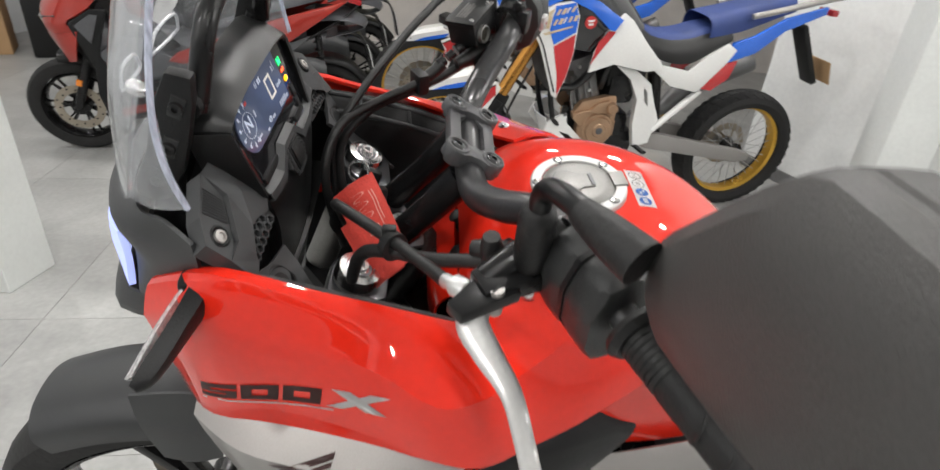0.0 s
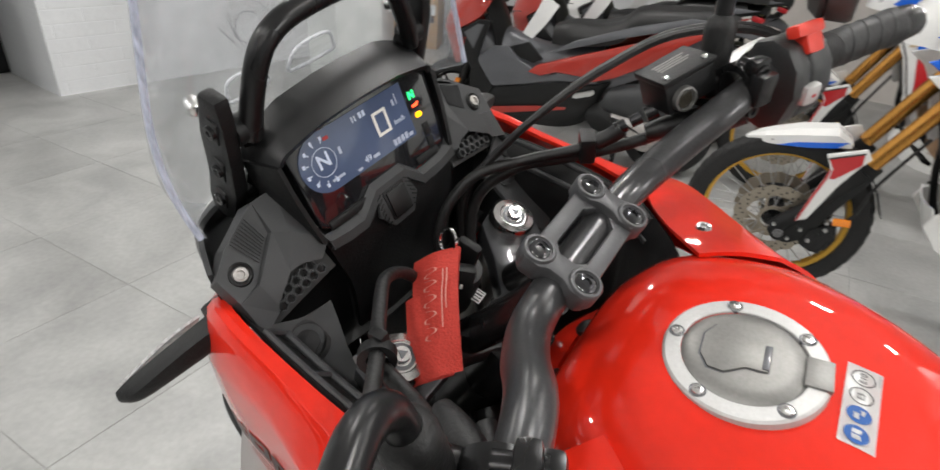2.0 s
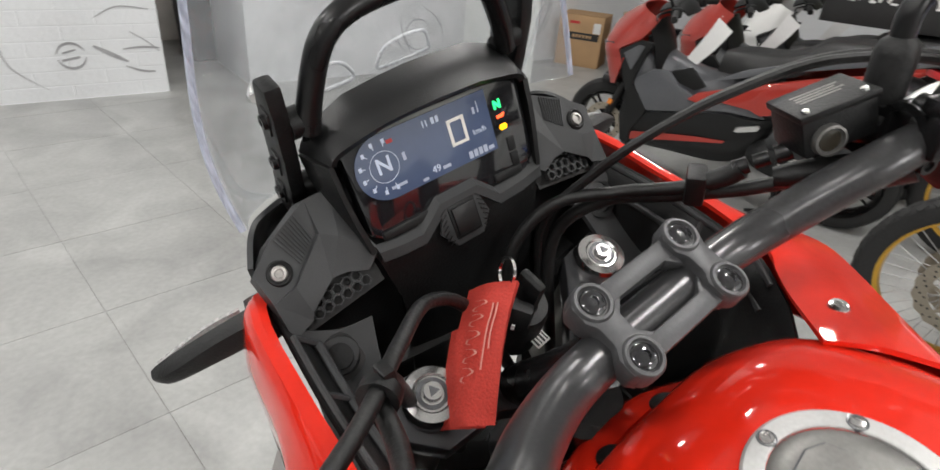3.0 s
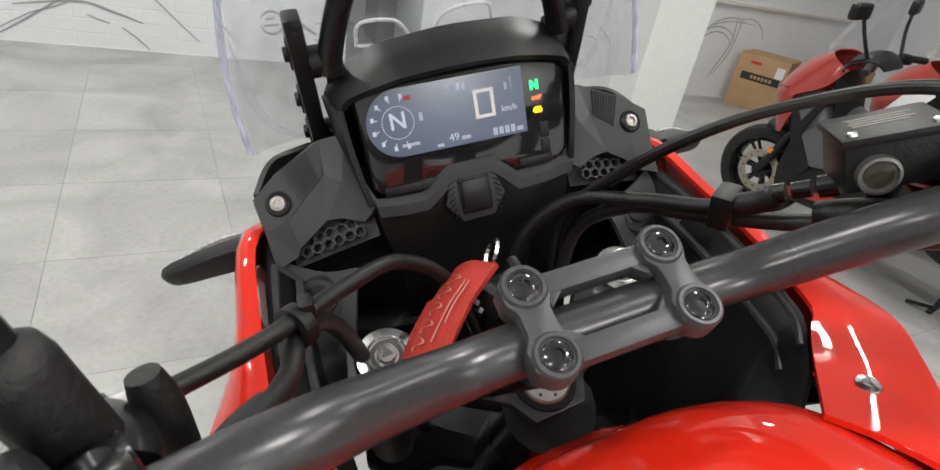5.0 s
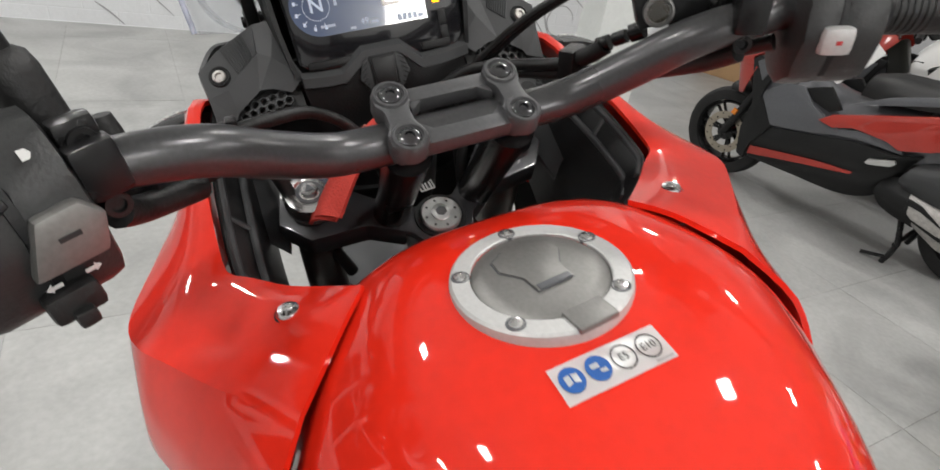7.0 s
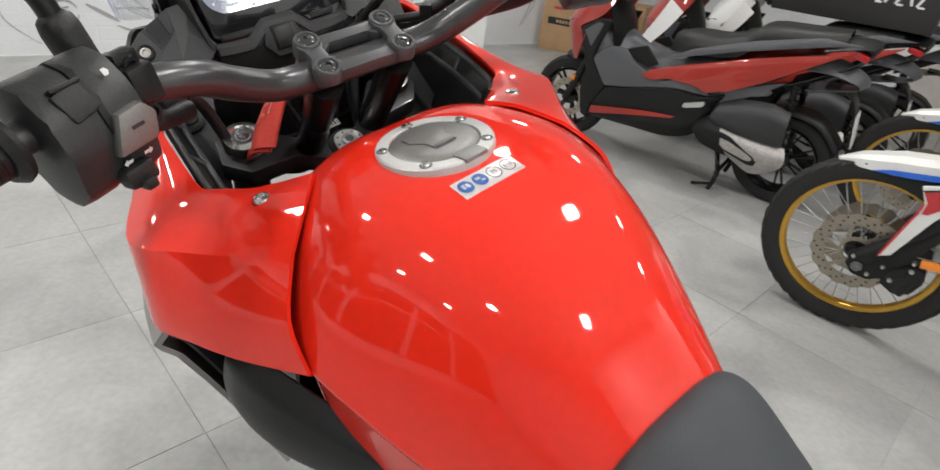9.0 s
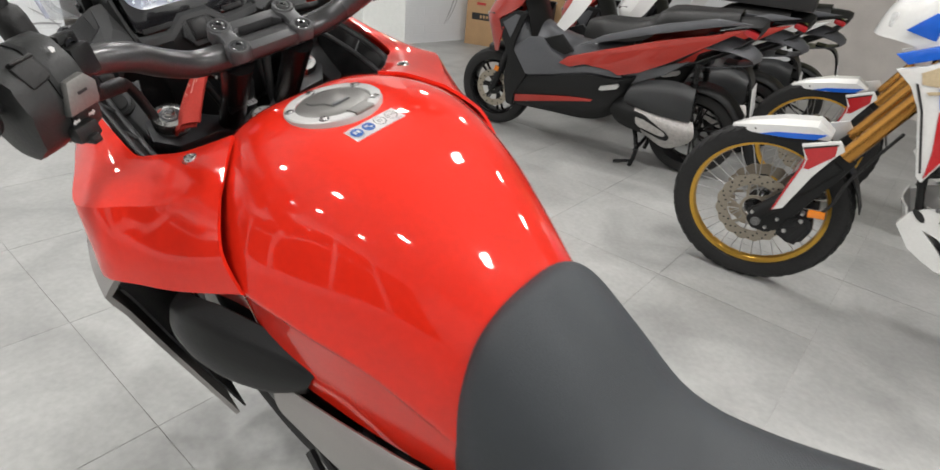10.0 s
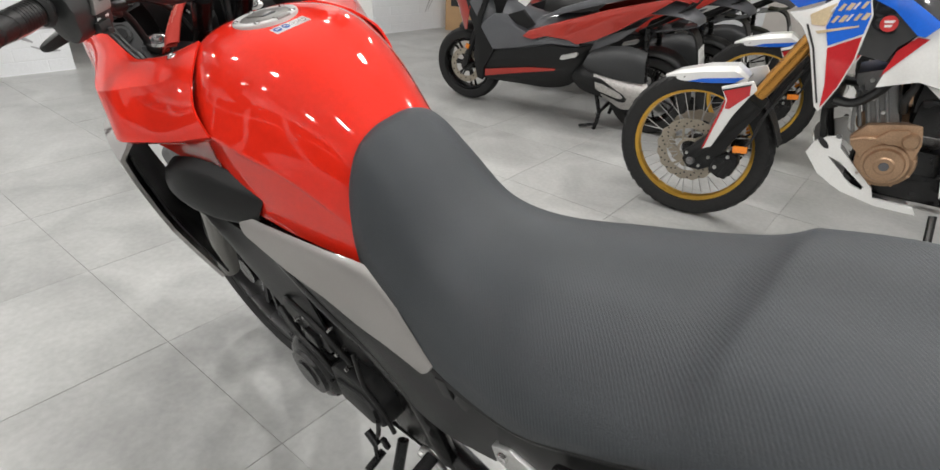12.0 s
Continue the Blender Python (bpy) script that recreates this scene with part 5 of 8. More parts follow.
def controls(s):
    ribs = [(0.0, 0.0), (0.0158, 0.0)]
    for k in range(7):
        z = 0.004 + 0.0042 * k
        ribs += [(0.0164, z), (0.0164, z + 0.0028), (0.0157, z + 0.0031), (0.0157, z + 0.0040)]
    ribs += [(0.0164, 0.036), (0.0164, 0.118), (0.018, 0.121), (0.018, 0.127), (0.0, 0.127)]
    grip = part("grip", mount(lathe(ribs, 24, on_bar(0.05, s)), s), rubber, bike, "black rubber grip with slanted ridges")
    for k in range(4):
        ridge = lathe([(0.0160, -0.0012), (0.0170, -0.0008), (0.0170, 0.0008), (0.0160, 0.0012)], 28, None, True)
        for v in ridge.verts:
            v.co.z += 0.75 * v.co.y
        ridge.transform(on_bar(0.05, s) @ pose(0, 0, 0.054 + 0.021 * k))
        part("grip_ridge", mount(ridge, s), rubber, grip)
    part("grip_flange", mount(lathe([(0.0, 0.0), (0.021, 0.0), (0.0225, 0.004), (0.019, 0.009), (0.0, 0.009)], 24, on_bar(0.044, s)), s), rubber, grip)
    part("bar_end", mount(lathe([(0.0, 0.0), (0.0145, 0.0), (0.0165, 0.012), (0.0155, 0.03), (0.0, 0.032)], 20, on_bar(0.178, s)), s), satin_black, grip)
    # switch housing, its face turned to the rider
    q = on_bar(0.002, s) @ Matrix.Diagonal((1.0, 0.92, 1.08, 1)) if s > 0 else on_bar(0.020, s) @ Matrix.Diagonal((0.88, 0.88, 0.92, 1))
    body = [(0.029, -0.016), (0.033, 0.002), (0.026, 0.02), (0.0, 0.028), (-0.03, 0.024), (-0.05, 0.012), (-0.054, -0.01), (-0.042, -0.028), (-0.012, -0.036), (0.012, -0.031)]
    house = part("switch_housing", mount(joined(plate(body, 0.024, q @ pose(0, 0, -0.026), 0.007), plate([(x * 0.98, y * 0.98) for x, y in body], 0.03, q @ pose(0, 0, -0.001), 0.008)), s), switch_black, bike, "charcoal switch housing")
    part("housing_seam", mount(plate([(x * 0.965, y * 0.965) for x, y in body], 0.004, q @ pose(0, 0, -0.0035), 0.0), s), black_plastic, house)
    face = q @ pose(0, 0, 0, 0, 0, 0)
    if s > 0:
        rocker = block(0.020, 0.011, 0.018, face @ pose(0.013, -0.025, 0.008) @ pose(0, 0, 0, 0, 0, 24) @ pose(0, 0, 0, 0, -10, 0), 0.003)
        part("dip_switch", rocker, rubber, house, "black rocker switch")
        part("rocker_ridge", block(0.003, 0.011, 0.018, face @ pose(0.023, -0.022, 0.008) @ pose(0, 0, 0, 0, 0, 24), 0.0015), rubber, house)
        horn = plate([(-0.018, -0.012), (-0.008, 0.013), (0.008, 0.014), (0.015, 0.004), (0.010, -0.012)], 0.010, face @ Matrix(((0, 1, 0, -0.012), (0, 0, -1, -0.030), (-1, 0, 0, -0.012), (0, 0, 0, 1))), 0.003)
        part("horn_button", horn, cap_grey, house, "grey horn button")
        part("horn_sign", block(0.0022, 0.0008, 0.008, face @ pose(-0.010, -0.0402, -0.012)), ink_black, house)
        part("indicator_switch", joined(block(0.014, 0.014, 0.020, face @ pose(-0.040, -0.032, -0.002), 0.003), block(0.008, 0.016, 0.008, face @ pose(-0.046, -0.036, -0.002), 0.002)), rubber, house, "black indicator switch")
        part("lamp_sign", plate([(-0.002, -0.0022), (0.0008, -0.0022), (0.0022, 0), (0.0008, 0.0022), (-0.002, 0.0022)], 0.0005, frame_of(face @ Vector((0.022, -0.0268, -0.015)), face.to_3x3() @ Vector((0, 0, -1)), face.to_3x3() @ Vector((0.45, -0.9, 0)))), decal_grey, house)
        for dz in (-0.013, 0.001):
            part("arrow_sign", plate([(-0.003, -0.0012), (0.001, -0.0012), (0.001, -0.003), (0.0035, 0), (0.001, 0.003), (0.001, 0.0012), (-0.003, 0.0012)], 0.0005, frame_of(face @ Vector((-0.030, -0.0345, dz)), face.to_3x3() @ Vector((0, 0, 1 if dz > -0.005 else -1)), face.to_3x3() @ Vector((-0.4, -0.9, 0)))), paper, house)
    else:
        part("stop_switch", mount(joined(block(0.024, 0.014, 0.022, face @ pose(0.030, -0.014, 0.004) @ pose(0, 0, 0, 0, 0, 30), 0.004), block(0.012, 0.014, 0.036, face @ pose(0.040, -0.010, 0.0) @ pose(0, 0, 0, 0, 0, 30), 0.004)), s), material("red_switch", (0.75, 0.045, 0.025), 0.4), house, "red stop switch")
        part("start_button", mount(block(0.020, 0.012, 0.022, face @ pose(-0.012, -0.034, -0.004), 0.005), s), ring_grey, house, "pale grey starter button")
        part("start_sign", mount(block(0.003, 0.0006, 0.004, face @ pose(-0.012, -0.0402, -0.004)), s), at_red, house)
    # perch, clamp and lever
    c = on_bar(-0.035, s)
    perch = part("lever_perch", mount(joined(lathe([(0.0125, -0.009), (0.0178, -0.009), (0.0185, 0.0), (0.0178, 0.009), (0.0125, 0.009)], 24, c, True), block(0.018, 0.02, 0.018, c @ pose(0.0, 0.018, 0), 0.003),
                                            block(0.05, 0.026, 0.016, frame_of((0.105, 0.222, 1.222), (0.6, 0.25, -0.35), (0, 0, 1)), 0.004)), s), satin_black, bike, "black lever perch")
    for dx in (0.016, -0.016):
        part("clamp_bolt", mount(lathe([(0.0, 0.006), (0.003, 0.006), (0.0035, 0.008), (0.006, 0.008), (0.0065, 0.0), (0.0065, -0.014)], 14, c @ pose(dx, -0.012, 0) @ pose(0, 0, 0, 90, 0, 0)), s), satin_black, perch)
    part("clamp_cap", mount(joined(block(0.026, 0.014, 0.020, c @ pose(0.004, -0.020, 0.0), 0.004), block(0.012, 0.012, 0.018, c @ pose(0.020, -0.012, 0.0), 0.004)), s), satin_black, perch, "gloss black clamp cap")
    part("perch_arm", mount(tube([(0.080, 0.205, 1.236), (0.10, 0.21, 1.232), (0.122, 0.222, 1.222)], [0.011, 0.012, 0.010], 12, 3), s), satin_black, perch)
    part("switch_plug", mount(tube([(0.085, 0.19, 1.214), (0.108, 0.178, 1.206), (0.126, 0.168, 1.200)], [0.009, 0.010, 0.007], 12, 3), s), rubber, perch)
    part("loom_sleeve", mount(tube([(0.056, 0.198, 1.219), (0.076, 0.190, 1.208), (0.10, 0.165, 1.20)], 0.0075, 10, 3), s), rubber, perch)
    part("pivot_screw", mount(lathe([(0.0, 0.002), (0.0052, 0.002), (0.0058, 0.0005), (0.0058, -0.02)], 18, pose(0.1152, 0.2375, 1.2275)), s), worn_alloy, perch)
    part("lever_bracket", mount(plate([(0.1486, 0.253), (0.139, 0.264), (0.120, 0.254), (0.0986, 0.2427), (0.098, 0.226), (0.1154, 0.221), (0.131, 0.233)], 0.010, pose(0, -0.0055, 1.2165), 0.0015), s), satin_black, perch, "black lever bracket")
    part("clutch_switch", mount(tube([(0.112, 0.200, 1.206), (0.116, 0.2005, 1.228), (0.118, 0.201, 1.243)], [0.008, 0.0088, 0.0062], 16, 3), s), rubber, perch, "black rubber switch cap")
    # Black bar on the screw head, for the shade in its slot.
    part("screw_slot_shade", mount(block(0.0095, 0.0016, 0.0006, pose(0.1152, 0.2375, 1.2297, 0, 0, 50)), s), ink_black, perch)
    lever = [(0.12, 0.232, 1.217), (0.131, 0.25, 1.212), (0.1215, 0.272, 1.206), (0.108, 0.299, 1.202), (0.1025, 0.331, 1.2), (0.097, 0.372, 1.2), (0.078, 0.418, 1.2)]
    part("clutch_lever" if s > 0 else "brake_lever", mount(tube(lever, [0.0085, 0.0112, 0.0098, 0.0072, 0.0062, 0.0062, 0.008], 16, 6, flat=0.5), s), lever_alloy, bike, "bright polished lever")
    # mirror
    part("mirror_boot", mount(lathe([(0.0, -0.01), (0.0105, -0.008), (0.0122, 0.0), (0.0125, 0.042), (0.011, 0.049), (0.0075, 0.052), (0.0, 0.052)], 20, frame_of((0.092, 0.215, 1.236), (0, 1, 0), (0.03, 0.13, 1))), s), rubber, bike, "black rubber mirror boot")
    part("mirror_stalk", mount(tube([(0.0935, 0.2215, 1.285), (0.094, 0.225, 1.301), (0.0915, 0.235, 1.311), (0.085, 0.250, 1.316), (0.070, 0.278, 1.318)], 0.0072, 14, 6), s), satin_black, bike, "black mirror stalk")
    # shell: a rounded trapezium that opens outwards, with a bezel round the glass
    corners = [(-0.092, -0.056), (-0.080, -0.028), (-0.026, 0.046), (-0.005, 0.066), (0.08, 0.078), (0.108, 0.052), (0.104, 0.012), (0.062, -0.030), (0.02, -0.052), (-0.052, -0.084), (-0.08, -0.080)]
    edge = []
    for k in range(len(corners)):
        p, q, r = Vector(corners[k - 1]), Vector(corners[k]), Vector(corners[(k + 1) % len(corners)])
        edge += [q.lerp(p, 0.3), q.lerp(p, 0.1).lerp(q.lerp(r, 0.1), 0.5), q.lerp(r, 0.3)]
    loop = edge + edge[:1]

    def ring_at(g, x):
        return [(x, 0.36 + u * g, 1.352 + v * g) for u, v in loop]

    shell = grid_mesh([ring_at(g, x) for g, x in ((0.0, 0.056), (0.42, 0.054), (0.74, 0.050), (0.94, 0.042), (1.0, 0.034), (1.0, 0.030), (0.975, 0.028))])
    bmesh.ops.remove_doubles(shell, verts=shell.verts, dist=0.0004)
    shade = part("mirror_head", mount(shell, s), mirror_black, bike, "black mirror shell", 24)
    part("bezel", mount(grid_mesh([ring_at(g, x) for g, x in ((0.975, 0.029), (1.01, 0.027), (1.012, 0.012), (0.99, 0.008), (0.955, 0.009), (0.95, 0.016))]), s), mirror_black, shade)
    slant = Matrix(((0, 0, 1, 0.0115), (1, 0, 0, 0.36), (0, 1, 0, 1.352), (0, 0, 0, 1)))
    part("mirror_glass", mount(plate([(u * 0.952, v * 0.952) for u, v in edge], 0.002, slant), s), material("mirror_silver", (0.9, 0.9, 0.9), 0.03, metal=1.0, var=0.0) if s > 0 else bpy.data.materials["mirror_silver"], shade)
    part("mirror_neck", mount(tube([(0.081, 0.260, 1.317), (0.071, 0.277, 1.317), (0.057, 0.298, 1.316)], [0.0085, 0.0115, 0.0135], 16, 3), s), rubber, bike, "black ball joint cover")


controls(1)
controls(-1)

# clutch cable with its adjuster and guide
part("cable_adjuster", joined(lathe([(0.0, 0.0), (0.007, 0.0), (0.0085, 0.003), (0.0085, 0.013), (0.006, 0.015), (0.0055, 0.022), (0.0, 0.022)], 12, frame_of((0.133, 0.226, 1.213), (0, 0, 1), (0.45, -0.55, -0.25))),
                              lathe([(0.0, 0.0), (0.005, 0.0), (0.006, 0.006), (0.0035, 0.012), (0.0, 0.012)], 12, frame_of((0.144, 0.2126, 1.2065), (0, 0, 1), (0.45, -0.55, -0.25)))), alloy, bike, "bright knurled cable adjuster")
part("clutch_cable", tube([(0.148, 0.208, 1.204), (0.168, 0.178, 1.195), (0.188, 0.152, 1.188), (0.215, 0.12, 1.18), (0.245, 0.08, 1.165), (0.25, 0.045, 1.13), (0.235, 0.02, 1.05)], 0.0052, 10, 6), rubber, bike, "black clutch cable")
part("wiring_loom", tube([(0.07, 0.2, 1.222), (0.115, 0.18, 1.198), (0.16, 0.16, 1.178), (0.193, 0.15, 1.176), (0.22, 0.13, 1.15), (0.235, 0.11, 1.08), (0.24, 0.08, 1.0)], 0.006, 10, 6), rubber, bike, "black sleeved wiring")
part("cable_guide", joined(lathe([(0.007, -0.004), (0.0125, -0.004), (0.0125, 0.004), (0.007, 0.004)], 16, frame_of((0.19, 0.1505, 1.183), (0, 0, 1), (0.5, -0.6, -0.1)), True), block(0.012, 0.008, 0.014, pose(0.193, 0.143, 1.19), 0.002)), black_plastic, bike)

# brake master cylinder, hoses and throttle cables
RES = frame_of((0.118, -0.158, 1.2435), (-0.55, -0.83, 0.0), (0.26, 0.14, 1)) @ Matrix.Diagonal((0.76, 0.78, 0.86, 1))
tub = part("brake_reservoir", joined(block(0.062, 0.046, 0.03, RES, 0.003, 2, 1.0), block(0.066, 0.05, 0.006, RES @ pose(0, 0, 0.017), 0.002)), black_plastic, bike, "black brake fluid reservoir")
part("sight_glass", lathe([(0.0, 0.001), (0.0080, 0.001), (0.0085, 0.0035), (0.0100, 0.0032), (0.0106, -0.002)], 24, frame_of(RES @ Vector((-0.012, -0.0245, -0.004)), (0, 0, 1), RES.to_3x3() @ Vector((0, -1, 0)))), cap_grey, tub, "round sight glass")
part("glass_centre", lathe([(0.0, 0.0020), (0.0070, 0.0016), (0.0076, -0.002)], 20, frame_of(RES @ Vector((-0.012, -0.0247, -0.004)), (0, 0, 1), RES.to_3x3() @ Vector((0, -1, 0)))), material("fluid_window", (0.035, 0.03, 0.02), 0.15, coat=1.0), tub)
for k in range(4):
    part("warning_print", block(0.040 - 0.006 * (k % 2), 0.0018, 0.0003, RES @ pose(-0.002 * (k % 2), 0.011 - 0.0045 * k, 0.0202)), cap_grey, tub)
for x0 in (-0.024, 0.024):
    part("lid_screw", lathe([(0.0, 0.0008), (0.003, 0.0015), (0.0038, 0.0)], 12, RES @ pose(x0, -0.017, 0.0202)), chrome, tub)
part("hose_union", joined(*[lathe([(0.0, 0.0), (r, 0.0), (r, 0.01), (0.0, 0.01)], 10, frame_of((0.128 + 0.010 * k, -0.148 + 0.007 * k, 1.222 - 0.006 * k), (0, 0, 1), (0.7, 0.5, -0.4))) for k, r in enumerate((0.0066, 0.0052, 0.006))]), satin_black, bike, "dark metal hose union")
part("brake_hose", tube([(0.15, -0.131, 1.207), (0.165, -0.123, 1.196), (0.185, -0.112, 1.186), (0.22, -0.09, 1.178), (0.26, -0.055, 1.165), (0.275, -0.02, 1.12), (0.26, -0.01, 1.03)], 0.0052, 10, 6), rubber, bike, "black brake hose")
part("hose_sleeve", tube([(0.15, -0.131, 1.207), (0.158, -0.127, 1.2), (0.168, -0.121, 1.194)], 0.0072, 10, 4), rubber, bike)
part("hose_clip", block(0.014, 0.024, 0.024, pose(0.176, -0.119, 1.189, 0, 0, 30), 0.003), black_plastic, bike)
part("second_loom", tube([(0.06, -0.2, 1.222), (0.11, -0.17, 1.2), (0.15, -0.14, 1.186), (0.19, -0.115, 1.176), (0.235, -0.085, 1.165), (0.265, -0.06, 1.12), (0.25, -0.04, 1.0)], 0.0055, 10, 6), rubber, bike, "black sleeved wiring")
for k, dy in enumerate((0.0, 0.009)):
    part("throttle_cable", tube([(0.035, -0.262, 1.238), (0.085, -0.262 + dy, 1.258), (0.14, -0.215 + dy, 1.262), (0.175, -0.16 + dy, 1.25), (0.205, -0.12 + dy, 1.228), (0.24, -0.088 + dy, 1.19), (0.27, -0.062 + dy, 1.14), (0.27, -0.05, 1.05)], 0.0036, 8, 6), rubber, bike, "thin black throttle cable")

# ignition lock, key and tag
lock = part("ignition_lock", lathe([(0.0, 0.006), (0.009, 0.006), (0.011, 0.01), (0.019, 0.009), (0.021, 0.0), (0.021, -0.04)], 24, RAKE @ pose(0.01, 0, 0.03)), black_plastic, bike, "black ignition lock")
ring = thing("key_ring", BIKE, "black ignition key with a red woven tag hanging from it", "key tag")
part("key_head", block(0.022, 0.009, 0.03, RAKE @ pose(0.01, 0.002, 0.062), 0.004), black_plastic, ring, "black plastic key head")
part("spare_key", block(0.03, 0.014, 0.02, RAKE @ pose(0.005, 0.026, 0.062) @ pose(0, 0, 0, 20, 0, 30), 0.005), black_plastic, ring, "black key head with small pale markings")
for k in range(4):
    part("key_mark", block(0.0025, 0.0008, 0.004, RAKE @ pose(-0.004 + 0.006 * k, 0.0345, 0.064) @ pose(0, 0, 0, 20, 0, 30)), paper, ring)
part("split_ring", lathe([(0.0095, -0.0012), (0.0117, -0.0012), (0.0117, 0.0012), (0.0095, 0.0012)], 28, frame_of((0.232, 0.02, 1.16), (1, 0, 0), (0.3, 0.8, 0.4)), True), chrome, ring)
TAG = [[(0.256, 0.034, 1.134), (0.237, 0.030, 1.151), (0.219, 0.020, 1.158)], [(0.240, 0.058, 1.126), (0.222, 0.054, 1.142), (0.206, 0.044, 1.146)], [(0.222, 0.082, 1.110), (0.206, 0.078, 1.124), (0.192, 0.066, 1.126)], [(0.204, 0.104, 1.090), (0.190, 0.099, 1.102), (0.178, 0.086, 1.103)]]
cloth = part("tag", skin(TAG, 4, 5, 0.004), tag_cloth, ring, "red woven tag with pale print")
part("tag_fold", skin([[(x + 0.006, y + 0.004, z - 0.006) for x, y, z in r] for r in TAG[1:]], 4, 5, 0.003), tag_cloth, ring)


def on_tag(u, v):
    i, g = min(int(v * 3), 2), min(int(u * 2), 1)
    f, h = v * 3 - i, u * 2 - g
    a, b = [Vector(p) for p in TAG[i]], [Vector(p) for p in TAG[i + 1]]
    return a[g].lerp(a[g + 1], h).lerp(b[g].lerp(b[g + 1], h), f) + Vector((-0.0012, 0.0042, 0.0062))


def tag_line(points, wide):
    """A ribbon of print lying on the tag, through (u, v) points."""
    line = spline([(u, v, 0) for u, v in points], 5)
    part("print_stroke", grid_mesh([[on_tag(p.x - wide, p.y) for p in line], [on_tag(p.x + wide, p.y) for p in line]], 0.0003), pale_print, cloth)


for k in range(5):
    v0 = 0.14 + 0.125 * k
    tag_line([(0.30, v0), (0.50, v0 + 0.012), (0.56, v0 + 0.035), (0.46, v0 + 0.055), (0.32, v0 + 0.06), (0.28, v0 + 0.085), (0.40, v0 + 0.10)], 0.022)
for u0, v1 in ((0.70, 0.66), (0.78, 0.52)):
    tag_line([(u0, 0.18), (u0 + 0.012, 0.30), (u0 - 0.01, 0.42), (u0, v1)], 0.014)

# small fittings behind the stem
for y0, x0, z0 in ((0.03, 0.128, 1.062), (-0.03, 0.128, 1.064), (0.055, 0.12, 1.05)):
    part("tank_bolt", lathe([(0.0, 0.004), (0.005, 0.004), (0.009, 0.002), (0.011, -0.004), (0.011, -0.02)], 16, frame_of((x0, y0, z0), (0, 1, 0), (0.6, 0, 0.8))), rubber, bike)
part("tank_flange", skin([[(0.125, 0.075, 1.05), (0.13, 0.03, 1.062), (0.13, -0.03, 1.062), (0.125, -0.075, 1.05)], [(0.150, 0.075, 1.02), (0.158, 0.03, 1.035), (0.158, -0.03, 1.035), (0.150, -0.075, 1.02)], [(0.15, 0.07, 0.97), (0.16, 0.03, 0.98), (0.16, -0.03, 0.98), (0.15, -0.07, 0.97)]], 4, 4, 0.003), red, bike, "red front flange of the tank")
label_plate = part("warning_plate", block(0.010, 0.014, 0.001, RAKE @ pose(-0.014, -0.002, 0.0125)), decal_grey, bike, "small pale label on the yoke")
for k in range(4):
    part("label_bar", block(0.0075, 0.0012 + 0.0008 * (k % 2), 0.0004, RAKE @ pose(-0.014, -0.007 + 0.0033 * k, 0.0131)), ink_black, label_plate)

# engine and lower parts
for s in (1, -1):
    part("lower_shroud", flip(skin([[(0.28, 0.16, 0.85), (0.16, 0.165, 0.81), (0.04, 0.155, 0.79), (-0.06, 0.15, 0.77)], [(0.25, 0.15, 0.72), (0.16, 0.15, 0.68), (0.04, 0.14, 0.66), (-0.06, 0.135, 0.64)], [(0.2, 0.11, 0.52), (0.14, 0.12, 0.50), (0.04, 0.12, 0.48), (-0.06, 0.12, 0.47)]], 4, 3, 0.004), s), black_plastic, bike, "black lower engine shroud")
engine = part("engine", joined(block(0.34, 0.24, 0.30, pose(0.02, 0, 0.62, 0, 12, 0), 0.03), block(0.30, 0.22, 0.26, pose(-0.12, 0, 0.43), 0.03), block(0.14, 0.2, 0.2, pose(0.1, 0, 0.82, 0, 20, 0), 0.02)), satin_black, bike, "black engine")
HUB = frame_of((0.035, 0.150, 0.40), (1, 0, 0), (0, 1, 0))
cover = part("clutch_cover", lathe([(0.0, 0.026), (0.034, 0.026), (0.038, 0.021), (0.058, 0.020), (0.062, 0.012), (0.074, 0.010), (0.084, 0.0), (0.088, -0.012), (0.088, -0.07)], 40, HUB), satin_black, engine, "round black engine cover")
for k in range(8):
    a = 2 * math.pi * (k + 0.3) / 8
    part("cover_bolt", lathe([(0.0, 0.006), (0.005, 0.006), (0.0058, 0.0), (0.0058, -0.01)], 6, HUB @ pose(0.079 * math.cos(a), 0.079 * math.sin(a), 0.0)), satin_black, cover)
lay = Matrix(((1, 0, 0, 0), (0, 0, 1, 0.085), (0, 1, 0, 0), (0, 0, 0, 1)))
part("sprocket_cover", joined(plate([(-0.060, 0.40), (-0.055, 0.475), (-0.085, 0.500), (-0.165, 0.495), (-0.215, 0.470), (-0.225, 0.415), (-0.20, 0.385), (-0.10, 0.37)], 0.070, lay, 0.010),
                              plate([(-0.085, 0.405), (-0.08, 0.46), (-0.155, 0.475), (-0.200, 0.455), (-0.205, 0.41), (-0.18, 0.395)], 0.078, lay, 0.006)), black_plastic, engine, "angular black sprocket cover")
part("starter_cover", joined(plate([(0.045, 0.50), (0.035, 0.555), (-0.015, 0.585), (-0.065, 0.565), (-0.075, 0.52), (-0.03, 0.49)], 0.060, lay, 0.008), plate([(0.0, 0.53), (-0.01, 0.565), (-0.045, 0.56), (-0.05, 0.53)], 0.072, lay, 0.005)), satin_black, engine, "ribbed black casing")
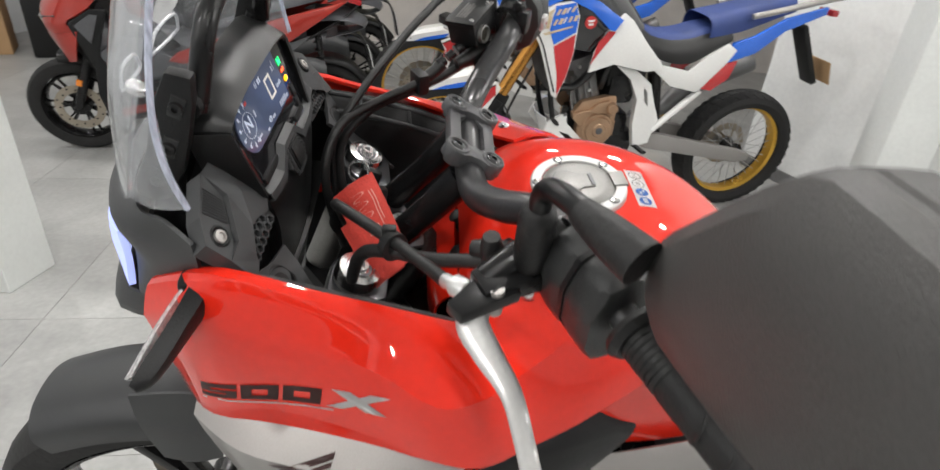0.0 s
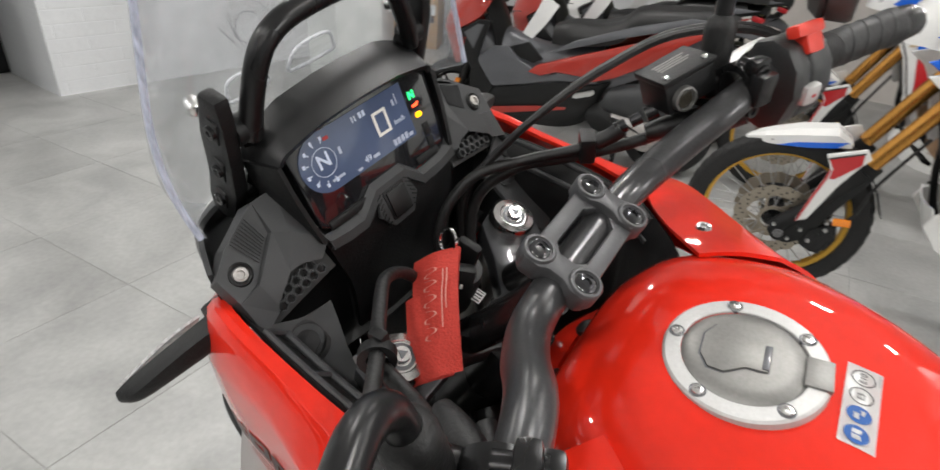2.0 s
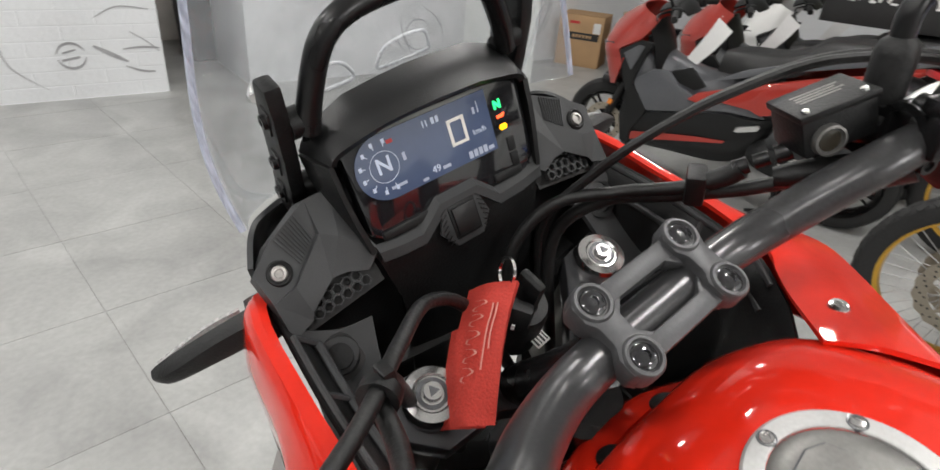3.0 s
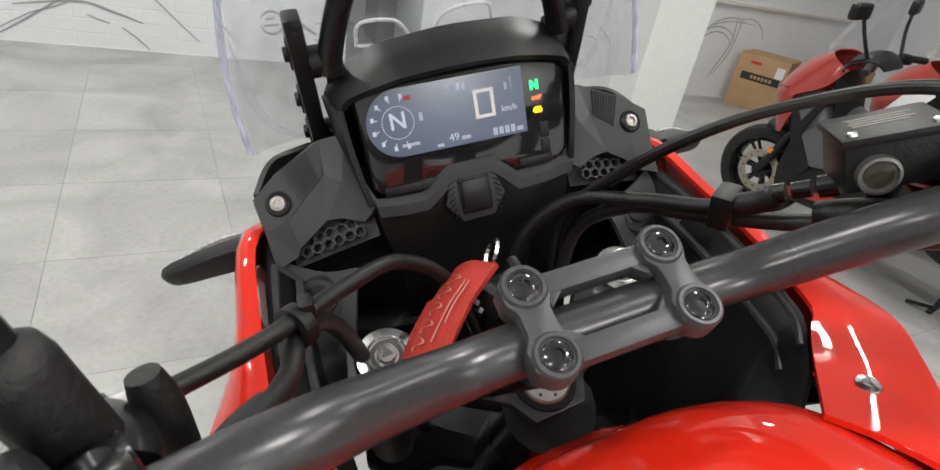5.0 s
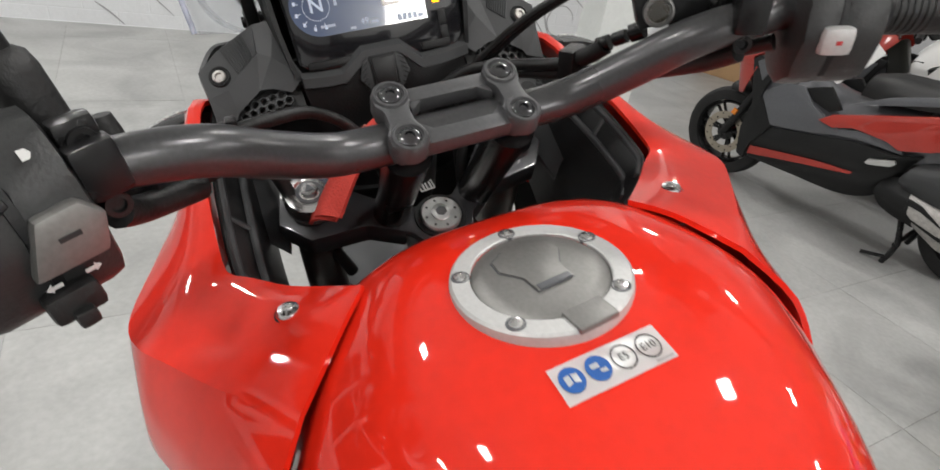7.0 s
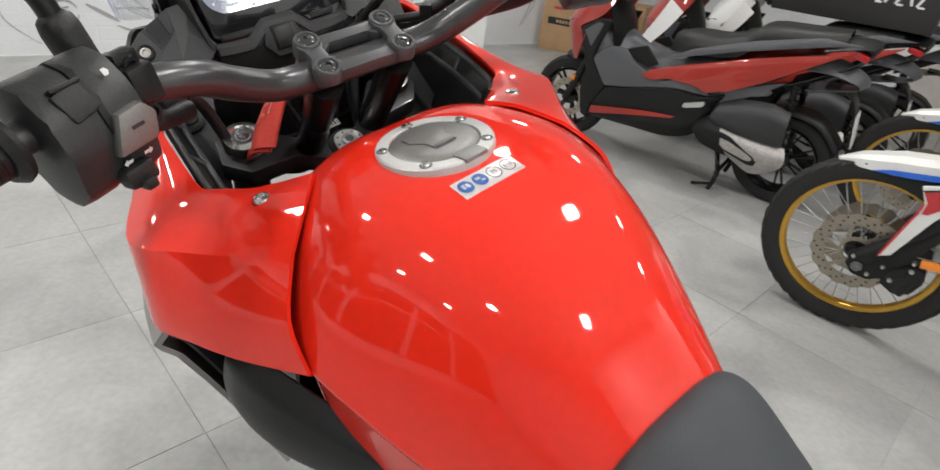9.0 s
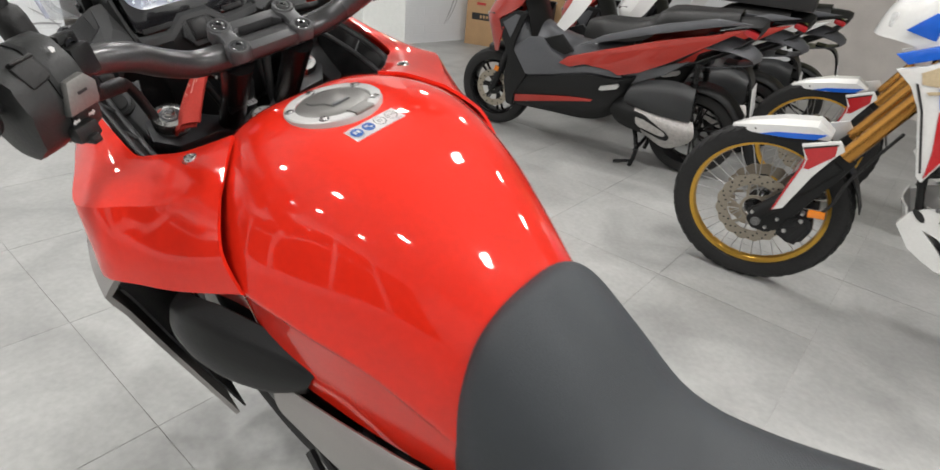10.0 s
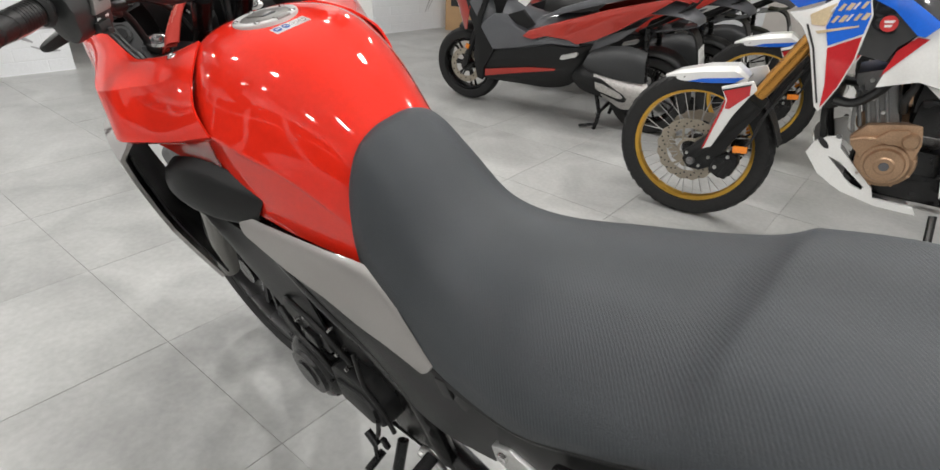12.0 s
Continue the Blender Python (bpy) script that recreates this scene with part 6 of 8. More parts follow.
for dx, dz in ((0.03, 0.56), (-0.02, 0.60), (-0.075, 0.585), (-0.105, 0.545), (-0.125, 0.515)):
    part("small_bolt", lathe([(0.0, 0.007), (0.0045, 0.007), (0.0055, 0.0), (0.0055, -0.02)], 6, frame_of((dx, 0.145, dz), (1, 0, 0), (0, 1, 0))), chrome, engine, "bright bolt head")
for path, r in (([(0.06, 0.14, 0.60), (0.0, 0.152, 0.63), (-0.08, 0.15, 0.60), (-0.13, 0.14, 0.53)], 0.006), ([(0.10, 0.145, 0.55), (0.04, 0.155, 0.53), (-0.03, 0.155, 0.50), (-0.06, 0.15, 0.45)], 0.008), ([(-0.16, 0.14, 0.58), (-0.19, 0.155, 0.52), (-0.215, 0.15, 0.46), (-0.235, 0.15, 0.40)], 0.005)):
    part("engine_hose", tube(path, r, 8, 4), rubber, engine, "black hose")
part("cooling_fan", joined(lathe([(0.086, -0.008), (0.098, -0.008), (0.098, 0.012), (0.086, 0.012)], 36, frame_of((0.225, 0.045, 0.70), (0, 1, 0), (-0.96, 0, 0.28)), True), *[block(0.08, 0.018, 0.004, frame_of((0.225, 0.045, 0.70), (0, 1, 0), (-0.96, 0, 0.28)) @ pose(0, 0, 0, 0, 0, 51 * k) @ pose(0.045, 0, 0, 25, 0, 0)) for k in range(7)]), black_plastic, bike, "black radiator fan")
part("radiator", block(0.04, 0.27, 0.22, pose(0.245, 0, 0.74, 0, 16, 0), 0.006), black_plastic, bike, "black radiator")
for k in range(12):
    part("radiator_fin", block(0.004, 0.24, 0.008, pose(0.27 + 0.0046 * (6 - k), 0, 0.74 + 0.016 * (k - 5.5) * 0.96, 0, 16, 0)), gunmetal, bike)
for s in (1, -1):
    part("frame_tube", flip(tube([(0.2, 0.03, 0.96), (0.12, 0.09, 0.9), (0.02, 0.14, 0.82), (-0.14, 0.145, 0.72), (-0.3, 0.13, 0.62), (-0.36, 0.12, 0.4)], 0.019, 12, 4), s), satin_black, bike, "black steel frame tube")
    part("subframe_tube", flip(tube([(-0.26, 0.12, 0.7), (-0.5, 0.12, 0.72), (-0.8, 0.11, 0.80), (-1.1, 0.09, 0.88)], 0.013, 10, 3), s), satin_black, bike)
    part("foot_plate", flip(joined(plate([(-0.085, -0.115), (-0.045, -0.135), (0.045, -0.055), (0.066, -0.048), (0.074, -0.030), (0.052, -0.022), (0.012, -0.050), (-0.030, -0.070)], 0.012, Matrix(((1, 0, 0, -0.42), (0, 0, 1, 0.158), (0, 1, 0, 0.515), (0, 0, 0, 1))), 0.003),
                                   tube([(-0.335, 0.165, 0.428), (-0.365, 0.172, 0.415), (-0.41, 0.172, 0.38)], 0.009, 10, 3), lathe([(0.0, 0.004), (0.007, 0.004), (0.009, 0.0), (0.009, -0.01)], 14, frame_of((-0.354, 0.171, 0.475), (1, 0, 0), (0, 1, 0)))), s), alloy, bike, "bright alloy footrest bracket")
    part("footrest", flip(tube([(-0.38, 0.165, 0.49), (-0.385, 0.25, 0.485)], 0.014, 10, 2, flat=0.6), s), satin_black, bike)
    hanger = part("pillion_hanger", flip(plate([(-0.540, 0.705), (-0.575, 0.725), (-0.66, 0.700), (-0.745, 0.715), (-0.76, 0.69), (-0.70, 0.655), (-0.665, 0.60), (-0.635, 0.60), (-0.605, 0.655), (-0.545, 0.675)], 0.014, Matrix(((1, 0, 0, 0), (0, 0, 1, 0.152), (0, 1, 0, -0.012), (0, 0, 0, 1))), 0.004), s), alloy, bike, "bright alloy pillion footrest bracket")
    for bx, bz in ((-0.562, 0.688), (-0.668, 0.665)):
        part("bracket_bolt", flip(lathe([(0.0, 0.003), (0.0035, 0.003), (0.004, 0.006), (0.008, 0.0055), (0.009, 0.0)], 16, frame_of((bx, 0.166, bz), (1, 0, 0), (0, 1, 0))), s), chrome, hanger)
    # Proud black blocks stand for the shade in two cut-outs.
    for sx, sz, lean in ((-0.455, 0.742, 20), (-0.492, 0.742, -35)):
        part("gap_shade", flip(block(0.024, 0.006, 0.034 if lean > 0 else 0.03, pose(sx, 0.1585, sz, 0, lean, 0), 0.002), s), ink_black, bike, "black block for the shade in a gap under the seat corner")
    part("seat_strap_rail", flip(tube([(-0.66, 0.176, 0.775), (-0.74, 0.182, 0.822), (-0.84, 0.178, 0.872), (-0.96, 0.168, 0.905)], 0.010, 10, 4), s), satin_black, bike, "black rail under the seat edge")
    part("swingarm", flip(tube([(-0.3, 0.1, 0.4), (-0.55, 0.12, 0.385), (-0.86, 0.12, 0.36)], 0.026, 10, 3, flat=0.7), s), satin_black, bike)
    part("tail_web", flip(skin([[(-0.3, 0.11, 0.78), (-0.5, 0.12, 0.78), (-0.7, 0.12, 0.82)], [(-0.3, 0.11, 0.6), (-0.5, 0.11, 0.6), (-0.7, 0.1, 0.66)]], 3, 3, 0.004), s), black_plastic, bike)
part("gear_linkage", joined(tube([(-0.215, 0.165, 0.44), (-0.205, 0.17, 0.39), (-0.185, 0.175, 0.345), (-0.19, 0.185, 0.30)], 0.005, 8, 3), tube([(-0.17, 0.175, 0.375), (-0.20, 0.178, 0.355)], 0.009, 10, 1), tube([(-0.185, 0.165, 0.30), (-0.19, 0.215, 0.295)], 0.009, 10, 1), block(0.014, 0.012, 0.026, pose(-0.222, 0.17, 0.375, 0, 20, 0), 0.003)), satin_black, bike, "black gear lever and linkage")
part("side_stand", tube([(-0.2, 0.12, 0.3), (-0.22, 0.2, 0.18), (-0.25, 0.27, 0.0745)], 0.013, 10, 3), satin_black, bike, "black side stand")
part("belly_pan", skin([[(0.24, 0.1, 0.45), (0.26, 0, 0.43), (0.24, -0.1, 0.45)], [(0.1, 0.11, 0.3), (0.1, 0, 0.27), (0.1, -0.11, 0.3)], [(-0.25, 0.1, 0.28), (-0.25, 0, 0.25), (-0.25, -0.1, 0.28)]], 4, 4, 0.004), black_plastic, bike)


def tyre_mesh(r, w, m, knobs=0):
    prof = [(r - 0.075, -w * 0.42), (r - 0.045, -w * 0.5), (r - 0.018, -w * 0.44), (r - 0.004, -w * 0.25), (r, 0.0), (r - 0.004, w * 0.25), (r - 0.018, w * 0.44), (r - 0.045, w * 0.5), (r - 0.075, w * 0.42)]
    bms = [lathe(prof, 64, m, True)]
    for k in range(knobs):
        a = 2 * math.pi * k / knobs
        for y0, tw in ((-0.32, 30), (0.0, -10), (0.32, -30)):
            rr = r - (0.012 if y0 else 0.002)
            bms.append(block(0.046, w * 0.27, 0.007, m @ pose(0, 0, 0, 0, 0, math.degrees(a + (0.03 if y0 else 0.0))) @ pose(rr, 0, w * y0, 0, 90 + y0 * 60, 0) @ pose(0, 0, 0, 0, 0, 90 + tw), 0.002, 1))
    return joined(*bms)


def axle_at(x, z):
    return Matrix(((1, 0, 0, x), (0, 0, 1, 0), (0, 1, 0, z), (0, 0, 0, 1)))


for nm, x, r, w in (("front_wheel", 0.525, 0.365, 0.11), ("rear_wheel", -0.86, 0.36, 0.16)):
    m = axle_at(x, r)
    wheel = part(nm, lathe([(r - 0.08, -w * 0.4), (r - 0.09, -w * 0.36), (r - 0.1, 0), (r - 0.09, w * 0.36), (r - 0.08, w * 0.4)], 48, m, True), satin_black, bike, "black cast wheel")
    part("tyre", tyre_mesh(r, w, m), tyre_rubber, wheel, "black road tyre")
    for k in range(5):
        a = 72 * k
        part("spoke", joined(*[block(r - 0.12, 0.02, 0.026, m @ pose(0, 0, 0, 0, 0, a + d) @ pose((r - 0.06) / 2, 0, 0), 0.005) for d in (-7, 7)]), satin_black, wheel)
    part("hub", lathe([(0.0, -0.06), (0.04, -0.06), (0.045, 0.0), (0.04, 0.06), (0.0, 0.06)], 24, m), satin_black, wheel)
    part("brake_disc", lathe([(0.1, -0.063), (0.155, -0.063), (0.155, -0.058), (0.1, -0.058)], 40, m, True), disc_steel, wheel)
FEND = []
for k in range(8):
    a = radians(152 - 12.8 * k)
    FEND.append([(0.525 + rr * math.cos(a), y, 0.365 + rr * math.sin(a)) for y, rr in ((0.074, 0.352), (0.073, 0.380), (0.064, 0.396), (0.036, 0.410), (0.0, 0.414), (-0.036, 0.410), (-0.064, 0.396), (-0.073, 0.380), (-0.074, 0.352))])
part("front_fender", skin(FEND, 3, 3, 0.004), grey_plastic, bike, "dark grey front mudguard")
for s in (1, -1):
    part("fender_bracket", flip(skin([[(0.40, 0.092, 0.86), (0.46, 0.094, 0.87), (0.52, 0.092, 0.86)], [(0.42, 0.1, 0.80), (0.47, 0.102, 0.79), (0.52, 0.1, 0.80)], [(0.44, 0.09, 0.70), (0.48, 0.092, 0.69), (0.52, 0.09, 0.70)]], 3, 3, 0.004), s), grey_plastic, bike)
part("rear_hugger", skin([[(-0.86 + rr * math.cos(a), y, 0.36 + rr * math.sin(a)) for y, rr in ((0.09, 0.36), (0.06, 0.40), (0, 0.41), (-0.06, 0.40), (-0.09, 0.36))] for a in (radians(q) for q in (20, 55, 90, 125))], 3, 3, 0.004), black_plastic, bike)

# ---- neighbouring vehicles ----


def upright(y0):
    """Lays x, y of an outline into x, z, the thickness going out to the left."""
    return Matrix(((1, 0, 0, 0), (0, 0, 1, y0), (0, 1, 0, 0), (0, 0, 0, 1)))


def panel(name, outline, y0, thick, m, parent, label="", bevel=0.006, sides=(1, -1), tilt=0.0, zc=0.9):
    obs = []
    for s in sides:
        bm = plate(outline, thick, upright(y0) @ pose(0, 0, 0), bevel)
        if tilt:
            for v in bm.verts:
                v.co.y += (v.co.z - zc) * tilt
        obs.append(part(name, flip(bm, s), m, parent, label))
    return obs


def holed(outer, inner):
    """An outline with a window in it, joined to it by a hair-thin slit."""
    i, j = min(((i, j) for i in range(len(outer)) for j in range(len(inner))), key=lambda k: math.dist(outer[k[0]], inner[k[1]]))
    (ax, az), (bx, bz) = outer[i], inner[j]
    d = math.dist(outer[i], inner[j])
    nx, nz = -(bz - az) / d * 0.0003, (bx - ax) / d * 0.0003
    hole = inner[j + 1:] + inner[:j]
    turn = sum(p[0] * q[1] - q[0] * p[1] for p, q in zip(outer, outer[1:] + outer[:1])) * sum(p[0] * q[1] - q[0] * p[1] for p, q in zip(inner, inner[1:] + inner[:1]))
    if turn > 0:
        hole.reverse()
    way = 1 if sum(p[0] * q[1] - q[0] * p[1] for p, q in zip(outer, outer[1:] + outer[:1])) > 0 else -1
    nx, nz = nx * way, nz * way
    return outer[:i] + [(ax + nx, az + nz), (bx + nx, bz + nz)] + hole + [(bx - nx, bz - nz), (ax - nx, az - nz)] + outer[i + 1:]


def spoked_wheel(bike_ob, nm, x, r, w, rim, spokes, disc):
    m = axle_at(x, r)
    rr = r - 0.066
    wheel = part(nm, lathe([(rr, -w * 0.36), (rr + 0.008, -w * 0.4), (rr + 0.004, -w * 0.3), (rr - 0.024, -w * 0.2), (rr - 0.03, 0), (rr - 0.024, w * 0.2), (rr + 0.004, w * 0.3), (rr + 0.008, w * 0.4), (rr, w * 0.36), (rr + 0.014, 0)], 64, m, True), rim, bike_ob, "gold anodised spoked rim")
    tyre = part("tyre", tyre_mesh(r, w, m), tyre_rubber, wheel, "black block-pattern tyre")
    lug = None
    for k in range(40):
        a = 2 * math.pi * k / 40
        for y0, tw in ((-0.33, 28), (0.0, -12), (0.33, -28)):
            place = m @ pose(0, 0, 0, 0, 0, math.degrees(a + (0.06 if y0 else 0.0))) @ pose(r - (0.0095 if y0 else 0.0015), 0, w * y0, 0, 90 - y0 * 62, 0) @ pose(0, 0, 0, 0, 0, tw)
            if lug is None:
                lug = part("tread_block", block(w * 0.26, 0.036, 0.005, None, 0.0015, 1), tyre_rubber, tyre)
                one = lug
            else:
                one = new("tread_block", lug.data)
                one.parent = tyre
            one.matrix_local = place
    part("hub", lathe([(0.0, -0.055), (0.035, -0.055), (0.045, -0.04), (0.03, 0.0), (0.045, 0.04), (0.035, 0.055), (0.0, 0.055)], 24, m), satin_black, wheel)
    for k in range(spokes):
        a = 2 * math.pi * k / spokes
        b = a + (0.38 if k % 2 else -0.38)
        sy = 0.042 if (k // 2) % 2 else -0.042
        p, q = m @ Vector((0.042 * math.cos(b), 0.042 * math.sin(b), sy)), m @ Vector(((rr - 0.014) * math.cos(a), (rr - 0.014) * math.sin(a), 0))
        part("spoke", tube([p, q], 0.0022, 5, 1), spoke_steel, wheel)
    for s in (1, -1) if disc > 0.13 else (-1,):
        turn = m @ pose(0, 0, 0, 0 if s > 0 else 180, 0, 0)
        wave = lathe([(disc * 0.70, 0.064), (disc, 0.064), (disc, 0.069), (disc * 0.70, 0.069)], 96, None, True)
        for v in wave.verts:
            rad = math.hypot(v.co.x, v.co.y)
            if rad > disc * 0.9:
                g = 1 + 0.022 * math.sin(16 * math.atan2(v.co.y, v.co.x))
                v.co.x, v.co.y = v.co.x * g, v.co.y * g
        wave.transform(turn)
        rot = part("brake_disc", wave, disc_steel, wheel, "wave-edged steel brake disc")
        for k in range(6):
            part("disc_arm", block(disc * 0.42, 0.011, 0.004, turn @ pose(0, 0, 0, 0, 0, 60 * k) @ pose(disc * 0.55, 0, 0.066, 0, 0, 24)), disc_steel, rot)
        # The disc is not drilled: black dots give the holes' shade.
        for k in range(48):
            part("disc_hole_shade", lathe([(0.0, 0.0702), (0.0042, 0.0702), (0.0042, 0.068)], 7, turn @ pose(0, 0, 0, 0, 0, 7.5 * k) @ pose(disc * (0.77, 0.85, 0.93)[k % 3], 0, 0)), ink_black, rot)
        part("disc_carrier", lathe([(disc * 0.30, 0.062), (disc * 0.38, 0.062), (disc * 0.38, 0.07), (disc * 0.30, 0.07)], 36, turn, True), disc_steel, rot, "tan disc carrier")
    return wheel


def adventure_bike(m, label):
    at = thing("touring_motorcycle", m, label, "motorcycle", "tall adventure motorcycles")
    spoked_wheel(at, "front_wheel", 0.972, 0.352, 0.095, gold_rim, 36, 0.15)
    spoked_wheel(at, "rear_wheel", -0.66, 0.33, 0.15, gold_rim, 32, 0.12)
    for s in (1, -1):
        part("fork_tube", flip(tube([(0.735, 0.12, 0.675), (0.51, 0.12, 1.10)], 0.029, 18, 2), s), gold_fork, at, "gold upside-down fork tube")
        foot = part("fork_foot", flip(joined(plate([(0.752, 0.695), (0.692, 0.66), (0.715, 0.60), (0.772, 0.49), (0.815, 0.40), (0.842, 0.325), (0.90, 0.288), (0.955, 0.29), (0.985, 0.325), (0.972, 0.375), (0.905, 0.43), (0.835, 0.56)], 0.026, upright(0.098), 0.006), tube([(0.962, 0.10, 0.335), (0.85, 0.105, 0.48), (0.745, 0.105, 0.64)], [0.036, 0.030, 0.034], 16, 3)), s), black_plastic, at, "thick black fork foot")
        part("axle_nut", flip(lathe([(0.0, 0.012), (0.007, 0.012), (0.009, 0.006), (0.017, 0.006), (0.019, 0.0), (0.019, -0.02)], 20, frame_of((0.945, 0.136, 0.33), (1, 0, 0), (0, 1, 0))), s), engine_grey, foot, "grey axle nut")
        for x0, z0 in ((0.968, 0.362), (0.905, 0.312), (0.872, 0.362), (0.795, 0.415)):
            part("foot_bolt", flip(lathe([(0.0, 0.006), (0.006, 0.006), (0.0075, 0.0), (0.0075, -0.02)], 8, frame_of((x0, 0.128, z0), (1, 0, 0), (0, 1, 0))), s), alloy, foot)
        cal = part("caliper", flip(joined(plate([(0.865, 0.30), (0.845, 0.372), (0.79, 0.41), (0.752, 0.395), (0.742, 0.35), (0.762, 0.295), (0.81, 0.272)], 0.06, upright(0.07), 0.012), tube([(0.80, 0.118, 0.285), (0.765, 0.118, 0.375)], [0.022, 0.019], 12, 1)), s), satin_black, at, "black brake caliper")
        for x0, z0 in ((0.835, 0.325), (0.79, 0.385)):
            part("caliper_bolt", flip(lathe([(0.0, 0.006), (0.007, 0.006), (0.009, 0.0), (0.009, -0.01)], 8, frame_of((x0, 0.131, z0), (1, 0, 0), (0, 1, 0))), s), alloy, cal)
        part("brake_hose", flip(tube([(0.77, 0.12, 0.40), (0.72, 0.125, 0.47), (0.69, 0.12, 0.60), (0.60, 0.115, 0.80)], 0.006, 8, 4), s), rubber, at)
        part("fork_reflector", flip(block(0.06, 0.012, 0.03, pose(0.75, 0.128, 0.43, 0, 8, 0), 0.003), s), amber, at, "amber reflector")
    guard = [(0.905, 0.40), (0.88, 0.53), (0.862, 0.60), (0.858, 0.64), (0.885, 0.69), (0.766, 0.735), (0.742, 0.70), (0.766, 0.665), (0.81, 0.58), (0.868, 0.42)]
    panel("fork_guard", guard, 0.128, 0.014, white_lacquer, at, "white fork guard")
    panel("guard_stripe", [(0.872, 0.676), (0.771, 0.717), (0.766, 0.675), (0.832, 0.604), (0.850, 0.602), (0.848, 0.642)], 0.1425, 0.002, at_red, at, bevel=0)
    panel("guard_edge", [(0.906, 0.402), (0.881, 0.53), (0.863, 0.60), (0.859, 0.64), (0.853, 0.636), (0.855, 0.60), (0.872, 0.53), (0.897, 0.415)], 0.1425, 0.002, at_red, at, "thin red edge line", 0)
    panel("stripe_outline", [(0.875, 0.680), (0.769, 0.722), (0.768, 0.716), (0.873, 0.674)], 0.1432, 0.002, ink_black, at, "", 0)
    rows = []
    for x, z1, z0, hw in ((0.80, 0.718, 0.695, 0.05), (0.857, 0.757, 0.69, 0.056), (0.974, 0.737, 0.668, 0.056), (1.095, 0.698, 0.656, 0.042), (1.158, 0.662, 0.653, 0.010)):
        zm = z0 + 0.7 * (z1 - z0)
        rows.append([(x, hw, z0), (x, hw * 1.02, zm), (x, hw * 0.6, z1), (x, -hw * 0.6, z1), (x, -hw * 1.02, zm), (x, -hw, z0)])
    part("front_mudguard", grid_mesh(rows, 0.004), white_lacquer, at, "white front mudguard with a blue edge", 12)
    part("inner_mudguard", skin([[(0.972 + 0.368 * math.cos(q), y, 0.345 + 0.368 * math.sin(q)) for y in (0.045, 0.0, -0.045)] for q in (radians(d) for d in (88, 115, 140, 165))], 3, 3, 0.004), black_plastic, at, "black inner mudguard")
    panel("mudguard_stripe", [(1.044, 0.664), (0.985, 0.686), (0.815, 0.718), (0.849, 0.690), (0.943, 0.673)], 0.0575, 0.003, blue_lacquer, at, bevel=0)
    # shrouds and tank
    outer = [(0.705, 1.015), (0.615, 1.045), (0.555, 1.085), (0.463, 1.10), (0.438, 1.037), (0.441, 0.965), (0.445, 0.885), (0.466, 0.785), (0.505, 0.682), (0.527, 0.70), (0.604, 0.91), (0.646, 0.972)]
    panel("shroud", outer, 0.175, 0.022, white_lacquer, at, "white side shroud with blue and red fields", 0.008, tilt=-0.12)
    panel("blue_field", [(0.57, 0.981), (0.553, 1.075), (0.466, 1.092), (0.445, 1.037), (0.449, 0.974), (0.546, 0.920)], 0.1985, 0.002, blue_lacquer, at, "blue painted field", 0, tilt=-0.12)
    panel("red_field", [(0.545, 0.912), (0.450, 0.965), (0.451, 0.885), (0.471, 0.788), (0.506, 0.70), (0.515, 0.79)], 0.1985, 0.002, at_red, at, "red painted field", 0, tilt=-0.12)
    panel("gold_field", [(0.632, 1.018), (0.558, 1.065), (0.574, 0.985), (0.618, 0.985)], 0.1985, 0.002, material("sand_decal", (0.55, 0.44, 0.28), 0.4) if "sand_decal" not in bpy.data.materials else bpy.data.materials["sand_decal"], at, "", 0, tilt=-0.12)
    for k in range(2):
        for j in range(5):
            x0, z0 = 0.572 - 0.022 * j - 0.012 * k, 1.035 - 0.036 * k + 0.005 * j
            w = 0.007 + 0.004 * ((j + k) % 3)
            panel("script_stroke", [(x0, z0), (x0 - 0.012, z0 + 0.024), (x0 - 0.012 - w, z0 + 0.024), (x0 - w, z0)], 0.2015, 0.0012, bpy.data.materials["sand_decal"] if (j + k) % 3 else decal_grey, at, "slanted script stroke", 0, tilt=-0.12)
    panel("script_underline", [(0.60, 0.965), (0.47, 1.0), (0.47, 0.994), (0.59, 0.957)], 0.2015, 0.0012, bpy.data.materials["sand_decal"], at, "", 0, tilt=-0.12)
    tank_s = [(0.60, [(0, 1.12), (0.06, 1.11), (0.10, 1.07), (0.12, 1.0), (0.12, 0.9)]), (0.48, [(0, 1.20), (0.08, 1.19), (0.15, 1.13), (0.17, 1.02), (0.15, 0.9)]), (0.34, [(0, 1.21), (0.08, 1.20), (0.15, 1.13), (0.17, 1.0), (0.15, 0.88)]),
              (0.20, [(0, 1.13), (0.06, 1.12), (0.11, 1.06), (0.14, 0.97), (0.14, 0.87)]), (0.06, [(0, 0.99), (0.05, 0.98), (0.09, 0.95), (0.12, 0.90), (0.12, 0.85)])]
    part("fuel_tank", saddle(tank_s, 3, 3), dash_gloss, at, "black fuel tank")
    panel("tank_band", [(0.72, 1.06), (0.51, 1.146), (0.352, 1.10), (0.234, 1.03), (0.27, 0.985), (0.294, 0.988), (0.385, 1.06), (0.504, 1.105), (0.677, 1.035)], 0.172, 0.016, blue_lacquer, at, "blue band along the tank", 0.004, tilt=-0.22, zc=1.03)
